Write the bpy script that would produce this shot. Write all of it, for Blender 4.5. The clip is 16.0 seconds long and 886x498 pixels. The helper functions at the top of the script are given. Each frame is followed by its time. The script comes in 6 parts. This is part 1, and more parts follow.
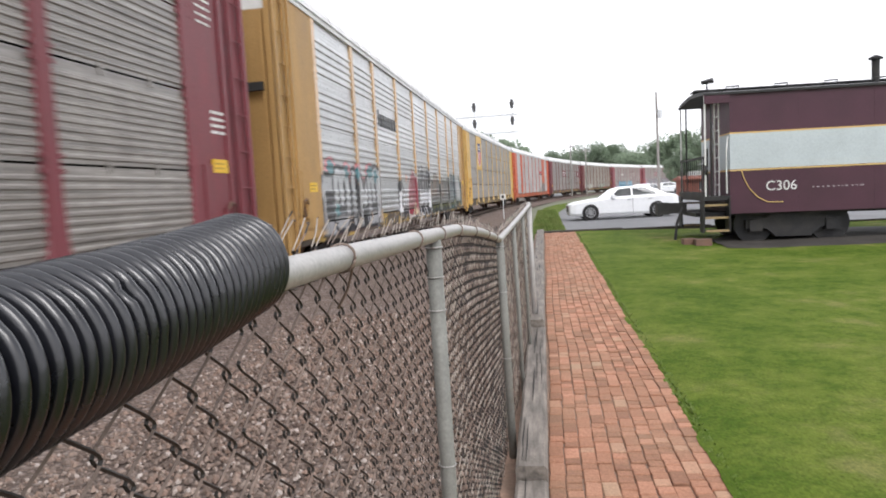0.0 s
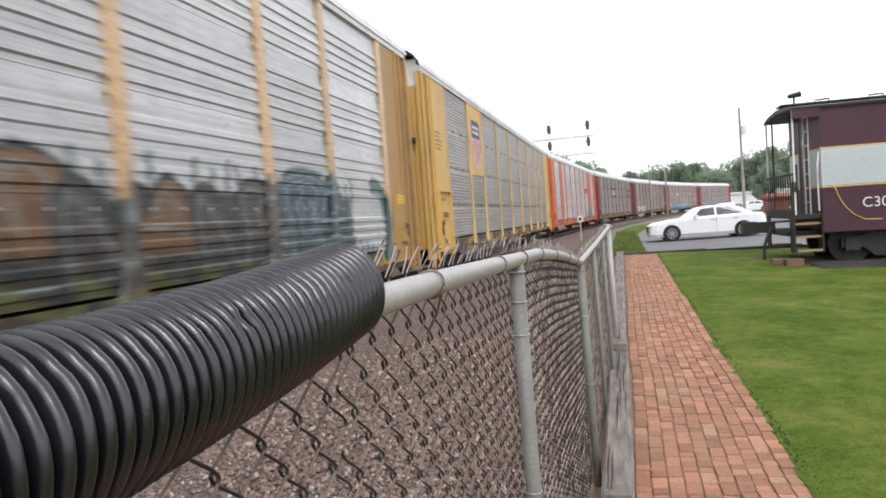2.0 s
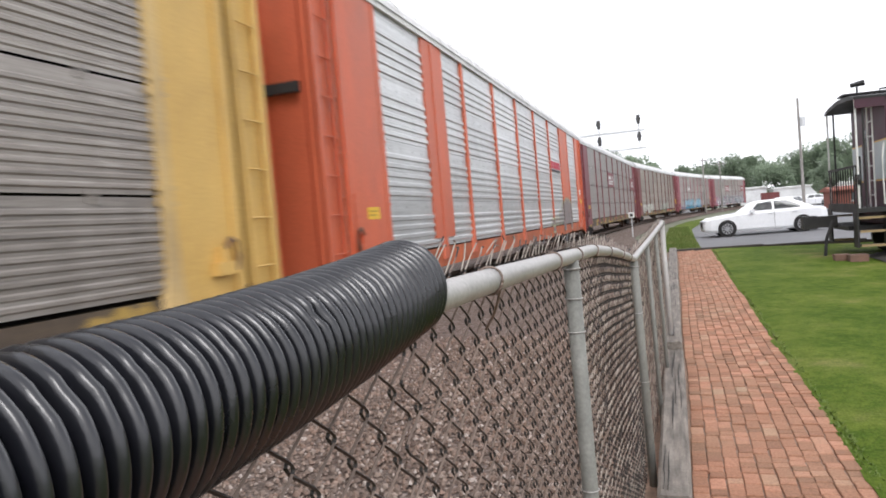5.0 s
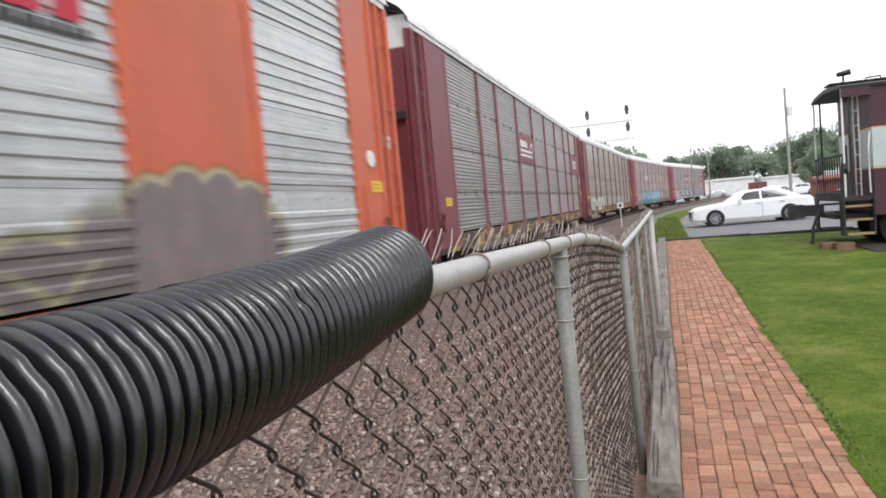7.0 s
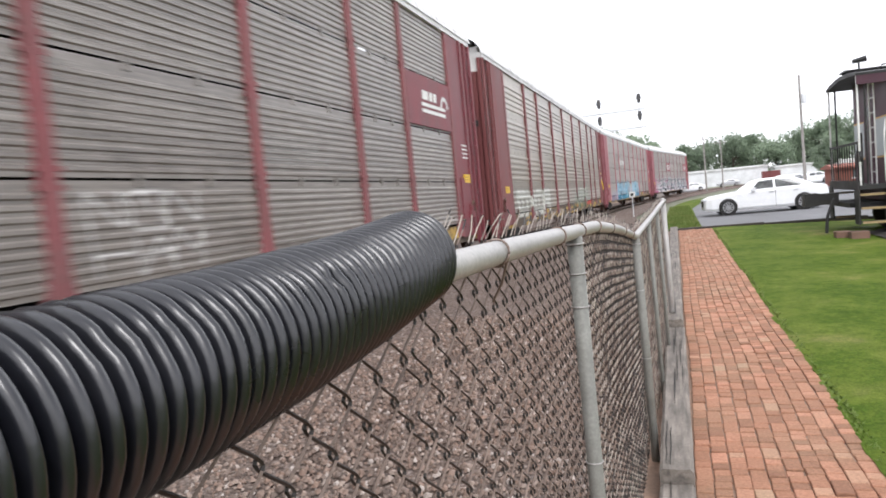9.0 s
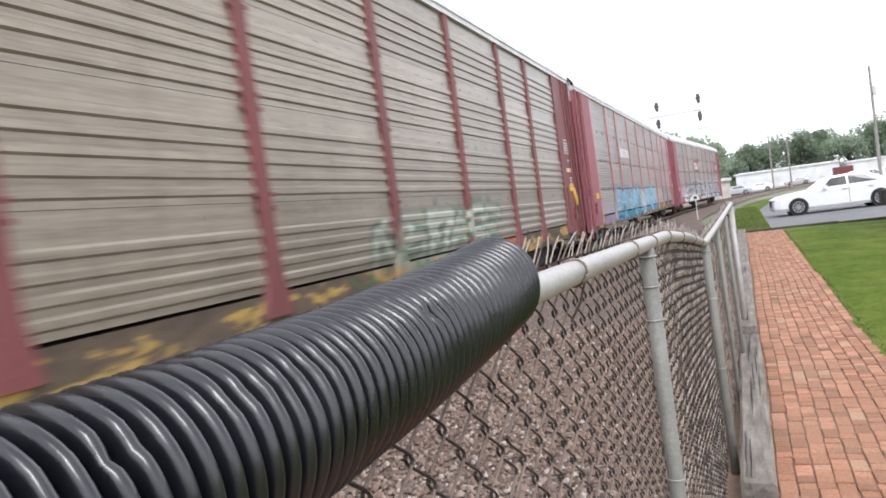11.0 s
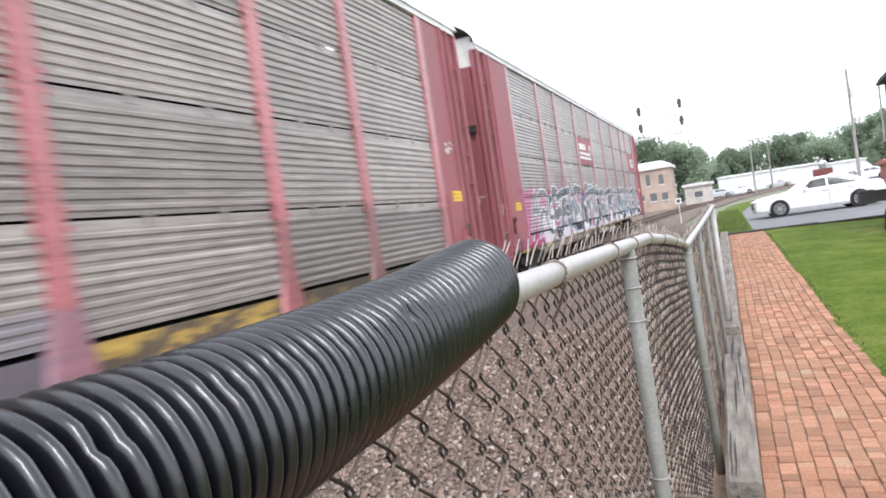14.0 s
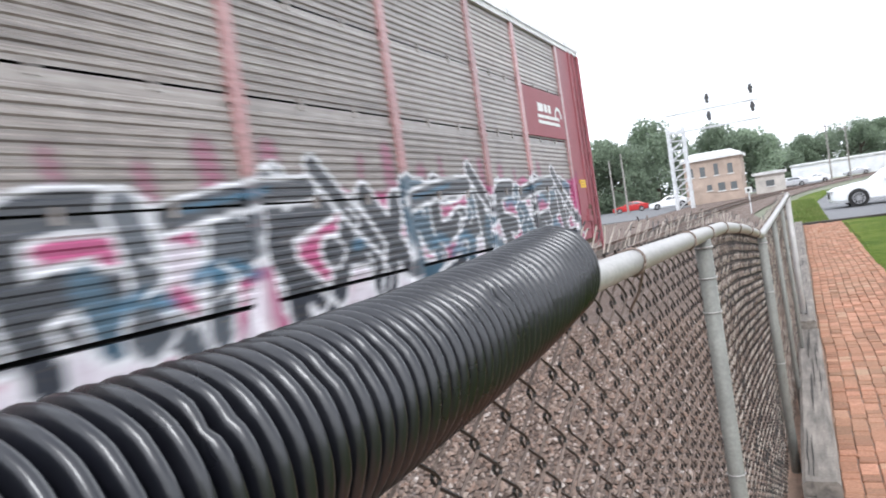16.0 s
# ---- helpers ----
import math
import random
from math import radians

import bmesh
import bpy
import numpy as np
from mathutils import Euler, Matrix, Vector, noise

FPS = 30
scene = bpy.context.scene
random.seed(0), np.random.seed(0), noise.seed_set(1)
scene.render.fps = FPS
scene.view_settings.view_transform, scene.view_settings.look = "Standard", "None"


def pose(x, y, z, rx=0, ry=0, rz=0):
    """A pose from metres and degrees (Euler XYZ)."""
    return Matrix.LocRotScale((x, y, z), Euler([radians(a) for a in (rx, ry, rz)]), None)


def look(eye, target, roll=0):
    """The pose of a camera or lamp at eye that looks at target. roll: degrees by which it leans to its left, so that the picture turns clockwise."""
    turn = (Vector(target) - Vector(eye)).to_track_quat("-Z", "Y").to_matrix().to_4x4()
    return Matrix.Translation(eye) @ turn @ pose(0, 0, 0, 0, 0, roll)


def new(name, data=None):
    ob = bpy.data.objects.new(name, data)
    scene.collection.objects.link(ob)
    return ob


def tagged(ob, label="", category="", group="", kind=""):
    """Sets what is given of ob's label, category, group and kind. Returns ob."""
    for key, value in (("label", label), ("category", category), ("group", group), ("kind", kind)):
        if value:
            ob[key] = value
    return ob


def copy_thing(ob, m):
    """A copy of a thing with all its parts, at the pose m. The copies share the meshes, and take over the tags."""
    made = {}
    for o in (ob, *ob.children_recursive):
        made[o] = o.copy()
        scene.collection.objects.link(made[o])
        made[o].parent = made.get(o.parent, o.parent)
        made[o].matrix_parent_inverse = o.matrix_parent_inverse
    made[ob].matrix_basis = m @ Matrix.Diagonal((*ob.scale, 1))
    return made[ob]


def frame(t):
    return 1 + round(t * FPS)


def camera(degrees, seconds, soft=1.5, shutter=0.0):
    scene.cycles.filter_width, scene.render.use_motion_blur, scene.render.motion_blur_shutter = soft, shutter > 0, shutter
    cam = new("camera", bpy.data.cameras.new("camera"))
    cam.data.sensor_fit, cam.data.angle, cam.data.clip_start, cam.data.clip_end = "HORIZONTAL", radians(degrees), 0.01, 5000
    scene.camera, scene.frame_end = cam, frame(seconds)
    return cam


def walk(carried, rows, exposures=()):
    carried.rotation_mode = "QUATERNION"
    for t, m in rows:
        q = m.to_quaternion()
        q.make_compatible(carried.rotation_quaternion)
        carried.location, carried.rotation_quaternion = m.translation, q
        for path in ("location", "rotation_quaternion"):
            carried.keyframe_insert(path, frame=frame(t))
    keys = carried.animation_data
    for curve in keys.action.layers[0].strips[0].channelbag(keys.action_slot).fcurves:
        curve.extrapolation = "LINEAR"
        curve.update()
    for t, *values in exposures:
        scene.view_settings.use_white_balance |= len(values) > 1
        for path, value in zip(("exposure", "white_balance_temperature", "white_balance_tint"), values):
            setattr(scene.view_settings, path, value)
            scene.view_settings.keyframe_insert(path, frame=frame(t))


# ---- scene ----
# ---------- camera ----------
cam = camera(65.0, 16.0, soft=1.75, shutter=0.38)
PATH = [
    (0.0, 0.0, 0.0, 1.65, 85.461, 3.26, 8.229),
    (0.5, 0.004, 0.0, 1.654, 87.062, 4.005, 10.666),
    (1.0, -0.006, -0.007, 1.651, 87.124, 4.326, 13.757),
    (1.5, -0.01, -0.007, 1.65, 86.941, 4.145, 13.884),
    (2.0, -0.014, -0.017, 1.655, 87.841, 4.355, 14.458),
    (2.5, -0.012, -0.017, 1.657, 87.811, 4.298, 14.42),
    (3.0, -0.008, -0.009, 1.651, 87.92, 4.426, 13.88),
    (3.5, -0.016, -0.014, 1.655, 88.153, 4.332, 16.949),
    (4.0, -0.023, -0.025, 1.657, 88.228, 4.568, 18.458),
    (6.5, -0.028, -0.027, 1.649, 87.476, 5.466, 17.977),
    (7.0, -0.026, -0.017, 1.647, 87.211, 5.291, 17.587),
    (7.5, -0.026, -0.024, 1.646, 86.903, 5.335, 17.639),
    (8.0, -0.027, -0.031, 1.647, 87.03, 5.112, 17.879),
    (8.5, -0.03, -0.032, 1.646, 86.686, 5.12, 17.797),
    (9.0, -0.033, -0.043, 1.643, 86.477, 5.488, 18.478),
    (11.5, -0.055, -0.063, 1.667, 88.395, 8.297, 24.16),
    (12.0, -0.041, -0.064, 1.665, 89.225, 11.234, 21.976),
    (12.5, -0.036, -0.063, 1.658, 88.194, 9.257, 20.794),
    (13.0, -0.04, -0.06, 1.66, 88.42, 8.826, 21.362),
    (13.5, -0.045, -0.063, 1.663, 88.694, 8.852, 21.869),
    (14.0, -0.042, -0.074, 1.659, 88.361, 8.499, 22.065),
    (14.5, -0.042, -0.072, 1.658, 88.535, 8.44, 22.306),
    (15.0, -0.043, -0.067, 1.659, 88.686, 8.331, 22.173),
    (15.5, -0.05, -0.074, 1.658, 88.876, 8.608, 23.9),
    (16.0, -0.066, -0.073, 1.657, 88.317, 8.524, 27.082),
]
EXPOSURE = [(0, 0.80, 6250, 13), (1.5, 0.74, 6250, 13), (4.2, 0.71, 6250, 13), (6.3, 0.76, 6200, 13), (7.5, 0.76, 6200, 13), (8.0, 0.89, 6200, 13), (9.2, 0.97, 6200, 13), (11.3, 1.07, 6100, 13), (12.5, 1.24, 6050, 12), (15, 1.24, 6050, 12), (16, 1.09, 5950, 11)]
walk(cam, [(t, pose(*p)) for t, *p in PATH], EXPOSURE)

# ---------- overcast sky and soft sun ----------
world = bpy.data.worlds.new("overcast_sky")
scene.world = world
world.use_nodes = True
wn, wl = world.node_tree.nodes, world.node_tree.links
wn.clear()
w_out = wn.new("ShaderNodeOutputWorld")
w_bg = wn.new("ShaderNodeBackground")
w_sky = wn.new("ShaderNodeTexSky")
w_sky.sky_type, w_sky.sun_disc = "NISHITA", False
w_sky.sun_elevation, w_sky.sun_rotation = radians(48), radians(150)
w_sky.dust_density, w_sky.air_density = 4.0, 1.0
w_dim = wn.new("ShaderNodeVectorMath")
w_dim.operation = "SCALE"
w_dim.inputs["Scale"].default_value = 0.08
w_tc = wn.new("ShaderNodeTexCoord")
w_noise = wn.new("ShaderNodeTexNoise")
w_noise.inputs["Scale"].default_value, w_noise.inputs["Detail"].default_value = 1.6, 5.0
w_ramp = wn.new("ShaderNodeValToRGB")
w_ramp.color_ramp.elements[0].position, w_ramp.color_ramp.elements[0].color = 0.34, (0.54, 0.55, 0.57, 1)
w_ramp.color_ramp.elements[1].position, w_ramp.color_ramp.elements[1].color = 0.56, (1.06, 1.06, 1.06, 1)
w_mix = wn.new("ShaderNodeMixRGB")
w_mix.inputs[0].default_value = 0.90
wl.new(w_tc.outputs["Generated"], w_noise.inputs["Vector"])
wl.new(w_noise.outputs["Fac"], w_ramp.inputs["Fac"])
wl.new(w_sky.outputs["Color"], w_dim.inputs[0])
wl.new(w_dim.outputs["Vector"], w_mix.inputs[1])
wl.new(w_ramp.outputs["Color"], w_mix.inputs[2])
wl.new(w_mix.outputs["Color"], w_bg.inputs["Color"])
wl.new(w_bg.outputs["Background"], w_out.inputs["Surface"])
w_bg.inputs["Strength"].default_value = 1.0
sun_data = bpy.data.lights.new("sun", "SUN")
sun_data.energy, sun_data.angle, sun_data.color = 0.9, radians(20), (1.0, 0.97, 0.92)
sun = new("sun", sun_data)
sun.matrix_world = look((20, -30, 50), (0, 10, 0))

# ---------- materials ----------
MATS = {}


def ramp(nt, fac, stops, mode="LINEAR"):
    r = nt.nodes.new("ShaderNodeValToRGB")
    r.color_ramp.interpolation = mode
    el = r.color_ramp.elements
    while len(el) < len(stops):
        el.new(0.5)
    for e, (p, c) in zip(el, stops):
        e.position, e.color = p, (*c, 1) if len(c) == 3 else c
    nt.links.new(fac, r.inputs["Fac"])
    return r.outputs["Color"]


def mixed(nt, fac, a, b, mode="MIX"):
    m = nt.nodes.new("ShaderNodeMixRGB")
    m.blend_type = mode
    for sock, val in zip(m.inputs, (fac, a, b)):
        if hasattr(val, "is_output"):
            nt.links.new(val, sock)
        elif isinstance(val, (int, float)):
            sock.default_value = val
        else:
            sock.default_value = (*val, 1)
    return m.outputs["Color"]


def math_node(nt, op, a, b=0.0, clamp=False):
    m = nt.nodes.new("ShaderNodeMath")
    m.operation, m.use_clamp = op, clamp
    for sock, val in zip(m.inputs, (a, b)):
        if hasattr(val, "is_output"):
            nt.links.new(val, sock)
        else:
            sock.default_value = val
    return m.outputs[0]


def noise_tex(nt, coord, scale, detail=4.0, rough=0.55, distortion=0.0, stretch=None):
    if stretch:
        mp = nt.nodes.new("ShaderNodeMapping")
        mp.inputs["Scale"].default_value = stretch
        nt.links.new(coord, mp.inputs["Vector"])
        coord = mp.outputs["Vector"]
    n = nt.nodes.new("ShaderNodeTexNoise")
    for k, val in (("Scale", scale), ("Detail", detail), ("Roughness", rough), ("Distortion", distortion)):
        n.inputs[k].default_value = val
    nt.links.new(coord, n.inputs["Vector"])
    return n.outputs["Fac"]


def base(name, rough=0.6, metal=0.0, spec=0.4):
    m = bpy.data.materials.new(name)
    m.use_nodes = True
    nt = m.node_tree
    b = nt.nodes["Principled BSDF"]
    b.inputs["Roughness"].default_value, b.inputs["Metallic"].default_value = rough, metal
    b.inputs["Specular IOR Level"].default_value = spec
    tc = nt.nodes.new("ShaderNodeTexCoord")
    return m, nt, b, tc.outputs["Object"]


def bump(nt, b, height, strength, distance=0.01):
    n = nt.nodes.new("ShaderNodeBump")
    n.inputs["Strength"].default_value, n.inputs["Distance"].default_value = strength, distance
    nt.links.new(height, n.inputs["Height"])
    nt.links.new(n.outputs["Normal"], b.inputs["Normal"])


def paint(name, c, rough=0.55, metal=0.0, scale=3.0, var=0.25, grime=(0.10, 0.085, 0.07), grime_amt=0.35, fine=40.0,
          bump_s=0.15, spec=0.4, stretch=None, sprayed=False):
    """Plain coat with two scales of variation, grime and fine relief."""
    if name in MATS:
        return MATS[name]
    m, nt, b, co = base(name, rough, metal, spec)
    big = noise_tex(nt, co, scale, 5, stretch=stretch)
    small = noise_tex(nt, co, fine, 3)
    lo, hi = tuple(x * (1 - var) for x in c), tuple(min(1, x * (1 + var)) for x in c)
    col = ramp(nt, big, [(0.3, lo), (0.7, hi)])
    col = mixed(nt, math_node(nt, "MULTIPLY", ramp(nt, noise_tex(nt, co, scale * 0.6, 7, 0.7, 0.6), [(0.45, (0, 0, 0)), (0.75, (1, 1, 1))]), grime_amt), col, grime)
    col = mixed(nt, 0.25, col, ramp(nt, small, [(0.3, (0.25, 0.25, 0.25)), (0.7, (0.75, 0.75, 0.75))]), "OVERLAY")
    if sprayed:
        col = overlay(nt, co, col)
    nt.links.new(col, b.inputs["Base Color"])
    nt.links.new(ramp(nt, big, [(0.2, (rough * 0.8,) * 3), (0.8, (min(1, rough * 1.2),) * 3)]), b.inputs["Roughness"])
    if bump_s:
        bump(nt, b, small, bump_s, 0.004)
    MATS[name] = m
    return m


def plain(name, c, rough=0.6, metal=0.0, glow=0.0):
    if name in MATS:
        return MATS[name]
    m, nt, b, co = base(name, rough, metal)
    n = noise_tex(nt, co, 12, 4)
    nt.links.new(ramp(nt, n, [(0.3, tuple(x * 0.85 for x in c)), (0.7, tuple(min(1, x * 1.1) for x in c))]), b.inputs["Base Color"])
    MATS[name] = m
    return m


def overlay(nt, co, col):
    """Spray paint carried by the mesh, worn thin along the ribs and dusted."""
    tint, cover = nt.nodes.new("ShaderNodeAttribute"), nt.nodes.new("ShaderNodeAttribute")
    tint.attribute_name, cover.attribute_name = "spray_colour", "spray_cover"
    worn = ramp(nt, noise_tex(nt, co, 6.0, 4, 0.6, 0, (0.3, 0.7, 5.0)), [(0.28, (0.72,) * 3), (0.46, (1,) * 3)])
    sprayed = mixed(nt, 0.3, tint.outputs["Color"], ramp(nt, noise_tex(nt, co, 3.0, 4), [(0.3, (0.25,) * 3), (0.7, (0.75,) * 3)]), "OVERLAY")
    return mixed(nt, math_node(nt, "MULTIPLY", cover.outputs["Fac"], worn), col, sprayed)


def panel_mat(name, tone, dark, light, silver=False, seed=0.0):
    """Weathered ribbed side sheet in the car's space (y along, z up), with its layer of spray paint."""
    m, nt, b, co = base(name, 0.36 if silver else 0.42, 0.35 if silver else 0.0, 0.5 if silver else 0.8)
    shift = nt.nodes.new("ShaderNodeVectorMath")
    shift.inputs[1].default_value = (seed, seed * 1.7, seed * 0.3)
    nt.links.new(co, shift.inputs[0])
    co2 = shift.outputs["Vector"]
    streak = noise_tex(nt, co2, 1.0, 5, 0.6, 0.0, (0.5, 0.22, 16.0))
    run = noise_tex(nt, co2, 1.0, 5, 0.6, 0.1, (2.0, 5.0, 0.35))
    blot = noise_tex(nt, co2, 0.9, 6, 0.65)
    fine = noise_tex(nt, co2, 1.0, 4, 0.65, 0.0, (1.0, 3.0, 34.0))
    both = math_node(nt, "ADD", math_node(nt, "MULTIPLY", streak, 0.55), math_node(nt, "MULTIPLY", fine, 0.45))
    spread = 0.22 if silver else 0.145
    col = ramp(nt, both, [(0.5 - spread, tuple(q * 0.8 for q in dark)), (0.5, tone), (0.5 + spread, light)])
    col = mixed(nt, math_node(nt, "MULTIPLY", ramp(nt, run, [(0.48, (0, 0, 0)), (0.72, (1, 1, 1))]), 0.45), col, dark)
    col = mixed(nt, math_node(nt, "MULTIPLY", ramp(nt, blot, [(0.4, (0, 0, 0)), (0.7, (1, 1, 1))]), 0.35), col, light)
    oi = nt.nodes.new("ShaderNodeObjectInfo")
    age = nt.nodes.new("ShaderNodeHueSaturation")
    nt.links.new(math_node(nt, "ADD", math_node(nt, "MULTIPLY", oi.outputs["Random"], 0.24), 0.84), age.inputs["Value"])
    nt.links.new(col, age.inputs["Color"])
    col = age.outputs["Color"]
    b.inputs["Coat Weight"].default_value, b.inputs["Coat Roughness"].default_value = 0.35, 0.32
    nt.links.new(overlay(nt, co2, col), b.inputs["Base Color"])
    bump(nt, b, noise_tex(nt, co2, 60, 3), 0.15, 0.004)
    return m


# ---------- mesh helpers ----------
def box(bm, x0, x1, y0, y1, z0, z1):
    v = [bm.verts.new(p) for p in ((x0, y0, z0), (x1, y0, z0), (x1, y1, z0), (x0, y1, z0), (x0, y0, z1), (x1, y0, z1), (x1, y1, z1), (x0, y1, z1))]
    for q in ((3, 2, 1, 0), (4, 5, 6, 7), (0, 1, 5, 4), (1, 2, 6, 5), (2, 3, 7, 6), (3, 0, 4, 7)):
        bm.faces.new([v[i] for i in q])
    return v


def tube(bm, p0, p1, r, n=8, r2=None):
    p0, p1 = Vector(p0), Vector(p1)
    q = (p1 - p0).to_track_quat("Z", "Y")
    r2 = r if r2 is None else r2
    a = [bm.verts.new(p0 + q @ Vector((r * math.cos(2 * math.pi * i / n), r * math.sin(2 * math.pi * i / n), 0))) for i in range(n)]
    b = [bm.verts.new(p1 + q @ Vector((r2 * math.cos(2 * math.pi * i / n), r2 * math.sin(2 * math.pi * i / n), 0))) for i in range(n)]
    for i in range(n):
        bm.faces.new((a[i], a[(i + 1) % n], b[(i + 1) % n], b[i]))
    bm.faces.new(a[::-1])
    bm.faces.new(b)


def skin(bm, rings, closed=True, caps=True):
    """Joins rings of points of equal count."""
    rows = [[bm.verts.new(p) for p in r] for r in rings]
    n = len(rows[0])
    for a, b in zip(rows, rows[1:]):
        for i in range(n if closed else n - 1):
            bm.faces.new((a[i], a[(i + 1) % n], b[(i + 1) % n], b[i]))
    if caps and closed:
        bm.faces.new(rows[0][::-1])
        bm.faces.new(rows[-1])
    return rows


def sweep(bm, pts, r, n=10, caps=True):
    pts = [Vector(p) for p in pts]
    rings = []
    for i, p in enumerate(pts):
        d = (pts[min(i + 1, len(pts) - 1)] - pts[max(i - 1, 0)]).normalized()
        q = d.to_track_quat("Z", "Y")
        rr = r[i] if isinstance(r, list) else r
        rings.append([p + q @ Vector((rr * math.cos(2 * math.pi * k / n), rr * math.sin(2 * math.pi * k / n), 0)) for k in range(n)])
    skin(bm, rings, True, caps)


def bevel(bm, w=0.01, seg=1):
    bmesh.ops.bevel(bm, geom=[e for e in bm.edges if len(e.link_faces) == 2 and e.calc_face_angle(0) > 0.5], offset=w, segments=seg, affect="EDGES")


def mesh_of(name, bm, material, smooth=False):
    bmesh.ops.recalc_face_normals(bm, faces=bm.faces[:])
    me = bpy.data.meshes.new(name)
    bm.to_mesh(me)
    bm.free()
    for m in material if isinstance(material, (list, tuple)) else [material]:
        me.materials.append(m)
    if smooth:
        me.shade_smooth()
    return me


def part(name, bm, material, parent, label="", smooth=False):
    ob = new(name, mesh_of(name, bm, material, smooth))
    ob.parent = parent
    return tagged(ob, label)


def thing(name, label, category, group="", kind="", at=None):
    ob = new(name)
    ob.empty_display_size = 0.2
    if at is not None:
        ob.matrix_world = at
    return tagged(ob, label, category, group, kind)


def single(name, bm, material, label, category, group="", kind="", at=None, smooth=False):
    ob = new(name, mesh_of(name, bm, material, smooth))
    if at is not None:
        ob.matrix_world = at
    return tagged(ob, label, category, group, kind)


def struct(name, bm, material, label, category="", smooth=False, kind="structure"):
    return single(name, bm, material, label, category or name, kind=kind, smooth=smooth)


def words(text, size, material, parent, m, name="lettering", label="", thick=0.002):
    cu = bpy.data.curves.new(name, "FONT")
    cu.body, cu.size, cu.extrude, cu.align_x, cu.align_y = text, size, thick, "CENTER", "CENTER"
    tmp = bpy.data.objects.new(name, cu)
    scene.collection.objects.link(tmp)
    bpy.context.view_layer.update()
    me = bpy.data.meshes.new_from_object(tmp.evaluated_get(bpy.context.evaluated_depsgraph_get()))
    bpy.data.objects.remove(tmp)
    me.materials.append(material)
    ob = new(name, me)
    ob.parent, ob.matrix_basis = parent, m
    return tagged(ob, label)


SLOPE = 0.0126


def gz(y):
    """Height of the gently rising walkway."""
    return SLOPE * min(max(y, -5), 21.6)


# ---------- track line ----------
TRACK_X, CURVE_Y, CURVE_R = -5.83, 32.25, 381.2


def on_track(s, off=0.0):
    """Place and heading on the track centre line, s metres along; off to its right."""
    r = CURVE_R - 1.53
    if s <= CURVE_Y:
        return Vector((TRACK_X + off, s)), 0.0
    a = (s - CURVE_Y) / CURVE_R
    c = Vector((TRACK_X + r, CURVE_Y))
    return c + Vector((-(r - off) * math.cos(a), (r - off) * math.sin(a))), a
# ---------- materials of the place ----------
M_RAIL = paint("rust_steel", (0.16, 0.10, 0.075), 0.5, 0.6, 5, 0.3)
M_TIE = paint("creosote_wood", (0.10, 0.08, 0.065), 0.85, 0, 4, 0.4, stretch=(1, 6, 6))
M_ASPH = paint("asphalt", (0.17, 0.17, 0.175), 0.85, 0, 0.5, 0.18, grime=(0.10, 0.10, 0.10), fine=60, bump_s=0.3)
M_GALV = paint("galvanised_pipe", (0.40, 0.385, 0.37), 0.48, 0.3, 9, 0.12, grime=(0.30, 0.29, 0.27), grime_amt=0.4, fine=120, bump_s=0.1)
# pale and dark wire: also the painted lit and shaded legs of the mesh
M_WIRE_PALE = paint("worn_lit_wire", (0.20, 0.15, 0.122), 0.45, 0.3, 12, 0.3, grime=(0.06, 0.04, 0.03), grime_amt=0.6, fine=200, bump_s=0.0)
M_WIRE = paint("weathered_shaded_wire", (0.032, 0.028, 0.026), 0.42, 0.2, 12, 0.4, grime=(0.035, 0.025, 0.02), grime_amt=0.6, fine=200, bump_s=0.0)
M_BLACK = paint("black_plastic", (0.0065, 0.007, 0.0105), 0.29, 0, 14, 0.35, grime=(0.02, 0.02, 0.024), grime_amt=0.5, fine=70, bump_s=0.12, spec=0.8)
M_OLDWOOD = paint("grey_timber", (0.21, 0.185, 0.16), 0.85, 0, 3, 0.45, grime=(0.07, 0.06, 0.05), grime_amt=0.6, fine=60, bump_s=0.5, stretch=(9, 1, 9))
M_DARK = plain("dark_underframe", (0.03, 0.028, 0.027), 0.8)


def grass_mat():
    m, nt, b, co = base("lawn_grass", 0.9, 0, 0.06)
    big = noise_tex(nt, co, 0.8, 6, 0.65)
    mid = noise_tex(nt, co, 6.0, 6, 0.7, 0.4)
    fine = noise_tex(nt, co, 55, 4, 0.7, 0, (1, 0.5, 1))
    col = ramp(nt, big, [(0.36, (0.05, 0.09, 0.010)), (0.48, (0.082, 0.122, 0.017)), (0.57, (0.13, 0.158, 0.032)), (0.66, (0.22, 0.20, 0.08))])
    col = mixed(nt, 0.42, col, ramp(nt, mid, [(0.38, (0.036, 0.074, 0.008)), (0.62, (0.13, 0.16, 0.028))]))
    col = mixed(nt, 0.6, col, ramp(nt, fine, [(0.3, (0.22, 0.24, 0.2)), (0.7, (0.8, 0.8, 0.74))]), "OVERLAY")
    nt.links.new(col, b.inputs["Base Color"])
    bump(nt, b, fine, 0.45, 0.02)
    return m


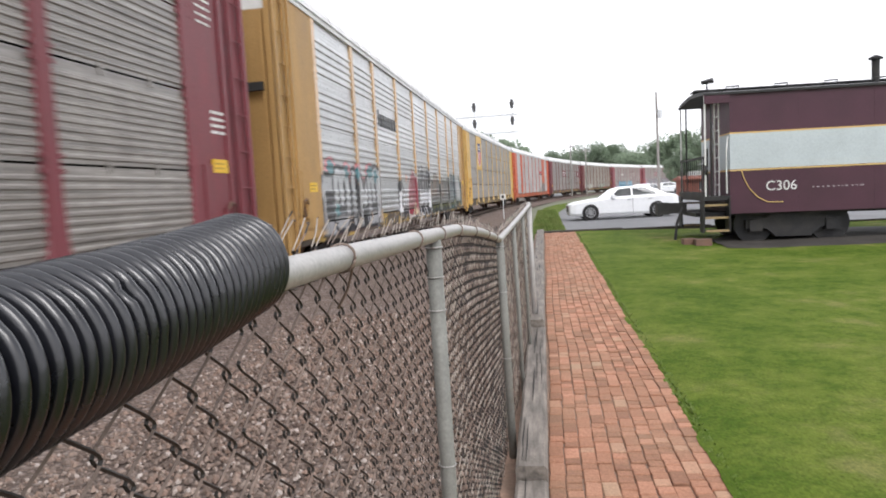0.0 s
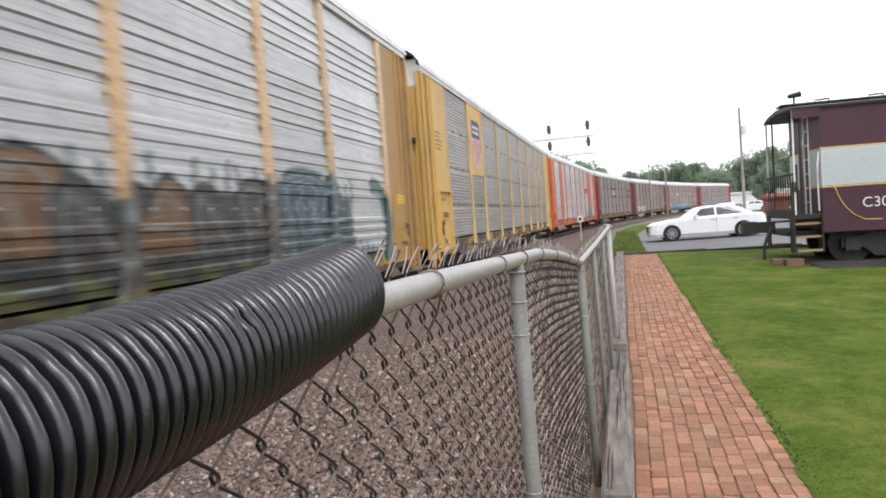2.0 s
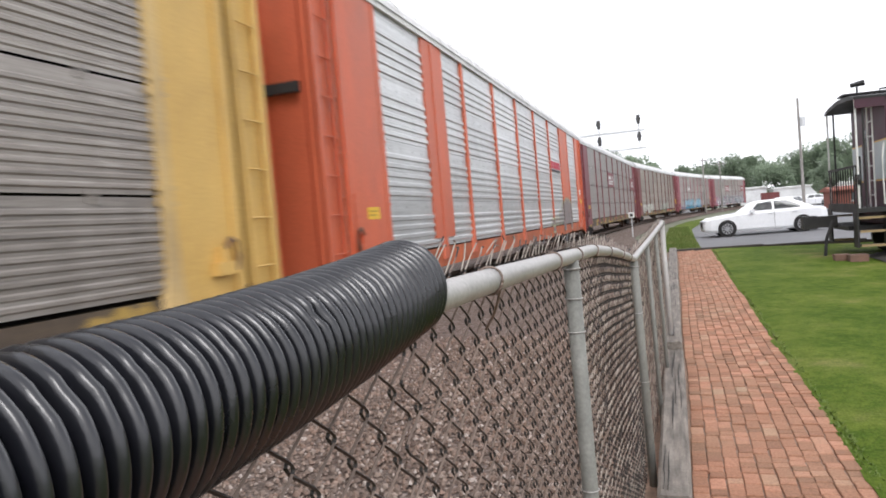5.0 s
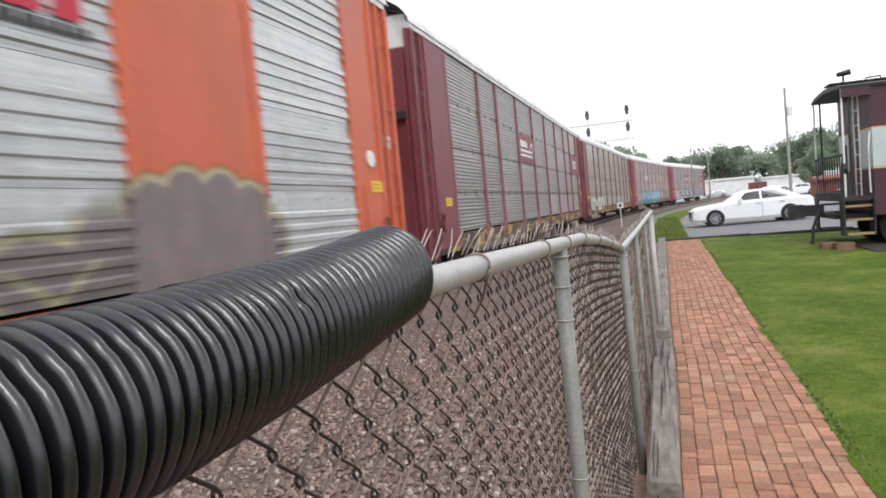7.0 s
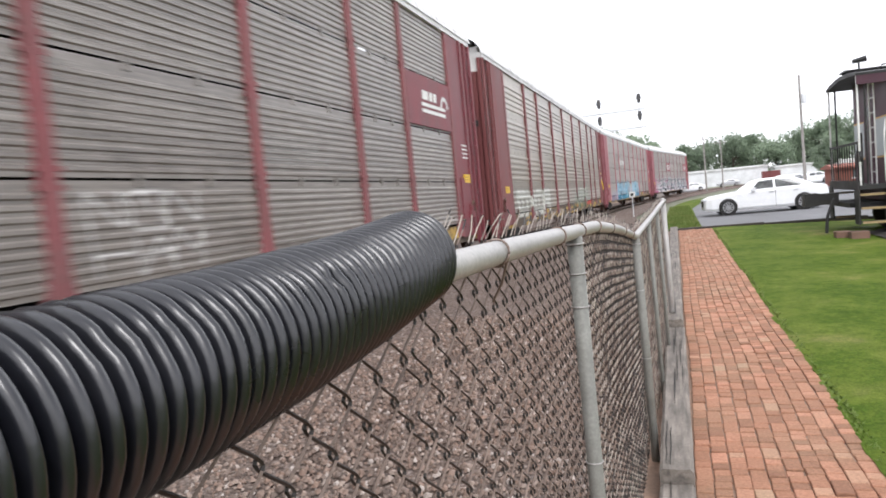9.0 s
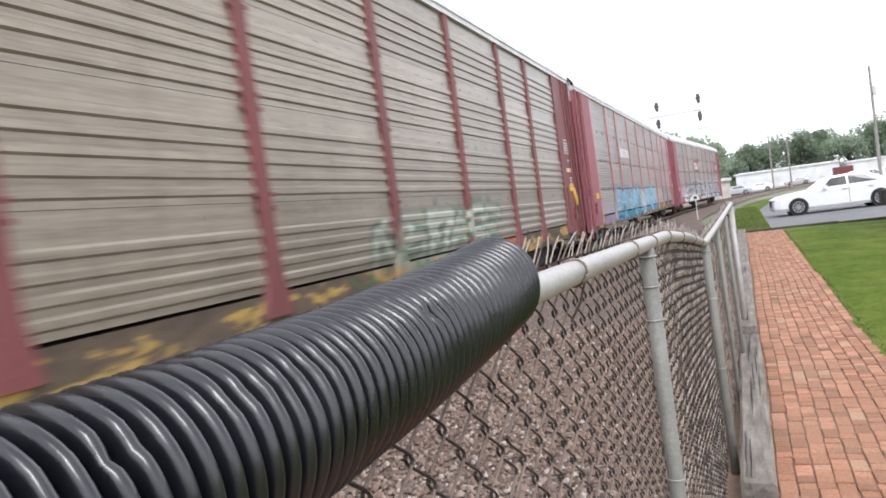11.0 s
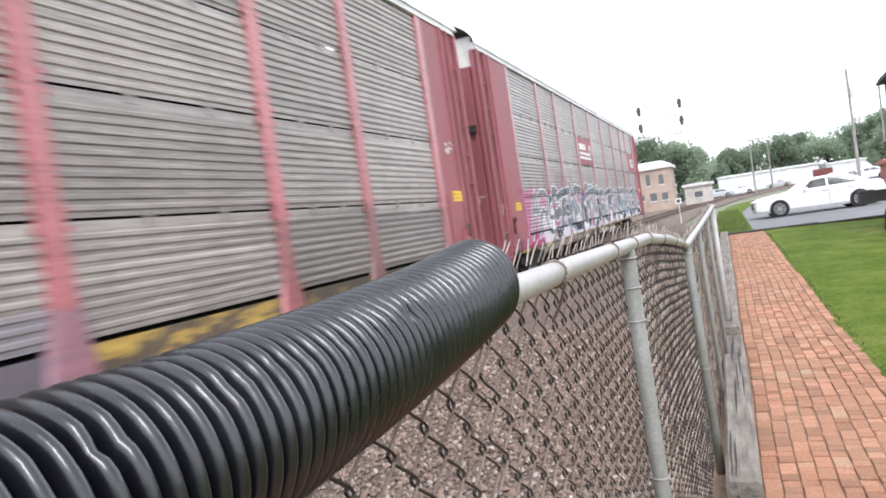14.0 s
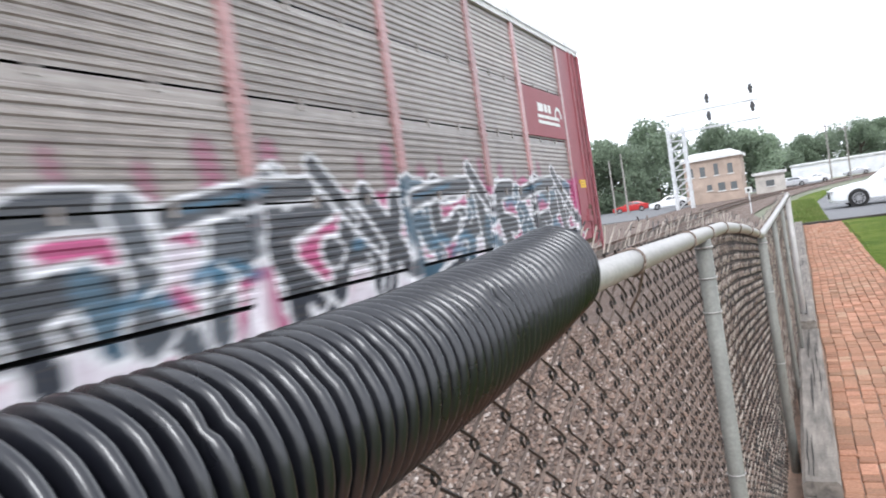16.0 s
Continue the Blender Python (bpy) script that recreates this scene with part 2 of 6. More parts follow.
def gravel_mat():
    m, nt, b, co = base("ballast_gravel", 0.9, 0, 0.25)
    vor = nt.nodes.new("ShaderNodeTexVoronoi")
    vor.inputs["Scale"].default_value = 24
    nt.links.new(co, vor.inputs["Vector"])
    s = nt.nodes.new("ShaderNodeSeparateXYZ")
    nt.links.new(vor.outputs["Color"], s.inputs[0])
    big = noise_tex(nt, co, 0.8, 4)
    col = ramp(nt, s.outputs["X"], [(0.0, (0.15, 0.125, 0.11)), (0.35, (0.25, 0.205, 0.175)), (0.7, (0.35, 0.29, 0.25)), (1.0, (0.50, 0.44, 0.40))])
    col = mixed(nt, math_node(nt, "MULTIPLY", ramp(nt, big, [(0.4, (0, 0, 0)), (0.6, (1, 1, 1))]), 0.30), col, (0.25, 0.185, 0.145))
    px = nt.nodes.new("ShaderNodeSeparateXYZ")
    nt.links.new(co, px.inputs[0])
    dust = math_node(nt, "MULTIPLY", math_node(nt, "SUBTRACT", px.outputs["Y"], 1.3), 0.28, True)
    col = mixed(nt, math_node(nt, "MULTIPLY", dust, 0.38), col, (0.26, 0.165, 0.13))
    col = mixed(nt, 0.8, col, ramp(nt, vor.outputs["Distance"], [(0.1, (0.95,) * 3), (0.75, (0.28,) * 3)]), "MULTIPLY")
    nt.links.new(col, b.inputs["Base Color"])
    inv = math_node(nt, "SUBTRACT", 1.0, vor.outputs["Distance"])
    bump(nt, b, inv, 1.0, 0.03)
    return m


def stone_mat():
    m, nt, b, co = base("ballast_stone", 0.85, 0, 0.3)
    g = nt.nodes.new("ShaderNodeNewGeometry")
    col = ramp(nt, g.outputs["Random Per Island"], [(0.0, (0.075, 0.066, 0.06)), (0.3, (0.185, 0.155, 0.132)), (0.55, (0.26, 0.185, 0.145)), (0.85, (0.35, 0.295, 0.25)), (1.0, (0.58, 0.54, 0.50))])
    px = nt.nodes.new("ShaderNodeSeparateXYZ")
    nt.links.new(co, px.inputs[0])
    dust = math_node(nt, "MULTIPLY", math_node(nt, "SUBTRACT", px.outputs["Y"], 1.3), 0.28, True)
    col = mixed(nt, math_node(nt, "MULTIPLY", dust, 0.38), col, (0.26, 0.165, 0.125))
    col = mixed(nt, 0.35, col, ramp(nt, noise_tex(nt, co, 30, 4), [(0.3, (0.2,) * 3), (0.7, (0.8,) * 3)]), "OVERLAY")
    nt.links.new(col, b.inputs["Base Color"])
    return m


M_GRASS, M_GRAVEL, M_STONE = grass_mat(), gravel_mat(), stone_mat()
M_FIELD = paint("far_ground", (0.17, 0.18, 0.12), 0.9, 0, 0.08, 0.25, fine=3)

# ---------- ground ----------
bm = bmesh.new()
box(bm, -1500, 1500, -1500, 2500, -0.6, -0.12)
struct("ground", bm, M_FIELD, "flat dull green and grey ground to the horizon", "ground")

# ballast bed that follows the line
bm = bmesh.new()
rows = []
for i in range(-30, 84):
    s = i * 2.5
    row = []
    for off, z in ((-9.5, -0.10), (-2.6, -0.04), (-1.6, 0.06), (1.6, 0.06), (2.3, -0.02), (3.4, -0.05), (5.42, -0.03)):
        if off == 5.42 and s > 24:
            off = 5.42 - min(2.4, (s - 24) * 0.12)
        q, a = on_track(s, off)
        row.append((q.x, q.y, z))
    rows.append(row)
skin(bm, rows, False)
struct("ballast_bed", bm, M_GRAVEL, "grey and rusty brown crushed stone track bed", "gravel", kind="structure")

# lawn
bm = bmesh.new()
rows = []
for y in np.arange(-6, 22.01, 0.125):
    rows.append([(x, y, gz(y) + (0.012 if x > 1 else -0.004) - 0.03 * min(4, max(0, x - 1)) + 0.02 * noise.noise(Vector((x * 0.4, y * 0.4, 0)))) for x in (0.872 + 0.035 * noise.noise(Vector((0, y * 1.3, 2))) + 0.02 * noise.noise(Vector((0, y * 5, 4))), 1.2, 2, 3, 4, 5, 6.5, 8, 10, 13, 17, 22, 30, 45)])
skin(bm, rows, False)
struct("lawn", bm, M_GRASS, "mown green lawn with a few dry patches", "lawn", smooth=True)
# bed under the bricks, and the bank below the fence
bm = bmesh.new()
box(bm, -0.33, 0.90, -6, 21.6, -0.3, -0.02)
for v_ in bm.verts:
    v_.co.z += SLOPE * v_.co.y + 0.004
struct("walkway_bed", bm, paint("sand_joint", (0.27, 0.18, 0.13), 0.9, 0, 6, 0.3), "sandy bed under the brick walkway", "path bed")

# asphalt lot beyond, with the verge beside the track
bm = bmesh.new()
for a, b_ in zip(((0.75, 22.3), (0.7, 40), (1.4, 64)), ((0.7, 40), (1.4, 64), (9, 105))):
    v_ = [bm.verts.new(p) for p in ((a[0], a[1], 0.03), (60, a[1], 0.03), (60, b_[1], 0.03), (b_[0], b_[1], 0.03))]
    bm.faces.new(v_)
struct("asphalt_lot", bm, M_ASPH, "worn grey asphalt lot", "road")
bm = bmesh.new()
skin(bm, [[(x0, y, 0.02), (x1, y, 0.05)] for y, x0, x1 in ((22.3, -0.5, 0.78), (30, -0.6, 0.74), (45, -0.55, 0.85), (58, 0.0, 1.9), (66, 1.0, 3.2), (72, 2.2, 5.2))], False)
struct("grass_verge", bm, M_GRASS, "strip of green grass between lot and track", "grass")
bm = bmesh.new()
box(bm, -60, -11.5, 60, 192, -0.11, -0.03)
box(bm, -11.5, 4, 134, 192, -0.11, -0.03)
struct("far_lot", bm, M_ASPH, "grey asphalt yard across the track", "road")

# ---------- rails and ties ----------
track = thing("railway_track", "rusty steel rails on dark wooden ties in ballast", "railway track", kind="structure")
for off in (-0.755, 0.755):
    bm = bmesh.new()
    rings = []
    for i in range(-60, 180):
        q, a = on_track(i * 1.2, off)
        c, s_ = math.cos(a), math.sin(a)
        rings.append([(q.x + dx * c, q.y - dx * s_, z) for dx, z in ((-0.07, 0.06), (0.07, 0.06), (0.012, 0.09), (0.012, 0.15), (0.036, 0.16), (0.036, 0.20), (-0.036, 0.20), (-0.036, 0.16), (-0.012, 0.15), (-0.012, 0.09))])
    skin(bm, rings)
    part("rail", bm, M_RAIL, track)
bm = bmesh.new()
box(bm, -1.3, 1.3, -0.11, 0.11, -0.08, 0.085)
tie_me = mesh_of("tie", bm, M_TIE)
for i in range(150):
    ob = new("tie", tie_me)
    q, a = on_track(2 + i * 0.56)
    ob.parent, ob.matrix_basis = track, pose(q.x, q.y, 0, 0, 0, -math.degrees(a))

# ---------- spray paint on the wagons ----------
GLYPHS = {"C": ("98741236",), "O": ("8741236985",), "I": ("82",), "M": ("17593",), "N": ("1739",), "R": ("179654", "53"), "S": ("987456321",), "A": ("183", "46"),
          "E": ("9713", "45"), "K": ("71", "943"), "T": ("79", "82"), "X": ("73", "91"), "U": ("7412369",), "H": ("71", "93", "46"), "V": ("729",), "L": ("7123",), "P": ("179654",)}


def key_xy(k):
    """A digit's place on a keypad, as the corner of a letter's box."""
    return ((int(k) - 1) % 3 / 2, (int(k) - 1) // 3 / 2)


def eased(pts, n=5):
    """A smooth line through the points."""
    if len(pts) < 3:
        return [Vector(p) for p in pts]
    q = [Vector(p) for p in [pts[0]] + list(pts) + [pts[-1]]]
    out = []
    for a, b, c, d in zip(q, q[1:], q[2:], q[3:]):
        for i in range(n):
            t = i / n
            out.append(0.5 * ((2 * b) + (c - a) * t + (2 * a - 5 * b + 4 * c - d) * t * t + (3 * b - a - 3 * c + d) * t ** 3))
    return out + [q[-1]]


class Spray:
    """A layer of paint on one wagon side: y along the wagon, z up."""
    Z0, Z1, STEP = 0.9, 3.3, 0.0125

    def __init__(self, seed):
        self.rnd = random.Random(seed)
        self.ny, self.nz = int(28.5 / self.STEP), int((self.Z1 - self.Z0) / self.STEP)
        self.rgb = np.zeros((self.nz, self.ny, 3))
        self.cov = np.zeros((self.nz, self.ny))

    def window(self, ya, yb, za, zb):
        i0, i1 = max(0, int(ya / self.STEP)), min(self.ny, int(yb / self.STEP) + 2)
        j0, j1 = max(0, int((za - self.Z0) / self.STEP)), min(self.nz, int((zb - self.Z0) / self.STEP) + 2)
        yy, zz = np.meshgrid(np.arange(i0, max(i0, i1)) * self.STEP, self.Z0 + np.arange(j0, max(j0, j1)) * self.STEP)
        return (slice(j0, max(j0, j1)), slice(i0, max(i0, i1))), yy, zz

    def lay(self, win, alpha, colour):
        a = np.clip(alpha, 0, 1)
        self.rgb[win] = self.rgb[win] * (1 - a[..., None]) + np.array(colour) * a[..., None]
        self.cov[win] = self.cov[win] * (1 - a) + a

    def stroke(self, pts, width, colour, soft=0.012, alpha=1.0, smooth=True, low=None):
        """A line of paint; low limits it to what lies under that height."""
        pts = eased(pts) if smooth else [Vector(p) for p in pts]
        r = width / 2
        m = r + soft
        ys, zs = [p.x for p in pts], [p.y for p in pts]
        win, yy, zz = self.window(min(ys) - m, max(ys) + m, min(zs) - m, max(zs) + m)
        if not yy.size:
            return
        best = np.full(yy.shape, 9.0)
        for a, b in zip(pts, pts[1:]):
            d = b - a
            t = np.clip(((yy - a.x) * d.x + (zz - a.y) * d.y) / max(1e-9, d.length_squared), 0, 1)
            best = np.minimum(best, np.hypot(yy - a.x - t * d.x, zz - a.y - t * d.y))
        al = np.clip((r + soft / 2 - best) / soft, 0, 1) * alpha
        if low is not None:
            al = al * np.clip((low - zz) / 0.12, 0, 1)
        self.lay(win, al, colour)

    def blob(self, y, z, ry, rz, colour, soft=0.1, alpha=1.0):
        win, yy, zz = self.window(y - ry * 1.2, y + ry * 1.2, z - rz * 1.2, z + rz * 1.2)
        self.lay(win, np.clip((1 - np.hypot((yy - y) / ry, (zz - z) / rz)) / soft, 0, 1) * alpha, colour)

    def peak(self, pts, colour, soft=0.015):
        """A convex patch with straight sides."""
        ys, zs = [p[0] for p in pts], [p[1] for p in pts]
        win, yy, zz = self.window(min(ys), max(ys), min(zs), max(zs))
        al = np.ones(yy.shape)
        for (y0, z0), (y1, z1) in zip(pts, pts[1:] + pts[:1]):
            ln = math.hypot(y1 - y0, z1 - z0)
            al = np.minimum(al, ((y1 - y0) * (zz - z0) - (z1 - z0) * (yy - y0)) / ln / soft)
        self.lay(win, al, colour)

    def field(self, y0, y1, top, ragged, colour, pitch=1.0, alpha=1.0, z0=0.9):
        """A ragged band of colour from the sill up."""
        win, yy, zz = self.window(y0, y1, z0, top + ragged)
        ph = [self.rnd.uniform(0, 6.28) for _ in range(4)]
        edge = top + ragged * 0.4 * (np.sin(yy * 2.1 / pitch + ph[0]) + np.sin(yy * 4.7 / pitch + ph[1]) * 0.7 + np.sin(yy * 11 / pitch + ph[2]) * 0.5)
        side = np.clip(np.minimum(yy - y0, y1 - yy) / 0.15, 0, 1)
        self.lay(win, np.clip((edge - zz) / 0.05, 0, 1) * np.clip((zz - z0) / 0.04 + 0.3, 0, 1) * side * alpha, colour)

    def piece(self, text, y0, y1, z0, z1, width, fill, outline, halo=None, low=None, shine=None, slant=0.0, rim=0.07, wide=0.16, loose=0.10):
        """A row of fat letters: halo, outline, fill, a second tone low down and a thin shine."""
        n = len(text)
        step = (y1 - y0) / n
        rows = []
        for i, ch in enumerate(text):
            ya, lift, grow = y0 + i * step + 0.06 * step, self.rnd.uniform(-0.05, 0.07) * (z1 - z0), self.rnd.uniform(0.88, 1.06)
            lines = []
            for g in GLYPHS[ch]:
                line = []
                for k in g:
                    a, b = key_xy(k)
                    a, b = a + self.rnd.uniform(-loose, loose), b + self.rnd.uniform(-loose, loose) * 0.6
                    line.append((ya + a * step * 0.86 + slant * (b - 0.5), z0 + lift + width * 0.4 + b * (z1 - z0 - width * 0.8) * grow))
                lines.append(line)
            rows.append(lines)
        if halo:
            for lines in rows:
                for q in lines:
                    self.stroke(q, width + 2 * rim + 2 * wide, halo, 0.05)
        for lines in rows:
            for q in lines:
                self.stroke(q, width + 2 * rim, outline)
            for q in lines:
                self.stroke(q, width, fill[self.rnd.randrange(len(fill))] if isinstance(fill, list) else fill)
                if low:
                    self.stroke(q, width, low, 0.03, 0.9, low=z0 + (z1 - z0) * self.rnd.uniform(0.3, 0.5))
                if shine:
                    self.stroke([(a - width * 0.22, b + width * 0.22) for a, b in q], 0.03, shine, 0.02)

    def dots(self, blocks):
        """Rows of worn stencil dots over a chalky line: (y0, y1, z, rows)."""
        for y0, y1, z, n in blocks:
            for r in range(n):
                k = y0 + self.rnd.uniform(0, 0.15)
                while k < y1:
                    self.stroke([(k, z - r * 0.084), (k + 0.035, z - r * 0.084)], 0.03, (0.56, 0.54, 0.51), 0.02, 0.85, False)
                    k += self.rnd.uniform(0.06, 0.11)
            self.stroke([(y0 - 0.25, z - n * 0.084), (y1 + 0.25, z - n * 0.084 - 0.01)], 0.03, (0.56, 0.54, 0.52), 0.02, 0.8, False)

    def on(self, me):
        """Puts the paint on a mesh, vertex by vertex."""
        n = len(me.vertices)
        co = np.empty(n * 3)
        me.vertices.foreach_get("co", co)
        co = co.reshape(-1, 3)
        fi = np.clip(co[:, 1] / self.STEP, 0, self.ny - 1.001)
        fj = (co[:, 2] - self.Z0) / self.STEP
        live = (fj >= 0) & (fj < self.nz - 1.001)
        fj = np.clip(fj, 0, self.nz - 1.001)
        i, j = fi.astype(int), fj.astype(int)
        a, b = (fi - i), (fj - j)
        col, cov = np.zeros((n, 4)), np.zeros(n)
        for dj, wj in ((0, 1 - b), (1, b)):
            for di, wi in ((0, 1 - a), (1, a)):
                w = wj * wi
                col[:, :3] += self.rgb[j + dj, i + di] * w[:, None]
                cov += self.cov[j + dj, i + di] * w
        col[:, 3] = 1
        at = me.attributes.new("spray_colour", "FLOAT_COLOR", "POINT")
        at.data.foreach_set("color", col.astype(np.float32).ravel())
        at = me.attributes.new("spray_cover", "FLOAT", "POINT")
        at.data.foreach_set("value", np.where(live, cov, 0).astype(np.float32))


def sheet_mesh(name, y0, y1, prof, material, step, spray, x_of):
    """A sheet between y0 and y1 with the given up-and-out profile, fine enough to carry paint."""
    ny = max(1, int(round((y1 - y0) / step)))
    ys, k = np.linspace(y0, y1, ny + 1), len(prof)
    verts = [(x_of(d), y, z) for y in ys for z, d in prof]
    faces = [(i * k + j, (i + 1) * k + j, (i + 1) * k + j + 1, i * k + j + 1) for i in range(ny) for j in range(k - 1)]
    me = bpy.data.meshes.new(name)
    me.from_pydata(verts, [], faces)
    me.materials.append(material)
    if spray:
        spray.on(me)
    return me


def slab(name, y0, y1, z0, z1, xb, xf, material, spray, fine=0.035):
    """A box whose front is fine enough to carry paint below 2.9 m."""
    zs = list(np.arange(z0, min(z1, 2.9), fine)) + [z1]
    return sheet_mesh(name, y0, y1, [(z0, xb)] + [(z, xf) for z in zs] + [(z1, xb)], material, fine, spray, lambda d: d)


# ---------- autorack wagons ----------
POSTS = (2.75, 5.55, 7.6, 10.4, 13.15, 15.95, 18.7, 21.4, 23.4, 26.0)
L_CAR, SIDE = 28.31, 1.53
SEAMS = (1.24, 2.12, 3.11, 4.12, 5.2)


def ribs_fine(z0, z1):
    out, z = [(z0, 0.0)], z0 + 0.04
    while z < z1 - 0.09:
        out += [(z, 0.0), (z + 0.015, 0.015), (z + 0.043, 0.015), (z + 0.058, 0.0)]
        z += 0.084
    return out + [(z1, 0.0)]


def ribs_wide(z0, z1):
    out, z = [(z0, 0.0)], z0 + 0.06
    flat = 0.30 * (z1 - z0)
    while z < z1 - flat:
        out += [(z, 0.0), (z + 0.02, 0.023), (z + 0.075, 0.023), (z + 0.10, 0.0)]
        z += 0.155
    return out + [(z1, 0.0)]


def side_panel(car, y0, y1, silver, side, material, clips, spray):
    """Four ribbed sheets one above the other, each with its clips or bolts."""
    sheets = []
    for a, b_ in zip(SEAMS, SEAMS[1:]):
        prof = ribs_wide(a + 0.0, b_ - 0.005) if silver else ribs_fine(a + 0.010, b_ - 0.013)
        sprayed = spray if side > 0 and a < 2.5 else None
        if sprayed:
            prof = [q for p0, p1 in zip(prof, prof[1:]) for q in ((p0, (0.5 * (p0[0] + p1[0]), 0.5 * (p0[1] + p1[1]))) if p1[0] - p0[0] > 0.035 else (p0,))] + prof[-1:]
        me = sheet_mesh("side_sheet", y0, y1, prof, material, 0.03 if sprayed else 9.0, sprayed, lambda d: side * (SIDE - 0.062 + d))
        ob = new("side_sheet", me)
        ob.parent = car
        sheets.append(tagged(ob))
    if side < 0:
        return
    if silver:
        spots_ = [(i, y0 + 0.3 + k * (y1 - y0 - 0.6) / 4, z) for i, z in enumerate((SEAMS[1] - 0.12, SEAMS[2] - 0.14, SEAMS[3] - 0.15, SEAMS[4] - 0.15)) for k in range(5)]
    else:
        spots_ = [(i, y0 + k * (y1 - y0), z) for i, z in enumerate(SEAMS[1:4]) for k in (0.33, 0.7)]
    for i, y, z in spots_:
        c_ = new("bolt" if silver else "clip", clips[silver])
        c_.parent = sheets[i]
        c_.matrix_local = Matrix.Translation((SIDE, y, z))


def clip_meshes(material):
    a, b_ = bmesh.new(), bmesh.new()
    box(a, -0.09, -0.045, -0.03, 0.03, -0.07, 0.05)
    box(b_, -0.07, -0.055, -0.014, 0.014, -0.016, 0.016)
    return {False: mesh_of("clip", a, material), True: mesh_of("bolt", b_, material)}


def side_post(bm, y, side, w=0.112):
    """Pressed post with a flared foot."""
    knots = ((5.28, w), (1.75, w), (1.42, w * 1.2), (1.02, w * 2.05), (0.98, w * 2.05))
    heights = [5.28] + list(np.arange(3.1, 1.0, -0.04)) + [0.98]
    prof = [(z, float(np.interp(-z, [-k[0] for k in knots], [k[1] for k in knots]))) for z in heights]
    for dx0, dx1 in ((0.0, 0.068),):
        rings = [[(side * (SIDE - 0.08 + dx0), y - h, z), (side * (SIDE - 0.08 + dx0), y + h, z), (side * (SIDE - 0.08 + dx1), y + h * 0.8, z), (side * (SIDE - 0.08 + dx1), y - h * 0.8, z)] for z, h in prof]
        skin(bm, rings)
    for z in SEAMS[1:4]:
        for d in (-1, 1):
            for dz in (-0.07, 0.07):
                box(bm, side * (SIDE - 0.05), side * (SIDE - 0.015), y + d * (w + 0.012) - 0.018, y + d * (w + 0.012) + 0.018, z + dz - 0.022, z + dz + 0.022)


def truck_set(car, u, mats):
    t = bmesh.new()
    for sx in (-1, 1):
        x = sx * 1.02
        rings = [[(x - 0.07, y, z0), (x + 0.07, y, z0), (x + 0.07, y, z1), (x - 0.07, y, z1)] for y, z0, z1 in ((u - 1.15, 0.50, 0.68), (u - 0.7, 0.52, 0.74), (u - 0.4, 0.36, 0.86), (u + 0.4, 0.36, 0.86), (u + 0.7, 0.52, 0.74), (u + 1.15, 0.50, 0.68))]
        skin(t, rings)
        for k in range(3):
            tube(t, (x, u - 0.22 + k * 0.22, 0.40), (x, u - 0.22 + k * 0.22, 0.72), 0.075, 8)
    box(t, -1.1, 1.1, u - 0.2, u + 0.2, 0.55, 0.85)
    fr = part("truck_frame", t, mats["under"], car, "dark cast steel bogie frame")
    for du in (-0.88, 0.88):
        w = bmesh.new()
        for sx in (-1, 1):
            tube(w, (sx * 0.70, u + du, 0.60), (sx * 0.82, u + du, 0.60), 0.41, 20)
            tube(w, (sx * 0.66, u + du, 0.60), (sx * 0.70, u + du, 0.60), 0.44, 20)
        tube(w, (-1.0, u + du, 0.60), (1.0, u + du, 0.60), 0.075, 8)
        part("wheelset", w, M_RAIL, fr)


def ladder(car, u, side, material, z0=0.75, z1=5.2, n=9, name="ladder"):
    bm = bmesh.new()
    for d in (-0.2, 0.2):
        box(bm, side * (SIDE - 0.03), side * (SIDE + 0.02), u + d - 0.02, u + d + 0.02, z0, z1)
    for k in range(n):
        z = z0 + 0.1 + k * (z1 - z0 - 0.25) / (n - 1)
        tube(bm, (side * SIDE, u - 0.2, z), (side * SIDE, u + 0.2, z), 0.012, 6)
    return part(name, bm, material, car)


def bars(car, name, material, y0, y1, z0, z1, rows, dx=0.012, side=1, x=None, gap=0.45, label="", ragged=0.25, rnd=None, glyph=False):
    """Unreadable lettering as short bars."""
    rnd = rnd or random.Random(rows * 7 + int(y0 * 10))
    bm = bmesh.new()
    h = (z1 - z0) / rows
    xs = SIDE if x is None else x
    for r in range(rows):
        z = z1 - (r + 1) * h
        y, end = y0, y1 - rnd.random() * ragged * (y1 - y0)
        while y < end - 0.02:
            w = min(end - y, (0.5 + rnd.random()) * h * (0.5 if glyph else 1.3))
            top = z + h * (1 - gap * 0.5) * (1 if not glyph or y < y0 + 0.1 else rnd.choice((0.8, 0.8, 1.0))) if not glyph else z + h * (1.0 if y < y0 + 0.05 else 0.78)
            box(bm, side * xs, side * (xs + dx), y, y + w, z + h * gap * 0.5, top)
            y += w + h * (0.16 if glyph else 0.35)
    return tagged(part(name, bm, material, car), label, kind="stuff")


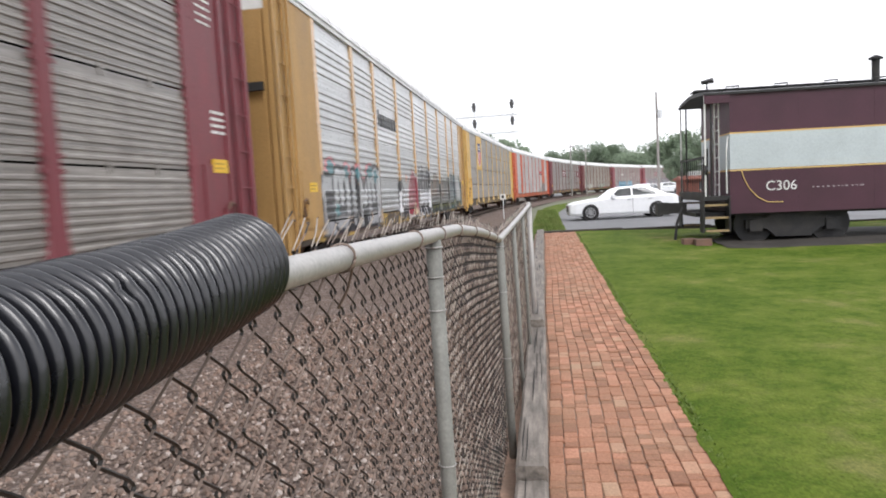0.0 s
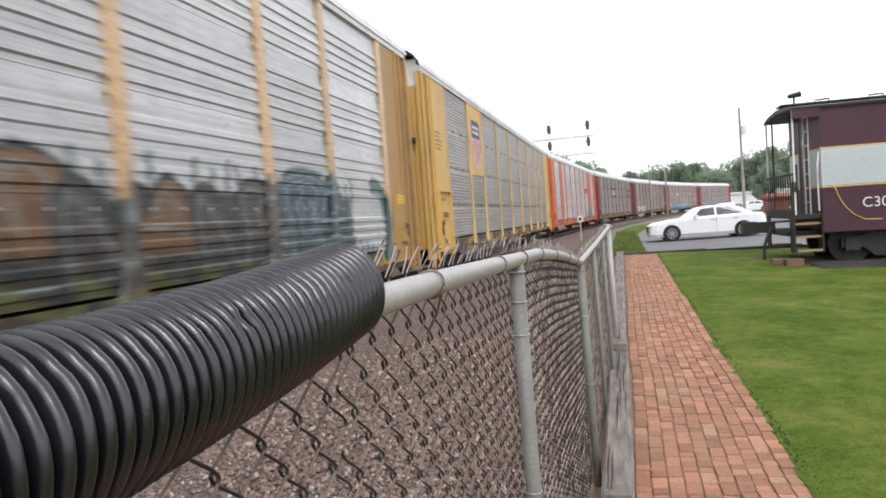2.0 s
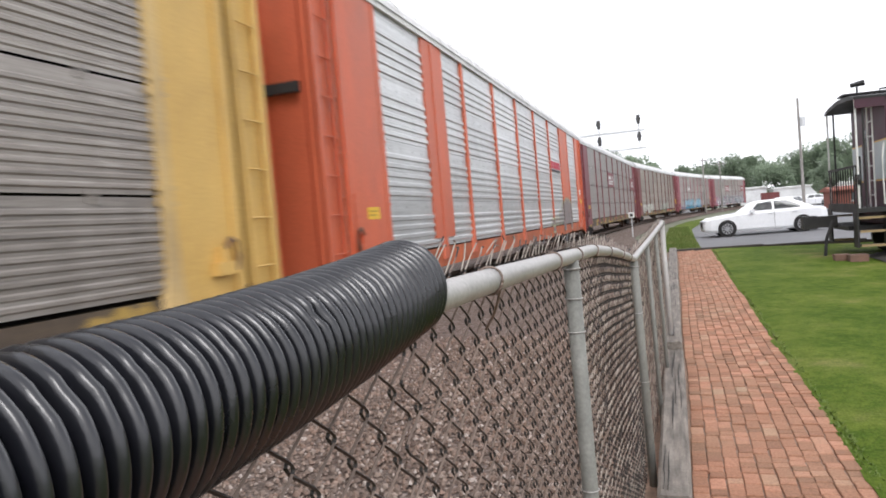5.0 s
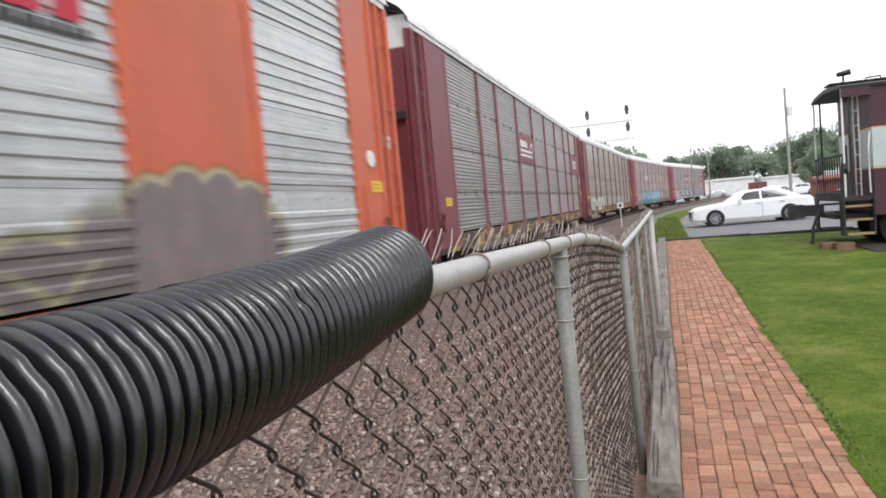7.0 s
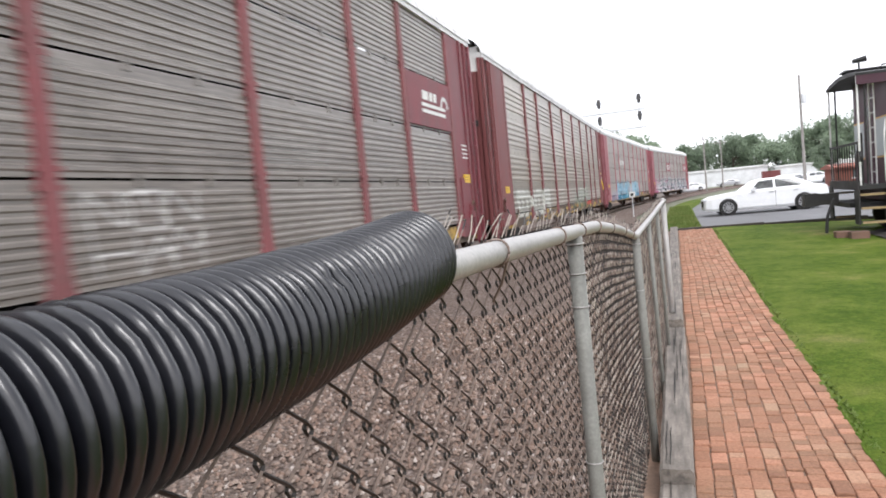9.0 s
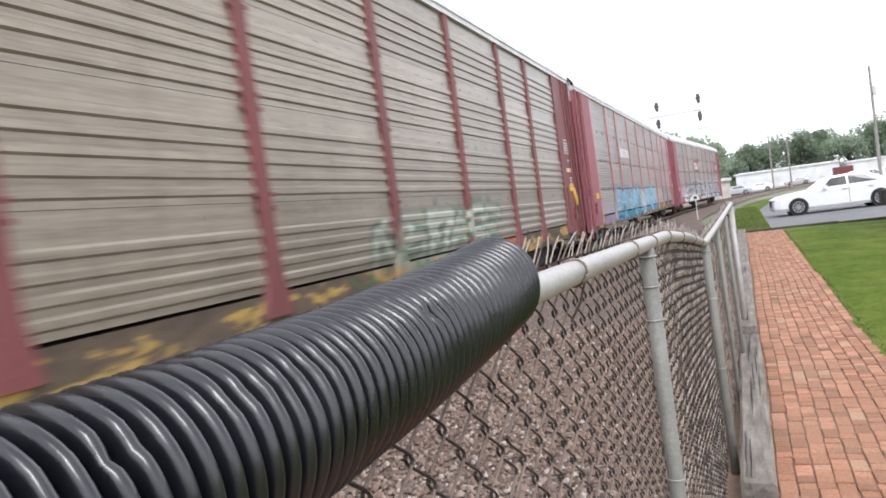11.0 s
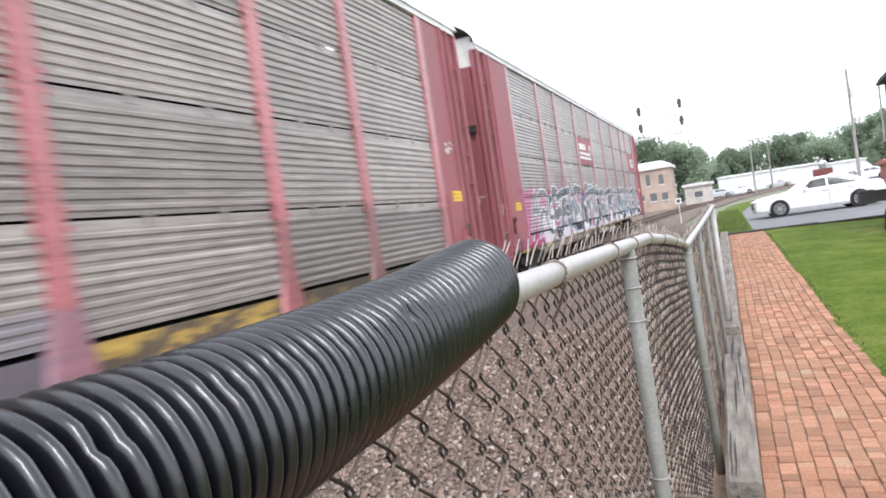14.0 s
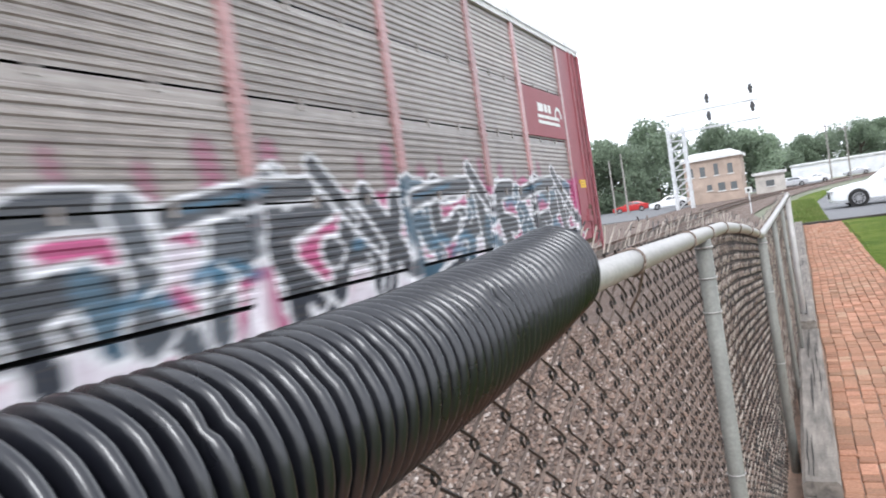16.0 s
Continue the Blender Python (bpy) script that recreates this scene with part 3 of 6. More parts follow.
def autorack(label, body, panels, silver, sill, roof, deco, spray, letters, posts=None, post_w=0.112):
    car = thing("autorack_wagon", label, "freight wagon", "wagons of the passing train")
    mats = {"under": M_DARK}
    clips = clip_meshes(panels)
    for side in (1, -1):
        for a, b_ in zip(POSTS, POSTS[1:]):
            side_panel(car, a + 0.085, b_ - 0.085, silver, side, panels, clips, spray)
        for y in POSTS:
            bm = bmesh.new()
            side_post(bm, y, side, post_w)
            post = part("side_post", bm, posts or body, car)
            if spray and side > 0:
                spray.on(post.data)
        for u0, u1 in ((0.62, POSTS[0] - 0.08), (POSTS[-1] + 0.08, L_CAR - 0.62)):
            bm = bmesh.new()
            end_at = u0 if u0 < 5 else u1
            s_ = 1 if u0 < 5 else -1
            mid = end_at + s_ * 0.76
            ya, yb = sorted((end_at + s_ * 0.62, u1 if u0 < 5 else u0))
            if spray and side > 0:
                bm.free()
                cp = new("corner_plate", slab("corner_plate", ya, yb, 0.95, 5.22, SIDE - 0.14, SIDE - 0.02, body, spray))
                cp.parent = car
                tagged(cp)
            else:
                box(bm, side * (SIDE - 0.14), side * (SIDE - 0.02), ya, yb, 0.95, 5.22)
                cp = part("corner_plate", bm, body, car)
            bm = bmesh.new()
            box(bm, side * (SIDE - 0.02), side * (SIDE + 0.015), mid - 0.05, mid + 0.05, 0.95, 5.2)
            part("corner_rib", bm, body, cp)
            bm = bmesh.new()
            box(bm, side * (SIDE - 0.02), side * (SIDE + 0.02), *sorted((end_at, end_at + 0.08 * s_)), 0.6, 5.2)
            part("end_angle", bm, body, cp)
            bm = bmesh.new()
            y0, y1 = sorted((mid + s_ * 0.12, (u1 if u0 < 5 else u0) - s_ * 0.1))
            box(bm, side * (SIDE - 0.02), side * (SIDE + 0.005), y0, y1, 1.15, 2.2)
            if body is YELLOW:
                bm.free()
            else:
                part("inset_panel", bm, body, cp)
            bm = bmesh.new()
            ya, yb = sorted((end_at, end_at + s_ * 0.50))
            box(bm, side * (SIDE - 0.14), side * (SIDE - 0.05), ya, yb, 0.80, 5.22)
            part("ladder_channel", bm, body, car)
            ladder(car, end_at + s_ * 0.28, side, body)
            bm = bmesh.new()
            yb = end_at + s_ * 1.02
            box(bm, side * (SIDE - 0.02), side * (SIDE + 0.07), yb - 0.14, yb + 0.14, 1.34, 1.47)
            box(bm, side * (SIDE - 0.02), side * (SIDE + 0.05), yb - 0.05, yb + 0.05, 1.47, 1.62)
            bevel(bm, 0.01)
            hb = part("brake_bracket", bm, body, cp)
            bm = bmesh.new()
            sweep(bm, [(side * (SIDE + 0.05), yb + s_ * d_, z_) for d_, z_ in ((-0.02, 1.60), (-0.10, 1.70), (-0.20, 1.66), (-0.22, 1.50), (-0.18, 1.38))], 0.022, 6)
            part("lever", bm, M_RAIL, hb, "rusty bent lever")
        bm = bmesh.new()
        box(bm, side * (SIDE - 0.20), side * (SIDE - 0.06), 0.7, L_CAR - 0.7, 0.84, 1.205)
        if spray and side > 0:
            bm.free()
            so = new("side_sill", slab("side_sill", 0.7, L_CAR - 0.7, 0.84, 1.205, SIDE - 0.20, SIDE - 0.06, sill, spray, 0.045))
            so.parent = car
            tagged(so)
        else:
            part("side_sill", bm, sill, car)
        bm = bmesh.new()
        box(bm, side * (SIDE - 0.16), side * (SIDE + 0.0), 0.62, L_CAR - 0.62, 5.2, 5.34)
        part("roof_rail", bm, roof, car)
    bm = bmesh.new()
    prof = [(1.55, 5.30), (1.52, 5.42), (1.40, 5.58), (1.05, 5.82), (0.55, 5.95), (0, 5.98), (-0.55, 5.95), (-1.05, 5.82), (-1.40, 5.58), (-1.52, 5.42), (-1.55, 5.30)]
    rings = []
    n = 24
    for i in range(n + 1):
        y = 0.5 + (L_CAR - 1.0) * i / n
        for dy, k in ((-0.03, 1.0), (-0.029, 1.012), (0.029, 1.012), (0.03, 1.0)) if 0 < i < n else ((0, 1.0),):
            rings.append([(x * (1.0 + (k - 1) * 0.4), y + dy, 5.30 + (z - 5.30) * k + (0.012 if k > 1 else 0)) for x, z in prof])
    skin(bm, rings, False)
    part("roof", bm, roof, car)
    # floor, dark inside, underframe
    bm = bmesh.new()
    box(bm, -SIDE + 0.2, SIDE - 0.2, 0.75, L_CAR - 0.75, 1.02, 1.2)
    box(bm, -0.4, 0.4, 0.3, L_CAR - 0.3, 0.72, 1.02)
    part("underframe", bm, M_DARK, car)
    for z in (2.15, 3.6):
        bm = bmesh.new()
        box(bm, -SIDE + 0.2, SIDE - 0.2, 0.9, L_CAR - 0.9, z - 0.12, z)
        part("deck", bm, M_DARK, car)
    for y0, y1 in ((-0.02, 0.5), (L_CAR - 0.5, L_CAR + 0.02)):
        bm = bmesh.new()
        box(bm, -0.12, 0.12, y0, y1, 0.78, 1.0)
        part("coupler", bm, M_DARK, car)
    # end doors
    for u, s_ in ((0.72, 1), (L_CAR - 0.72, -1)):
        for x0, x1 in ((-SIDE + 0.12, -0.02), (0.02, SIDE - 0.12)):
            bm = bmesh.new()
            ya, yb = sorted((u, u + s_ * 0.06))
            box(bm, x0, x1, ya, yb, 1.05, 4.9)
            door = part("end_door", bm, body, car)
            for k in range(3):
                bm = bmesh.new()
                x = x0 + 0.12 + k * (x1 - x0 - 0.24) / 2
                y0, y1 = sorted((u - s_ * 0.05, u))
                box(bm, x - 0.035, x + 0.035, y0, y1, 1.1, 4.85)
                part("door_rib", bm, body, door)
            bm = bmesh.new()
            y0, y1 = sorted((u - s_ * 0.12, u - s_ * 0.05))
            box(bm, x0 + 0.22, x1 - 0.12, y0, y1, 3.54, 3.68)
            part("door_bar", bm, M_DARK, door)
        bm = bmesh.new()
        y0, y1 = sorted((u, u + s_ * 0.05))
        box(bm, -SIDE + 0.12, SIDE - 0.12, y0, y1, 4.9, 5.5)
        part("end_gable", bm, MATS["white_coat"], car, "white painted gable above the doors")
    truck_set(car, 4.4, mats)
    truck_set(car, L_CAR - 4.4, mats)
    deco(car, body, letters)
    return car


M_WHITE = paint("white_coat", (0.72, 0.72, 0.70), 0.6, 0, 3, 0.1, grime_amt=0.25)
M_ROOF = paint("roof_sheet", (0.68, 0.68, 0.67), 0.55, 0.2, 1.5, 0.15, grime_amt=0.25)
M_YLABEL = plain("yellow_placard", (0.75, 0.47, 0.03), 0.5)
M_INK = plain("dark_ink", (0.05, 0.05, 0.05), 0.6)
MAROON = paint("maroon_paint", (0.19, 0.045, 0.055), 0.55, 0, 1.8, 0.2, grime=(0.10, 0.045, 0.04), stretch=(1, 1, 0.35), sprayed=True)
ROSE = paint("faded_red_paint", (0.29, 0.095, 0.11), 0.6, 0, 1.4, 0.16, grime=(0.22, 0.07, 0.07), stretch=(1, 1, 0.35), sprayed=True)
OCHRE = paint("ochre_paint", (0.40, 0.24, 0.085), 0.6, 0, 1.4, 0.16, grime=(0.30, 0.17, 0.06), stretch=(1, 1, 0.35), sprayed=True)
YELLOW = paint("chrome_yellow_paint", (0.60, 0.385, 0.115), 0.55, 0, 1.4, 0.14, grime=(0.36, 0.21, 0.06), stretch=(1, 1, 0.35), sprayed=True)
ORANGE = paint("orange_paint", (0.54, 0.12, 0.055), 0.5, 0, 1.4, 0.14, grime=(0.34, 0.085, 0.03), stretch=(1, 1, 0.35), sprayed=True)
BROWN = paint("brown_red_paint", (0.18, 0.055, 0.055), 0.6, 0, 1.4, 0.2, grime=(0.13, 0.055, 0.05), stretch=(1, 1, 0.35), sprayed=True)


def sill_mat():
    """Grimy brown sill with remnants of yellow paint."""
    m, nt, b, co = base("yellow_sill", 0.8, 0, 0.3)
    flake = noise_tex(nt, co, 1.0, 6, 0.65, 0.3, (1, 0.9, 3.0))
    col = ramp(nt, flake, [(0.40, (0.085, 0.065, 0.05)), (0.54, (0.12, 0.09, 0.06)), (0.58, (0.36, 0.24, 0.07)), (0.72, (0.52, 0.36, 0.08))])
    col = mixed(nt, 0.5, col, ramp(nt, noise_tex(nt, co, 9, 5), [(0.3, (0.25,) * 3), (0.7, (0.75,) * 3)]), "OVERLAY")
    nt.links.new(overlay(nt, co, col), b.inputs["Base Color"])
    bump(nt, b, flake, 0.2, 0.01)
    return m


SILL_Y = sill_mat()
SILL_D = paint("dark_sill", (0.10, 0.07, 0.055), 0.7, 0, 1.2, 0.4, grime_amt=0.6)
SILL_O = paint("orange_sill", (0.42, 0.10, 0.035), 0.6, 0, 1.2, 0.3, grime=(0.10, 0.05, 0.03), grime_amt=0.6)

TAUPE = ((0.262, 0.222, 0.172), (0.165, 0.135, 0.102), (0.38, 0.33, 0.268))
ZINC = ((0.47, 0.475, 0.475), (0.31, 0.312, 0.308), (0.65, 0.66, 0.665))
BLK, WHT = (0.025, 0.025, 0.03), (0.72, 0.72, 0.74)
P_PLAIN = panel_mat("sheet_grey_plain", (0.20, 0.178, 0.158), (0.11, 0.096, 0.084), (0.32, 0.295, 0.27), seed=3)
P_MEX = panel_mat("sheet_zinc_tagged", *ZINC, silver=True, seed=11)
P_UP = panel_mat("sheet_grey_ochre", (0.23, 0.20, 0.173), (0.13, 0.11, 0.093), (0.36, 0.33, 0.30), seed=19)
P_BN = panel_mat("sheet_zinc_orange", *ZINC, silver=True, seed=29)
P_CR = panel_mat("sheet_grey_maroon", (0.18, 0.155, 0.135), (0.10, 0.085, 0.073), (0.30, 0.272, 0.245), seed=37)
P_TT = panel_mat("sheet_taupe", *TAUPE, silver=True, seed=43)
P_CP = panel_mat("sheet_grey_rose", (0.252, 0.218, 0.195), (0.145, 0.124, 0.11), (0.40, 0.362, 0.33), seed=59)
P_LAST = panel_mat("sheet_grey_magenta", (0.25, 0.214, 0.193), (0.143, 0.122, 0.11), (0.39, 0.355, 0.33), seed=71)
POST_MEX = panel_mat("post_ochre_tagged", (0.53, 0.33, 0.15), (0.40, 0.24, 0.10), (0.60, 0.39, 0.20), seed=11)
POST_ROSE = panel_mat("post_rose_tagged", (0.40, 0.115, 0.13), (0.30, 0.085, 0.09), (0.46, 0.15, 0.16), seed=59)
POST_LAST = panel_mat("post_last_tagged", (0.36, 0.17, 0.17), (0.27, 0.14, 0.135), (0.43, 0.25, 0.24), seed=71)


def spray_mex():
    """Silver letters under teal caps, a red star, black and white letters, then dark brown and teal ones."""
    c = Spray(3)
    pink, teal, red = (0.62, 0.20, 0.22), (0.05, 0.20, 0.23), (0.26, 0.02, 0.04)
    for y, z, r in ((3.4, 2.32, 0.34), (4.6, 2.26, 0.26), (5.5, 2.25, 0.26), (6.7, 2.30, 0.42), (7.3, 2.22, 0.28)):
        c.blob(y, z, r + 0.12, 0.26, pink, 0.2)
    c.field(2.62, 7.6, 2.22, 0.06, pink, 0.8)
    c.field(2.72, 7.52, 2.14, 0.06, (0.03, 0.03, 0.034), 0.8)
    c.piece("COIMO", 2.75, 7.5, 1.02, 2.2, 0.29, [(0.46, 0.47, 0.48), (0.52, 0.53, 0.54)], (0.014, 0.014, 0.018), None, (0.30, 0.30, 0.31), None, 0.0, 0.10, loose=0.05)
    for y, z, r in ((3.4, 2.34, 0.26), (4.6, 2.27, 0.18), (5.5, 2.25, 0.18), (6.7, 2.30, 0.32), (7.3, 2.22, 0.2), (3.75, 1.42, 0.16)):
        c.blob(y, z, r, 0.17, teal, 0.2)
    for i in range(5):
        c.stroke([(7.95 + i * 0.33, 1.72), (8.02 + i * 0.33, 1.45), (8.18 + i * 0.33, 1.62), (8.2 + i * 0.33, 1.42)], 0.04, (0.10, 0.10, 0.10), 0.03, 0.8)
    # star
    for pad, col in ((0.12, BLK), (0.07, (0.60, 0.56, 0.54)), (0.0, red)):
        c.peak([(11.75 - pad, 1.0 - pad), (13.35 + pad, 1.0 - pad), (13.5 + pad, 1.6), (13.2 + pad, 2.2 + pad * 0.5), (12.55, 2.55 + pad), (11.95 - pad, 2.15 + pad * 0.5), (11.6 - pad, 1.5)], col)
    c.peak([(10.15, 1.0), (11.55, 1.0), (11.75, 2.0), (11.45, 2.35), (10.7, 2.2), (10.25, 2.62), (10.0, 1.7)], BLK)
    c.blob(11.45, 2.22, 0.22, 0.14, (0.52, 0.30, 0.22), 0.2)
    for k in range(5):
        y = 10.25 + k * 0.3
        c.stroke([(y, 1.2), (y + 0.06, 1.75), (y + 0.16, 1.4), (y + 0.22, 1.85)], 0.07, WHT, 0.03)
    c.stroke([(9.95, 1.3), (9.9, 1.75), (10.22, 2.68), (10.75, 2.27), (11.4, 2.42)], 0.05, (0.6, 0.6, 0.6))
    c.stroke([(11.85, 1.25), (12.0, 1.5), (12.3, 1.58), (12.45, 1.4)], 0.09, (0.48, 0.30, 0.26), 0.07, 0.8)
    c.stroke([(11.7, 1.9), (11.95, 2.05), (12.15, 1.95)], 0.07, (0.50, 0.34, 0.30), 0.06, 0.8)
    c.stroke([(12.6, 1.05), (12.8, 1.35), (12.95, 1.05)], 0.16, (0.55, 0.46, 0.30), 0.06)
    c.stroke([(13.35, 2.05), (13.5, 1.6), (13.4, 1.15)], 0.2, (0.48, 0.27, 0.22), 0.03)
    c.field(13.5, 16.1, 2.05, 0.1, (0.5, 0.5, 0.5), 1.0)
    c.field(13.55, 16.0, 1.95, 0.1, BLK, 1.0)
    c.piece("ASAE", 13.6, 15.95, 1.0, 2.45, 0.42, BLK, (0.50, 0.50, 0.51), BLK, None, None, 0.0, 0.06, 0.06)
    for k in range(7):
        y = 13.8 + k * 0.33
        c.stroke([(y, 1.25 + 0.1 * (k % 3)), (y + 0.08, 1.75), (y + 0.2, 1.5)], 0.17, (0.66, 0.66, 0.68), 0.05)
    # dark arches with green spikes
    for k in range(26):
        y = 16.2 + k * 0.32
        c.stroke([(y, 2.05), (y + c.rnd.uniform(-0.1, 0.1), 2.32 + c.rnd.uniform(0, 0.22))], 0.09, (0.03, 0.10, 0.085), 0.05, 0.85, False)
    c.field(16.1, 24.2, 2.22, 0.12, (0.045, 0.055, 0.048), 1.5)
    c.piece("NONANOA", 16.2, 22.6, 1.12, 2.25, 0.34, [(0.15, 0.08, 0.035), (0.06, 0.05, 0.04), (0.20, 0.12, 0.055), (0.16, 0.16, 0.15)], (0.018, 0.022, 0.022), None, (0.03, 0.03, 0.028), (0.18, 0.22, 0.22), 0.0, 0.06)
    c.piece("OA", 21.9, 23.9, 1.05, 2.3, 0.32, (0.025, 0.04, 0.05), (0.14, 0.24, 0.28), (0.02, 0.05, 0.045), None, (0.25, 0.36, 0.40), 0.0, 0.03, 0.10)
    for k in range(9):
        c.stroke([(16.4 + k * 0.85, 1.42 - 0.02 * k), (17.0 + k * 0.85, 1.12), (17.3 + k * 0.85, 1.3)], 0.13, (0.10, 0.105, 0.03), 0.05, 0.8)
    c.stroke([(25.2, 2.42), (25.65, 2.3), (25.95, 1.75), (25.75, 1.15)], 0.30, (0.022, 0.065, 0.06), 0.06)
    c.stroke([(25.35, 2.32), (25.62, 2.1), (25.78, 1.6)], 0.08, (0.16, 0.26, 0.26), 0.04)
    for k in range(6):
        c.stroke([(23.9 + k * 0.27, 1.55 - 0.06 * k), (24.1 + k * 0.27, 1.05)], 0.13, (0.05, 0.10, 0.09), 0.05, 0.8, False)
    # tags on the corner plates
    c.piece("IN", 1.15, 1.8, 1.35, 1.72, 0.05, (0.12, 0.06, 0.02), (0.12, 0.06, 0.02), rim=0.0)
    c.blob(1.35, 1.12, 0.3, 0.16, (0.10, 0.07, 0.05), 0.3, 0.8)
    c.piece("SAC", 1.95, 2.55, 1.75, 1.95, 0.025, (0.08, 0.05, 0.03), (0.08, 0.05, 0.03), rim=0.0)
    c.piece("TAR", 2.0, 2.6, 1.38, 1.60, 0.03, (0.08, 0.05, 0.03), (0.08, 0.05, 0.03), rim=0.0)
    c.piece("SON", 26.25, 26.75, 1.55, 1.95, 0.03, (0.10, 0.06, 0.03), (0.10, 0.06, 0.03), rim=0.0, slant=0.1)
    return c


def spray_bn():
    """A brown-grey overpainted cloud with a dull green rim."""
    c = Spray(5)
    puffs = ((20.3, 1.30, 0.55), (21.0, 1.62, 0.38), (21.55, 1.92, 0.34), (22.05, 2.02, 0.34), (22.6, 2.0, 0.36), (23.1, 1.9, 0.34), (23.5, 1.55, 0.34), (22.0, 1.5, 0.7), (22.9, 1.4, 0.6), (21.0, 1.2, 0.6), (19.4, 1.2, 0.45), (18.5, 1.15, 0.4))
    for grow, col in ((0.09, (0.30, 0.30, 0.12)), (0.035, (0.50, 0.42, 0.30)), (0.0, (0.185, 0.155, 0.15))):
        for y, z, r in puffs:
            c.blob(y, z, r + grow, (r + grow) * 0.86, col, 0.12)
    c.piece("SAX", 18.2, 20.9, 1.0, 1.5, 0.05, (0.36, 0.36, 0.2), (0.33, 0.33, 0.2), rim=0.0)
    return c


def spray_cr():
    """Thin chalky scribbles and rows of worn stencil dots."""
    c = Spray(7)
    c.piece("NON", 16.25, 17.65, 1.72, 2.06, 0.045, (0.52, 0.50, 0.48), (0.52, 0.50, 0.48), rim=0.0, loose=0.16)
    c.piece("HAM", 16.3, 17.7, 1.30, 1.66, 0.045, (0.46, 0.44, 0.42), (0.46, 0.44, 0.42), rim=0.0, loose=0.16)
    c.dots(((13.9, 15.0, 2.55, 5), (18.9, 20.1, 2.6, 3), (4.2, 5.2, 2.5, 3)))
    return c


def spray_up():
    """Worn stencils only."""
    c = Spray(17)
    c.dots(((8.0, 9.2, 2.6, 3), (13.7, 15.0, 2.6, 3), (19.2, 20.4, 2.6, 3)))
    return c


def spray_tt():
    """Smeared green and pale letters over sheets and sill."""
    c = Spray(9)
    c.piece("ONOR", 3.5, 8.8, 1.15, 1.85, 0.22, (0.50, 0.50, 0.45), (0.34, 0.34, 0.29), rim=0.05)
    c.field(15.3, 18.6, 1.72, 0.08, (0.21, 0.20, 0.16), 1.0, 0.6)
    c.piece("NSOARE", 15.2, 20.4, 1.12, 1.86, 0.17, [(0.33, 0.34, 0.28), (0.38, 0.39, 0.33), (0.28, 0.28, 0.22)], (0.065, 0.13, 0.085), None, (0.22, 0.22, 0.17), None, 0.15, 0.055, loose=0.2)
    for k in range(6):
        c.blob(15.6 + k * 0.75, 1.78 - 0.12 * (k % 2), 0.16, 0.10, (0.48, 0.50, 0.44), 0.6)
    for k in range(9):
        y = 14.6 + k * 0.62
        c.stroke([(y, 1.16), (y + 0.3, 1.02), (y + 0.55, 1.12)], 0.11, ((0.08, 0.13, 0.06), (0.36, 0.20, 0.05), (0.20, 0.20, 0.10))[k % 3], 0.05, 0.85)
    return c


def spray_cp():
    """Bright blue letters outlined in navy, lavender patches between them."""
    c = Spray(11)
    navy, blue, sky, lav = (0.015, 0.028, 0.07), (0.055, 0.24, 0.38), (0.16, 0.38, 0.51), (0.32, 0.29, 0.40)
    c.field(21.2, 26.0, 2.05, 0.12, (0.105, 0.09, 0.075), 2.0, 0.55)
    c.dots(((7.9, 9.6, 2.72, 4), (13.6, 14.9, 2.6, 4), (22.0, 22.9, 2.5, 3)))
    c.field(3.1, 6.6, 1.5, 0.22, lav, 1.2, 0.75)
    c.field(6.0, 6.9, 1.9, 0.15, (0.42, 0.40, 0.46), 0.8, 0.7)
    for k in range(10):
        c.blob(7.4 + k * 0.52, 2.1 + 0.05 * (k % 3), 0.2, 0.12, (0.5, 0.5, 0.5), 0.5, 0.8)
    c.field(6.0, 12.3, 1.72, 0.2, navy, 1.0, 0.95)
    c.field(6.0, 12.3, 1.5, 0.2, blue, 1.0, 0.9)
    c.piece("SANAME", 6.0, 12.2, 1.02, 2.12, 0.40, [blue, sky, (0.08, 0.30, 0.44)], navy, None, (0.03, 0.22, 0.33), (0.5, 0.62, 0.7), 0.1, 0.07, loose=0.14)
    for k in range(8):
        c.stroke([(6.3 + k * 0.75, 1.35), (6.6 + k * 0.75, 1.2), (6.75 + k * 0.75, 1.42)], 0.07, ((0.4, 0.5, 0.56), navy)[k % 2], 0.03)
    c.field(12.1, 14.3, 1.85, 0.12, (0.34, 0.31, 0.43), 0.8)
    for k in range(6):
        c.stroke([(12.3 + k * 0.3, 1.15), (12.4 + k * 0.3, 1.75)], 0.08, (0.50, 0.49, 0.55), 0.05, 0.8, False)
    c.field(12.0, 14.2, 1.12, 0.05, navy, 0.6, 0.9)
    c.piece("L", 12.75, 13.55, 1.05, 1.95, 0.26, sky, (0.50, 0.50, 0.42), None, blue, None, 0.0, 0.10)
    c.piece("RIESO", 14.1, 17.9, 1.05, 2.1, 0.36, [sky, (0.18, 0.42, 0.55)], navy, (0.40, 0.42, 0.40), blue, (0.5, 0.66, 0.74), 0.0, 0.06, 0.05, 0.06)
    c.field(17.8, 19.0, 1.6, 0.2, lav, 0.8, 0.5)
    return c


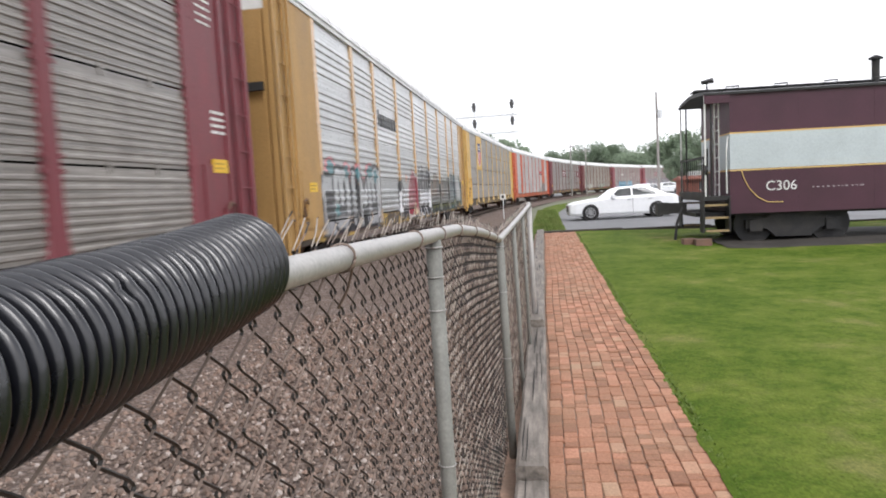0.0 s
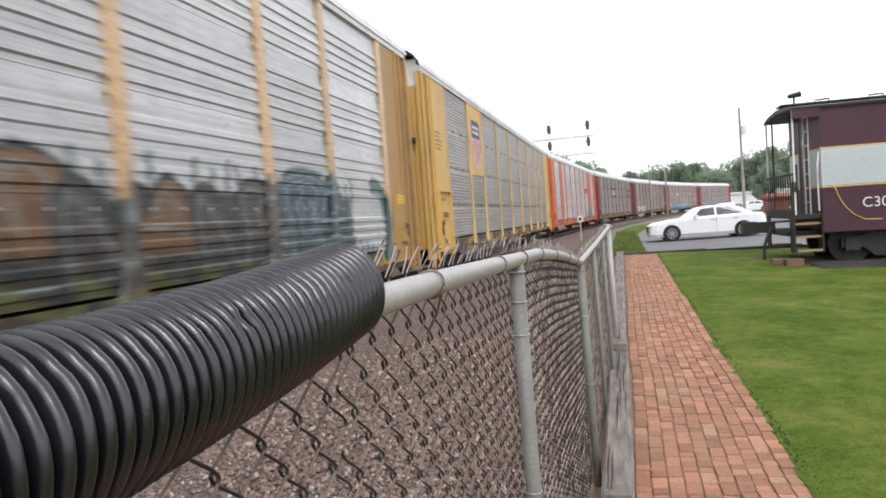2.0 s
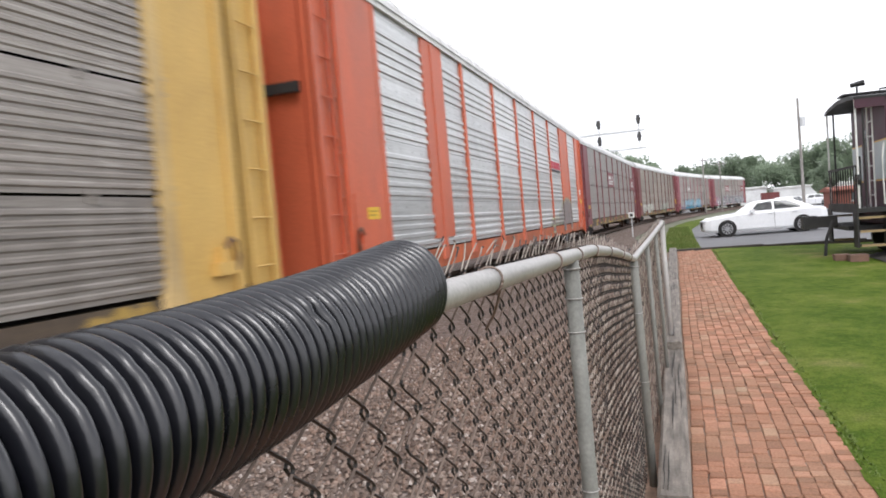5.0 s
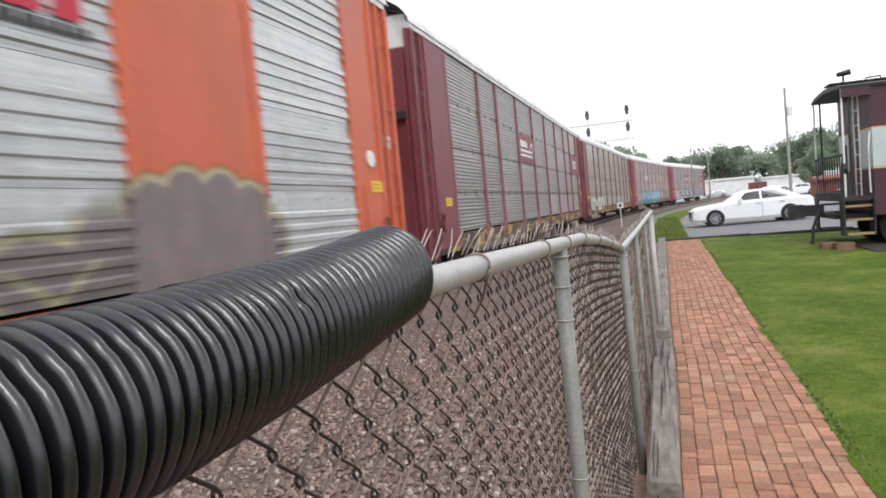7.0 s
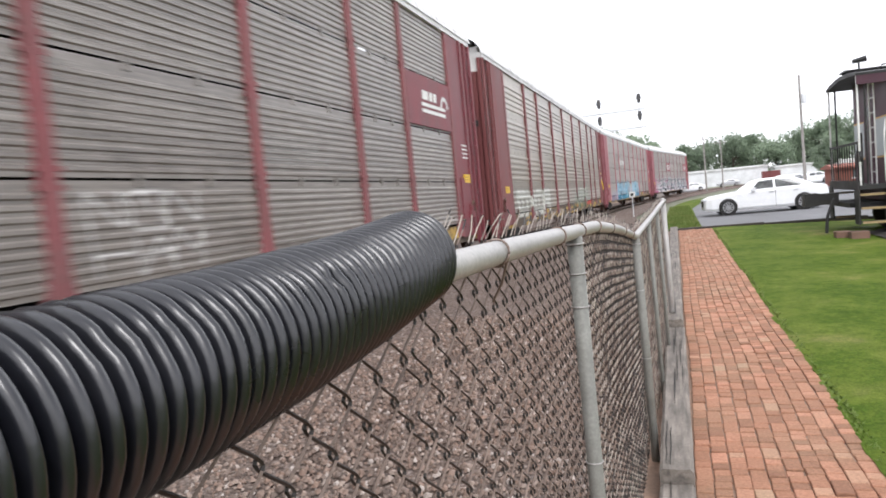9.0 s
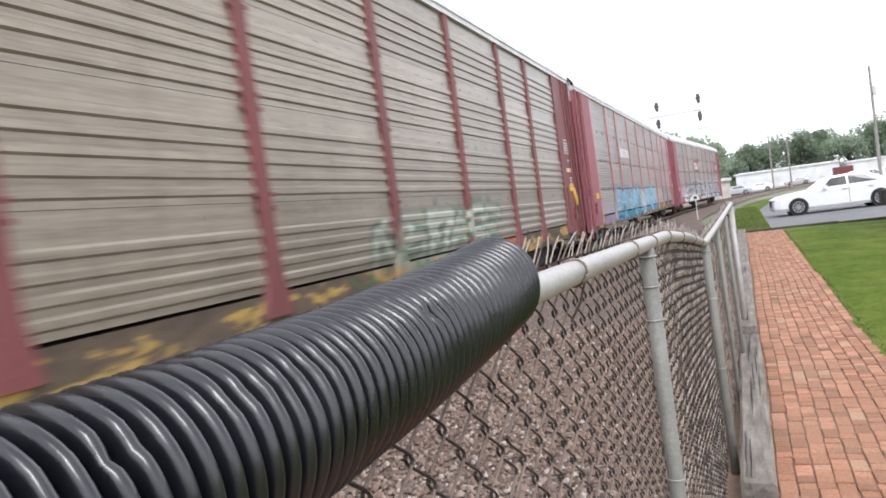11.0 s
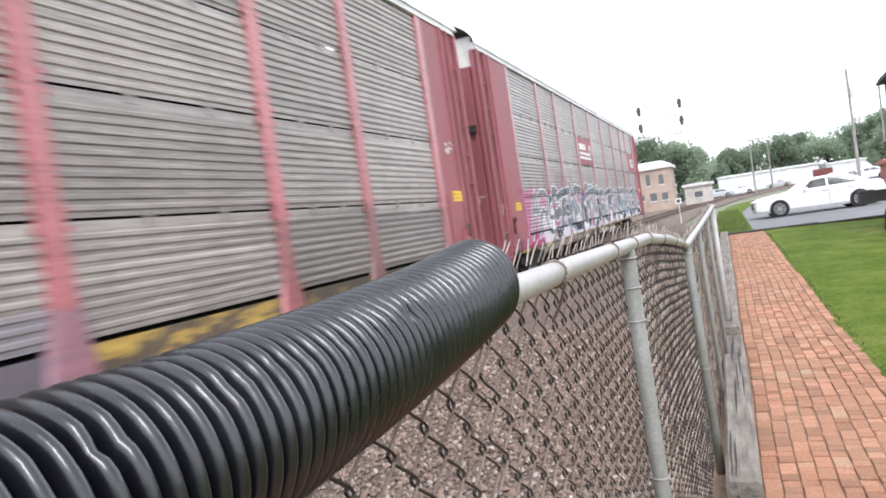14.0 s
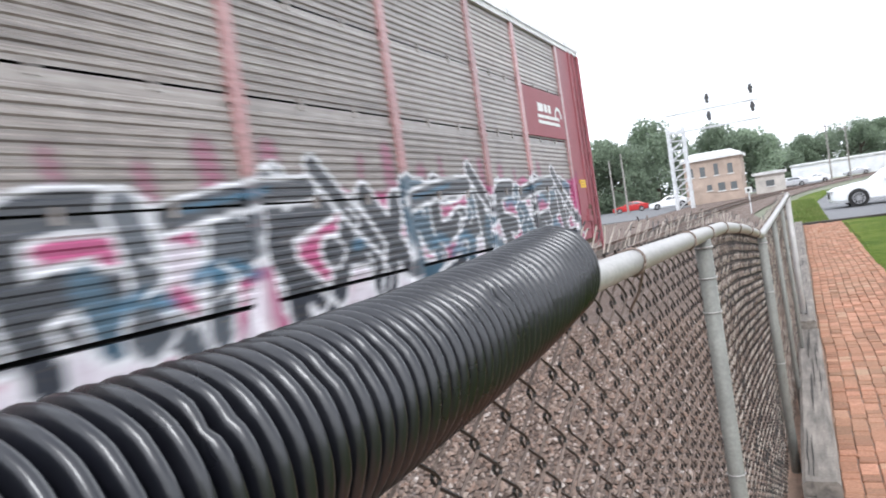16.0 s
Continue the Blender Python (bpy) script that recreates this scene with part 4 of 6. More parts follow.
def spray_last():
    """A magenta ground with slate, blue and white wild letters from end to end."""
    c = Spray(13)
    mag, dark, blue, white = (0.36, 0.045, 0.15), (0.03, 0.034, 0.044), (0.03, 0.12, 0.20), (0.66, 0.66, 0.68)
    c.field(2.2, 26.4, 2.28, 0.14, mag, 1.1)
    for k in range(34):
        y = 3.0 + k * 0.7
        c.stroke([(y, 2.1), (y + c.rnd.uniform(-0.15, 0.15), 2.35 + c.rnd.uniform(0.0, 0.35))], c.rnd.uniform(0.1, 0.3), (0.34, 0.055, 0.15), 0.12, 0.75, False)
    c.field(0.5, 2.9, 1.5, 0.15, (0.36, 0.07, 0.16), 0.7, 0.7)
    c.field(4.3, 25.9, 1.78, 0.2, (0.60, 0.58, 0.62), 1.0, 0.9)
    # first letters are thin white and grey outlines
    c.piece("ARS", 3.3, 6.2, 1.1, 2.25, 0.14, (0.09, 0.10, 0.11), white, None, None, None, 0.2, 0.05, loose=0.2)
    for k, text in enumerate(("SAKE", "NOTSA", "RUMKA", "XOSAK", "ENSAE")):
        y0 = 5.8 + k * 4.0
        for _ in range(13):
            c.blob(y0 + c.rnd.uniform(0, 4), c.rnd.uniform(1.15, 1.85), c.rnd.uniform(0.14, 0.34), c.rnd.uniform(0.2, 0.5), mag, 0.2)
        c.piece(text, y0, y0 + 4.05, 1.02, 2.32, 0.27, [dark, (0.075, 0.085, 0.10), dark, (0.04, 0.085, 0.125)], white, None, None, None, 0.25 - 0.12 * k, 0.055, loose=0.22)
        for _ in range(4):
            y, z = y0 + c.rnd.uniform(0, 3.8), c.rnd.uniform(1.1, 2.2)
            c.stroke([(y, z), (y + 0.2, z + 0.06), (y + 0.42, z - 0.03)], 0.13, blue, 0.08, 0.9)
        y = y0 + c.rnd.uniform(0.5, 1.5)
        arrow = [(y, 2.05), (y + 0.9, 2.2), (y + 1.8, 2.25)]
        c.stroke(arrow, 0.30, white)
        c.stroke(arrow, 0.20, dark)
        c.stroke([(y + 0.1, 2.1), (y + 1.2, 2.25)], 0.05, blue, 0.04)
        slash = [(y + 1.9, 2.48), (y + 2.5, 1.95), (y + 3.5, 1.22)]
        c.stroke(slash, 0.30, white)
        c.stroke(slash, 0.19, dark)
        for _ in range(10):
            yy, zz = y0 + c.rnd.uniform(0, 4), c.rnd.uniform(1.15, 2.1)
            c.stroke([(yy, zz), (yy + c.rnd.uniform(0.05, 0.2), zz - 0.15), (yy + c.rnd.uniform(-0.1, 0.1), zz - c.rnd.uniform(0.25, 0.4))], 0.035, (0.72, 0.72, 0.74), 0.02)
    return c


SPRAY_BN = spray_bn()


def placards(car, body, letters):
    """Small stencils and a yellow placard on each corner plate."""
    for side in (1,):
        for y0, z0 in ((1.9, 1.82), (26.42, 2.10)):
            bm = bmesh.new()
            box(bm, side * (SIDE - 0.012), side * (SIDE + 0.012), y0, y0 + 0.42, z0, z0 + 0.18)
            pl = part("placard", bm, M_YLABEL, car, "yellow warning placard")
            bars(pl, "lettering", plain("faded_ink", (0.42, 0.27, 0.04), 0.6), y0 + 0.05, y0 + 0.37, z0 + 0.03, z0 + 0.15, 2, x=SIDE + 0.012, dx=0.003, gap=0.6)
        if body is MAROON:
            bars(car, "stencil", letters, 26.5, 27.0, 2.6, 2.95, 4, x=SIDE - 0.018, dx=0.006, gap=0.55)


def plate(car, body, y0, y1, z0, z1, dx=-0.02, name="name_plate", label=""):
    bm = bmesh.new()
    box(bm, SIDE - 0.09, SIDE + dx, y0, y1, z0, z1)
    bevel(bm, 0.008)
    return part(name, bm, body, car, label)


def swoosh(parent, y0, y1, z0, z1, x):
    """Two stripes that run into a ring, with a row of bars above."""
    h = z1 - z0
    bm = bmesh.new()
    box(bm, x, x + 0.006, y0, y1 - 0.30 * h, z0 + 0.16 * h, z0 + 0.26 * h)
    box(bm, x, x + 0.006, y0, y1 - 0.30 * h, z0 + 0.34 * h, z0 + 0.44 * h)
    cy, cz, r0, r1 = y1 - 0.36 * h, z0 + 0.44 * h, 0.24 * h, 0.36 * h
    seg = [(cy + math.cos(a) * r, cz + math.sin(a) * r) for r in (r0, r1) for a in [math.pi * k / 12 for k in range(13)]]
    vs = [[bm.verts.new((x + d, y, z)) for y, z in seg] for d in (0.0, 0.006)]
    for k in range(12):
        bm.faces.new((vs[1][k], vs[1][k + 1], vs[1][14 + k], vs[1][13 + k]))
    part("emblem", bm, M_WHITE, parent, "white twin stripes ending in a ring")
    bars(parent, "lettering", M_WHITE, y0 + 0.05, y0 + 0.55 * (y1 - y0), z0 + 0.52 * h, z0 + 0.80 * h, 1, x=x, dx=0.006, gap=0.1, ragged=0.0)


def deco_plain(car, body, letters):
    placards(car, body, letters)
    bars(car, "notice", letters, 26.3, 26.8, 4.0, 4.4, 4, x=SIDE - 0.018, dx=0.006, gap=0.7)


def deco_mex(car, body, letters):
    placards(car, body, letters)
    bars(car, "lettering", M_INK, 7.95, 10.15, 3.55, 4.02, 1, x=SIDE - 0.037, dx=0.004, gap=0.1, ragged=0, glyph=True)


def deco_shield(car, body, letters):
    x = SIDE - 0.02
    bm = bmesh.new()
    box(bm, x, x + 0.07, 1.42, 2.62, 2.42, 2.50)
    bevel(bm, 0.012)
    lip = part("pocket_lip", bm, body, car, "projecting lip over a recessed pocket")
    for y0, y1 in ((1.42, 1.48), (2.52, 2.62)):
        bm = bmesh.new()
        box(bm, x, x + 0.055, y0, y1, 1.0, 2.42)
        bevel(bm, 0.01)
        part("pocket_side", bm, body, lip)
    bm = bmesh.new()
    box(bm, x, x + 0.035, 1.66, 2.28, 1.74, 1.96)
    bevel(bm, 0.01)
    slot = part("slot_plate", bm, body, car)
    bm = bmesh.new()
    box(bm, x + 0.035, x + 0.038, 1.70, 2.24, 1.78, 1.92)
    part("slot", bm, paint("rusty_slot", (0.23, 0.14, 0.05), 0.8, 0, 9, 0.4), slot, "dark rusty slot")
    faded = plain("faded_brown_letter", (0.34, 0.21, 0.07), 0.7)
    bars(car, "stencil", faded, 1.75, 2.2, 2.18, 2.30, 1, x=x, dx=0.005, gap=0.3)
    bars(car, "stencil", faded, 1.55, 2.15, 3.45, 3.95, 5, x=x, dx=0.005, gap=0.5)
    bars(car, "stencil", faded, 0.95, 1.25, 2.0, 2.3, 4, x=SIDE - 0.05, dx=0.005, gap=0.5)
    p = plate(car, body, 5.62, 7.52, 3.05, 5.2, label="yellow plate with a striped shield")
    x = SIDE - 0.018
    cy, w = 6.57, 0.62
    out = [(-1, 1.35), (-0.75, 1.28), (-0.5, 1.38), (0, 1.30), (0.5, 1.38), (0.75, 1.28), (1, 1.35), (0.93, 1.0), (1.0, 0.6)]
    low = [(1.0, 0.6), (0.95, -0.1), (0.6, -0.5), (0, -0.62), (-0.6, -0.5), (-0.95, -0.1), (-1.0, 0.6)]
    bm = bmesh.new()
    pts = out + [(-1.0, 0.6), (-0.93, 1.0)]
    f = [bm.verts.new((x + 0.006, cy + a * w, 3.75 + b_ * 0.75)) for a, b_ in pts]
    bm.faces.new(f)
    part("shield_top", bm, plain("shield_blue", (0.06, 0.07, 0.16), 0.6), p, "dark blue upper field of the shield")
    bars(p, "lettering", M_WHITE, cy - 0.45, cy + 0.45, 4.30, 4.62, 2, x=x + 0.006, dx=0.004, ragged=0.1)
    bm = bmesh.new()
    f = [bm.verts.new((x + 0.004, cy + a * w, 3.75 + b_ * 0.75)) for a, b_ in low]
    bm.faces.new(f)
    part("shield_field", bm, M_WHITE, p, "white lower field of the shield")
    for k in range(6):
        bm = bmesh.new()
        y = cy - w * 0.9 + k * w * 0.36
        d = abs(y + 0.055 - cy) / w
        box(bm, x + 0.004, x + 0.008, y, y + 0.11, 3.75 - 0.44 * (1 - d ** 2.5) + 0.02, 4.19)
        part("shield_stripe", bm, plain("shield_red", (0.45, 0.05, 0.06), 0.6), p)


def deco_orange(car, body, letters):
    placards(car, body, letters)
    p = new("colour_plate", slab("colour_plate", 21.48, 23.32, 1.25, 5.2, SIDE - 0.09, SIDE - 0.03, body, SPRAY_BN))
    p.parent = car
    tagged(p, "bright orange full height plate with a grey overpainted cloud")
    plate(car, body, 5.0, 6.2, 1.4, 5.2, -0.03, "colour_plate", "bright orange full height plate")
    bars(car, "lettering", plain("crimson_letter", (0.50, 0.03, 0.06), 0.6), 18.95, 21.1, 3.42, 3.72, 1, x=SIDE - 0.037, dx=0.004, gap=0.1, ragged=0)
    bars(car, "lettering", M_INK, 18.95, 21.1, 3.30, 3.40, 1, x=SIDE - 0.037, dx=0.004, gap=0.1, ragged=0)
    bm = bmesh.new()
    tube(bm, (SIDE - 0.02, 26.5, 2.62), (SIDE + 0.01, 26.5, 2.62), 0.13, 20)
    part("round_sticker", bm, M_WHITE, car, "round white sticker")
    bars(car, "reporting_mark", M_WHITE, 27.2, 27.5, 2.84, 3.06, 1, x=SIDE - 0.05, dx=0.006, gap=0.05, ragged=0)


def deco_stripes(car, body, letters):
    placards(car, body, letters)
    p = plate(car, body, 10.5, 13.05, 3.15, 4.08, label="plate with white stripes and ring emblem")
    swoosh(p, 10.62, 12.95, 3.2, 4.05, SIDE - 0.018)
    p = plate(car, body, 23.5, 25.9, 3.15, 4.08, label="plate with white stripes and ring emblem")
    swoosh(p, 24.2, 25.75, 3.3, 3.95, SIDE - 0.018)
    if body is ROSE:
        # stencils on the end door, and a pale patch beside the ladder
        rs = random.Random(31)
        for z in (2.06, 2.12, 2.18):
            bm = bmesh.new()
            xx = 0.35
            while xx < 1.15:
                w = rs.uniform(0.03, 0.11)
                box(bm, xx, xx + w, 0.662, 0.668, z, z + 0.03)
                xx += w + 0.025
            part("stencil", bm, plain("chalky_letter", (0.5, 0.44, 0.44), 0.7), car)
        bm = bmesh.new()
        sweep(bm, [(0.55 + 0.16 * math.sin(a), 0.664, 1.62 + 0.2 * math.cos(a) + 0.02 * a) for a in [k * 0.35 for k in range(13)]], 0.014, 6)
        part("chalk_curl", bm, plain("chalky_letter", (0.5, 0.44, 0.44), 0.7), car, "faded chalk curl")
        bm = bmesh.new()
        box(bm, SIDE - 0.05, SIDE - 0.044, 1.02, 1.28, 1.78, 2.0)
        part("worn_patch", bm, plain("worn_pale_patch", (0.52, 0.36, 0.31), 0.8), car, "pale worn patch")


def deco_letters(car, body, letters):
    placards(car, body, letters)
    bars(car, "lettering", M_WHITE, 7.95, 10.1, 3.38, 3.86, 1, x=SIDE - 0.045, dx=0.004, gap=0.08, ragged=0, glyph=True)


def deco_tt(car, body, letters):
    placards(car, body, letters)
    bars(car, "sill_lettering", plain("red_letter", (0.5, 0.04, 0.03), 0.6), 19.4, 21.0, 1.03, 1.22, 1, x=SIDE - 0.058, dx=0.004, gap=0.1, ragged=0)
    x = SIDE - 0.018
    bm = bmesh.new()
    for y0, y1, z0, z1 in ((26.42, 26.98, 3.50, 3.52), (26.42, 26.98, 3.14, 3.16), (26.42, 26.44, 3.16, 3.50), (26.96, 26.98, 3.16, 3.50)):
        box(bm, x, x + 0.006, y0, y1, z0, z1)
    note = part("notice_frame", bm, letters, car, "white painted frame round a notice")
    bars(note, "lettering", letters, 26.48, 26.93, 3.2, 3.46, 4, x=x, dx=0.006, gap=0.6)
    bars(car, "stencil", letters, 26.62, 26.85, 2.92, 2.98, 2, x=x, dx=0.006, gap=0.6)
    bm = bmesh.new()
    box(bm, x, x + 0.008, 26.38, 27.05, 2.63, 2.73)
    strip = part("stripe_label", bm, letters, car, "white and yellow reflective strip")
    bm = bmesh.new()
    box(bm, x + 0.008, x + 0.011, 26.40, 27.03, 2.655, 2.705)
    part("stripe", bm, M_YLABEL, strip)
    bars(car, "stencil", letters, 26.68, 26.96, 2.2, 2.5, 4, x=x, dx=0.006, gap=0.5)
    bm = bmesh.new()
    rings = []
    for z, y, w, t in ((2.20, 26.84, 0.06, 0.02), (2.16, 26.85, 0.13, 0.05), (2.02, 26.86, 0.15, 0.07), (1.86, 26.92, 0.15, 0.08), (1.76, 26.96, 0.13, 0.07), (1.70, 26.98, 0.11, 0.05)):
        rings.append([(SIDE - 0.01 + t * (0.5 + 0.5 * math.cos(a)) + 0.012 * noise.noise(Vector((z * 9, a, 2))), y + w * math.sin(a) + 0.02 * noise.noise(Vector((a * 2, z * 7, 5))), z) for a in [k * math.pi / 6 for k in range(12)]])
    skin(bm, rings)
    part("yellow_cover", bm, paint("yellow_cloth", (0.62, 0.38, 0.03), 0.75, 0, 6, 0.25), car, "crumpled yellow cover over the brake handle", True)
    bm = bmesh.new()
    box(bm, x, x + 0.01, 27.06, 27.12, 1.66, 1.76)
    part("tag", bm, letters, car, "small white tag")


WAGONS = [
    ("maroon autorack wagon with weathered grey ribbed side sheets", MAROON, P_PLAIN, False, SILL_D, M_ROOF, deco_plain, None),
    ("ochre autorack wagon with silver ribbed sheets and dense graffiti", OCHRE, P_MEX, True, SILL_Y, M_ROOF, deco_mex, spray_mex()),
    ("yellow autorack wagon with grey ribbed sheets and a shield plate", YELLOW, P_UP, False, SILL_Y, M_ROOF, deco_shield, spray_up()),
    ("bright orange autorack wagon with silver ribbed side sheets", ORANGE, P_BN, True, SILL_O, M_ROOF, deco_orange, SPRAY_BN),
    ("maroon autorack wagon with striped name plates and grey sheets", MAROON, P_CR, False, SILL_Y, M_ROOF, deco_stripes, spray_cr()),
    ("brown-red autorack wagon with taupe ribbed sheets and yellow sill", BROWN, P_TT, True, SILL_Y, M_ROOF, deco_tt, spray_tt()),
    ("faded red autorack wagon with blue graffiti along its foot", ROSE, P_CP, False, SILL_Y, M_ROOF, deco_letters, spray_cp()),
    ("faded red last autorack wagon with magenta and white graffiti", ROSE, P_LAST, False, SILL_Y, M_ROOF, deco_stripes, spray_last()),
]
POST_PALE = paint("faded_yellow_post", (0.60, 0.42, 0.18), 0.65, 0, 1.4, 0.2, grime=(0.30, 0.24, 0.17), grime_amt=0.6)
POST_DULL = paint("dull_maroon_post", (0.22, 0.07, 0.075), 0.65, 0, 1.4, 0.2, grime=(0.14, 0.10, 0.09), grime_amt=0.6)
TRAIN = [autorack(*w, M_WHITE, {1: POST_MEX, 2: POST_PALE, 4: POST_DULL, 6: POST_ROSE, 7: POST_LAST}.get(i), 0.088 if i in (2, 3, 4, 7) else 0.112) for i, w in enumerate(WAGONS)]
# white paint splashed on one corner
bm = bmesh.new()
rs = random.Random(12)
for k in range(9):
    cy, cz, a = 26.62 + rs.uniform(-0.12, 0.14), 3.02 + rs.uniform(-0.14, 0.10), rs.uniform(-0.7, 0.7)
    tube(bm, (SIDE - 0.021, cy - 0.07 * math.cos(a), cz - 0.07 * math.sin(a)), (SIDE - 0.021, cy + 0.07 * math.cos(a), cz + 0.07 * math.sin(a)), 0.012 + 0.014 * rs.random(), 6, 0.006)
part("paint_splash", bm, M_WHITE, TRAIN[6], "white paint splash")


# ---------- fence ----------
M_POST = paint("dull_post", (0.215, 0.215, 0.195), 0.6, 0.15, 8, 0.15, grime=(0.18, 0.17, 0.15), grime_amt=0.5, fine=120, bump_s=0.1)


def rail_z(y):
    pts = ((-1.5, 1.61), (0.0, 1.562), (0.3, 1.556), (0.68, 1.568), (1.0, 1.563), (1.57, 1.548), (1.84, 1.540), (2.3, 1.528), (3.0, 1.478), (3.6, 1.418), (4.11, 1.362), (5.5, 1.405), (7.42, 1.475))
    return float(np.interp(y, [p[0] for p in pts], [p[1] for p in pts]))


def fence_x(y):
    return float(np.interp(y, (-1.5, 0.3, 1.0, 1.84, 4.11, 7.42), (-0.325, -0.322, -0.303, -0.30, -0.272, -0.165)))


fence = thing("chain_link_fence", "sagging galvanised chain-link fence beside a brick walkway", "fence")
bm = bmesh.new()
sweep(bm, [(fence_x(y), y, rail_z(y)) for y in np.concatenate([np.arange(-1.5, 4.0, 0.2), [4.05, 4.11, 4.17], np.arange(4.4, 7.43, 0.3), [7.42]])], 0.0193, 14)
part("top_rail", bm, M_GALV, fence, "pale galvanised pipe rail, bent and sagging", True)
for y, r, lean in ((1.84, 0.0212, 0.012), (4.11, 0.024, 0.02), (5.2, 0.016, 0.02), (6.3, 0.016, 0.02), (7.42, 0.028, 0.01)):
    bm = bmesh.new()
    x, zt = fence_x(y), rail_z(y) - 0.012
    sweep(bm, [(x + lean, y, -0.15), (x + lean * 0.5, y, 0.7), (x, y, zt)], r, 14)
    if y > 7:
        sweep(bm, [(x, y, zt), (x, y, zt + 0.03), (x, y, zt + 0.05)], [r * 1.15, r * 1.1, 0.004], 12)
    post = part("fence_post", bm, M_POST if y < 7 else M_GALV, fence, smooth=True)
    if y < 5:
        for z in (zt - 0.02, zt - 0.10, zt - 0.19, zt - 0.62, zt - 0.98) if y < 2 else (zt - 0.03, zt - 0.3, zt - 0.7):
            bm = bmesh.new()
            xx = x + lean * (zt - z) / 1.5
            n = 16
            sweep(bm, [(xx + (r + 0.002) * math.cos(a), y + (r + 0.002) * math.sin(a), z) for a in [k * 2 * math.pi / n for k in range(n + 1)]], 0.0018 if z < zt - 0.05 else 0.0026, 6)
            part("tie_band", bm, M_GALV, post)
# wire ties round the rail
for y in (1.0, 1.57, 1.93, 2.3, 2.75, 3.3, 3.75):
    bm = bmesh.new()
    c = Vector((fence_x(y), y, rail_z(y)))
    n = 18
    ring = [c + Vector((0.0212 * math.cos(a), 0.004 * math.sin(2 * a), 0.0212 * math.sin(a))) for a in [k * 2 * math.pi / n for k in range(n + 1)]]
    ring += [c + Vector((0.0, 0.02, -0.05)), c + Vector((-0.02, 0.03, -0.08))] if y < 1.2 else []
    sweep(bm, ring, 0.0022, 6)
    part("wire_tie", bm, M_WIRE_PALE, fence, "thin rusty wire tie")


def wire_mesh():
    """Woven diamond wires, twisted at the top."""
    rnd = random.Random(4)
    verts, faces = [], []

    tones = []

    def seg(p, q, r, tone=1):
        d = (q - p).normalized()
        a = d.cross(Vector((1, 0, 0))).normalized() * r
        b = d.cross(a).normalized() * r
        k = len(verts)
        for o in (p, q):
            verts.extend([tuple(o + a), tuple(o + b), tuple(o - a), tuple(o - b)])
        for i in range(4):
            faces.append((k + i, k + (i + 1) % 4, k + 4 + (i + 1) % 4, k + 4 + i))
            tones.append(tone)

    w, h = 0.0352, 0.0372
    n = int((7.42 + 1.0) / w)
    r = 0.0019
    for i in range(n):
        y0 = -1.0 + i * w
        top = rail_z(y0) + (0.02 if y0 > 0.72 else -0.02)
        rows_ = int((top - 0.03) / h)
        pts = []
        for k in range(rows_ + 1):
            z = top - k * h
            y = y0 + (w * 0.56 if (k + i) % 2 else -w * 0.56) + 0.005 * noise.noise(Vector((y0 * 3, z * 3, 1))) + (rnd.uniform(-0.003, 0.003) if y0 > 1.86 else 0)
            x = fence_x(y0) - 0.024 + (0.003 if (k + i) % 2 else -0.003) + 0.006 * noise.noise(Vector((y0 * 1.2, z * 1.2, 5)))
            pts.append(Vector((x, y, z + 0.004 * noise.noise(Vector((y0 * 2, z * 2, 8))))))
        for p, q in zip(pts, pts[1:]):
            # near legs painted lit or shaded by their lean; further on tones are random
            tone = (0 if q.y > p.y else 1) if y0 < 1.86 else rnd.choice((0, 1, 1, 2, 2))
            if y0 > 4.2:
                seg(p, q, r * 0.85, tone)
                continue
            # the wire bends round its neighbour and runs straight between
            stops = (0.0, 0.10, 0.22, 0.78, 0.90, 1.0) if y0 < 2.6 else (0.0, 0.18, 0.82, 1.0)
            line = []
            for f in stops:
                g = f * f * (3 - 2 * f) * 0.75 + f * 0.25
                line.append(Vector((p.x + (q.x - p.x) * g, p.y + (q.y - p.y) * g, p.z + (q.z - p.z) * f)))
            for m, (a, b) in enumerate(zip(line, line[1:])):
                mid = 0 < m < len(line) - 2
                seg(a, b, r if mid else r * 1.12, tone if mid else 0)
        # twisted barb above the rail
        if y0 < 0.72:
            continue
        p = pts[0]
        lean = rnd.uniform(-0.006, 0.006)
        knee = p + Vector((lean * 0.5, 0.034 + rnd.uniform(-0.008, 0.010), 0.020 + rnd.uniform(-0.004, 0.004)))
        tip = knee + Vector((lean, 0.028 + rnd.uniform(-0.010, 0.012), 0.016 + rnd.uniform(-0.006, 0.006)))
        seg(p, knee, 0.0012, rnd.choice((1, 2, 2)))
        seg(knee, tip, 0.0013, rnd.choice((0, 2, 2)))
        # the cut end hooks over
        seg(tip, tip + Vector((rnd.uniform(-0.006, 0.006), rnd.uniform(-0.008, 0.014), rnd.uniform(-0.004, 0.010))), 0.0013, rnd.choice((0, 1)))
    me = bpy.data.meshes.new("wire_mesh")
    me.from_pydata(verts, [], faces)
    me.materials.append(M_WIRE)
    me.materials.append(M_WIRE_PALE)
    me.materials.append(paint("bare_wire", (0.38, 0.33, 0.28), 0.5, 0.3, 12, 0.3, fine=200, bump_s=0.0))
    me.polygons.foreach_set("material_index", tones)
    ob = new("wire_mesh", me)
    ob.parent = fence
    return tagged(ob, "rust-stained diamond wire mesh, near wires painted lit on one lean", kind="stuff")


wire_mesh()

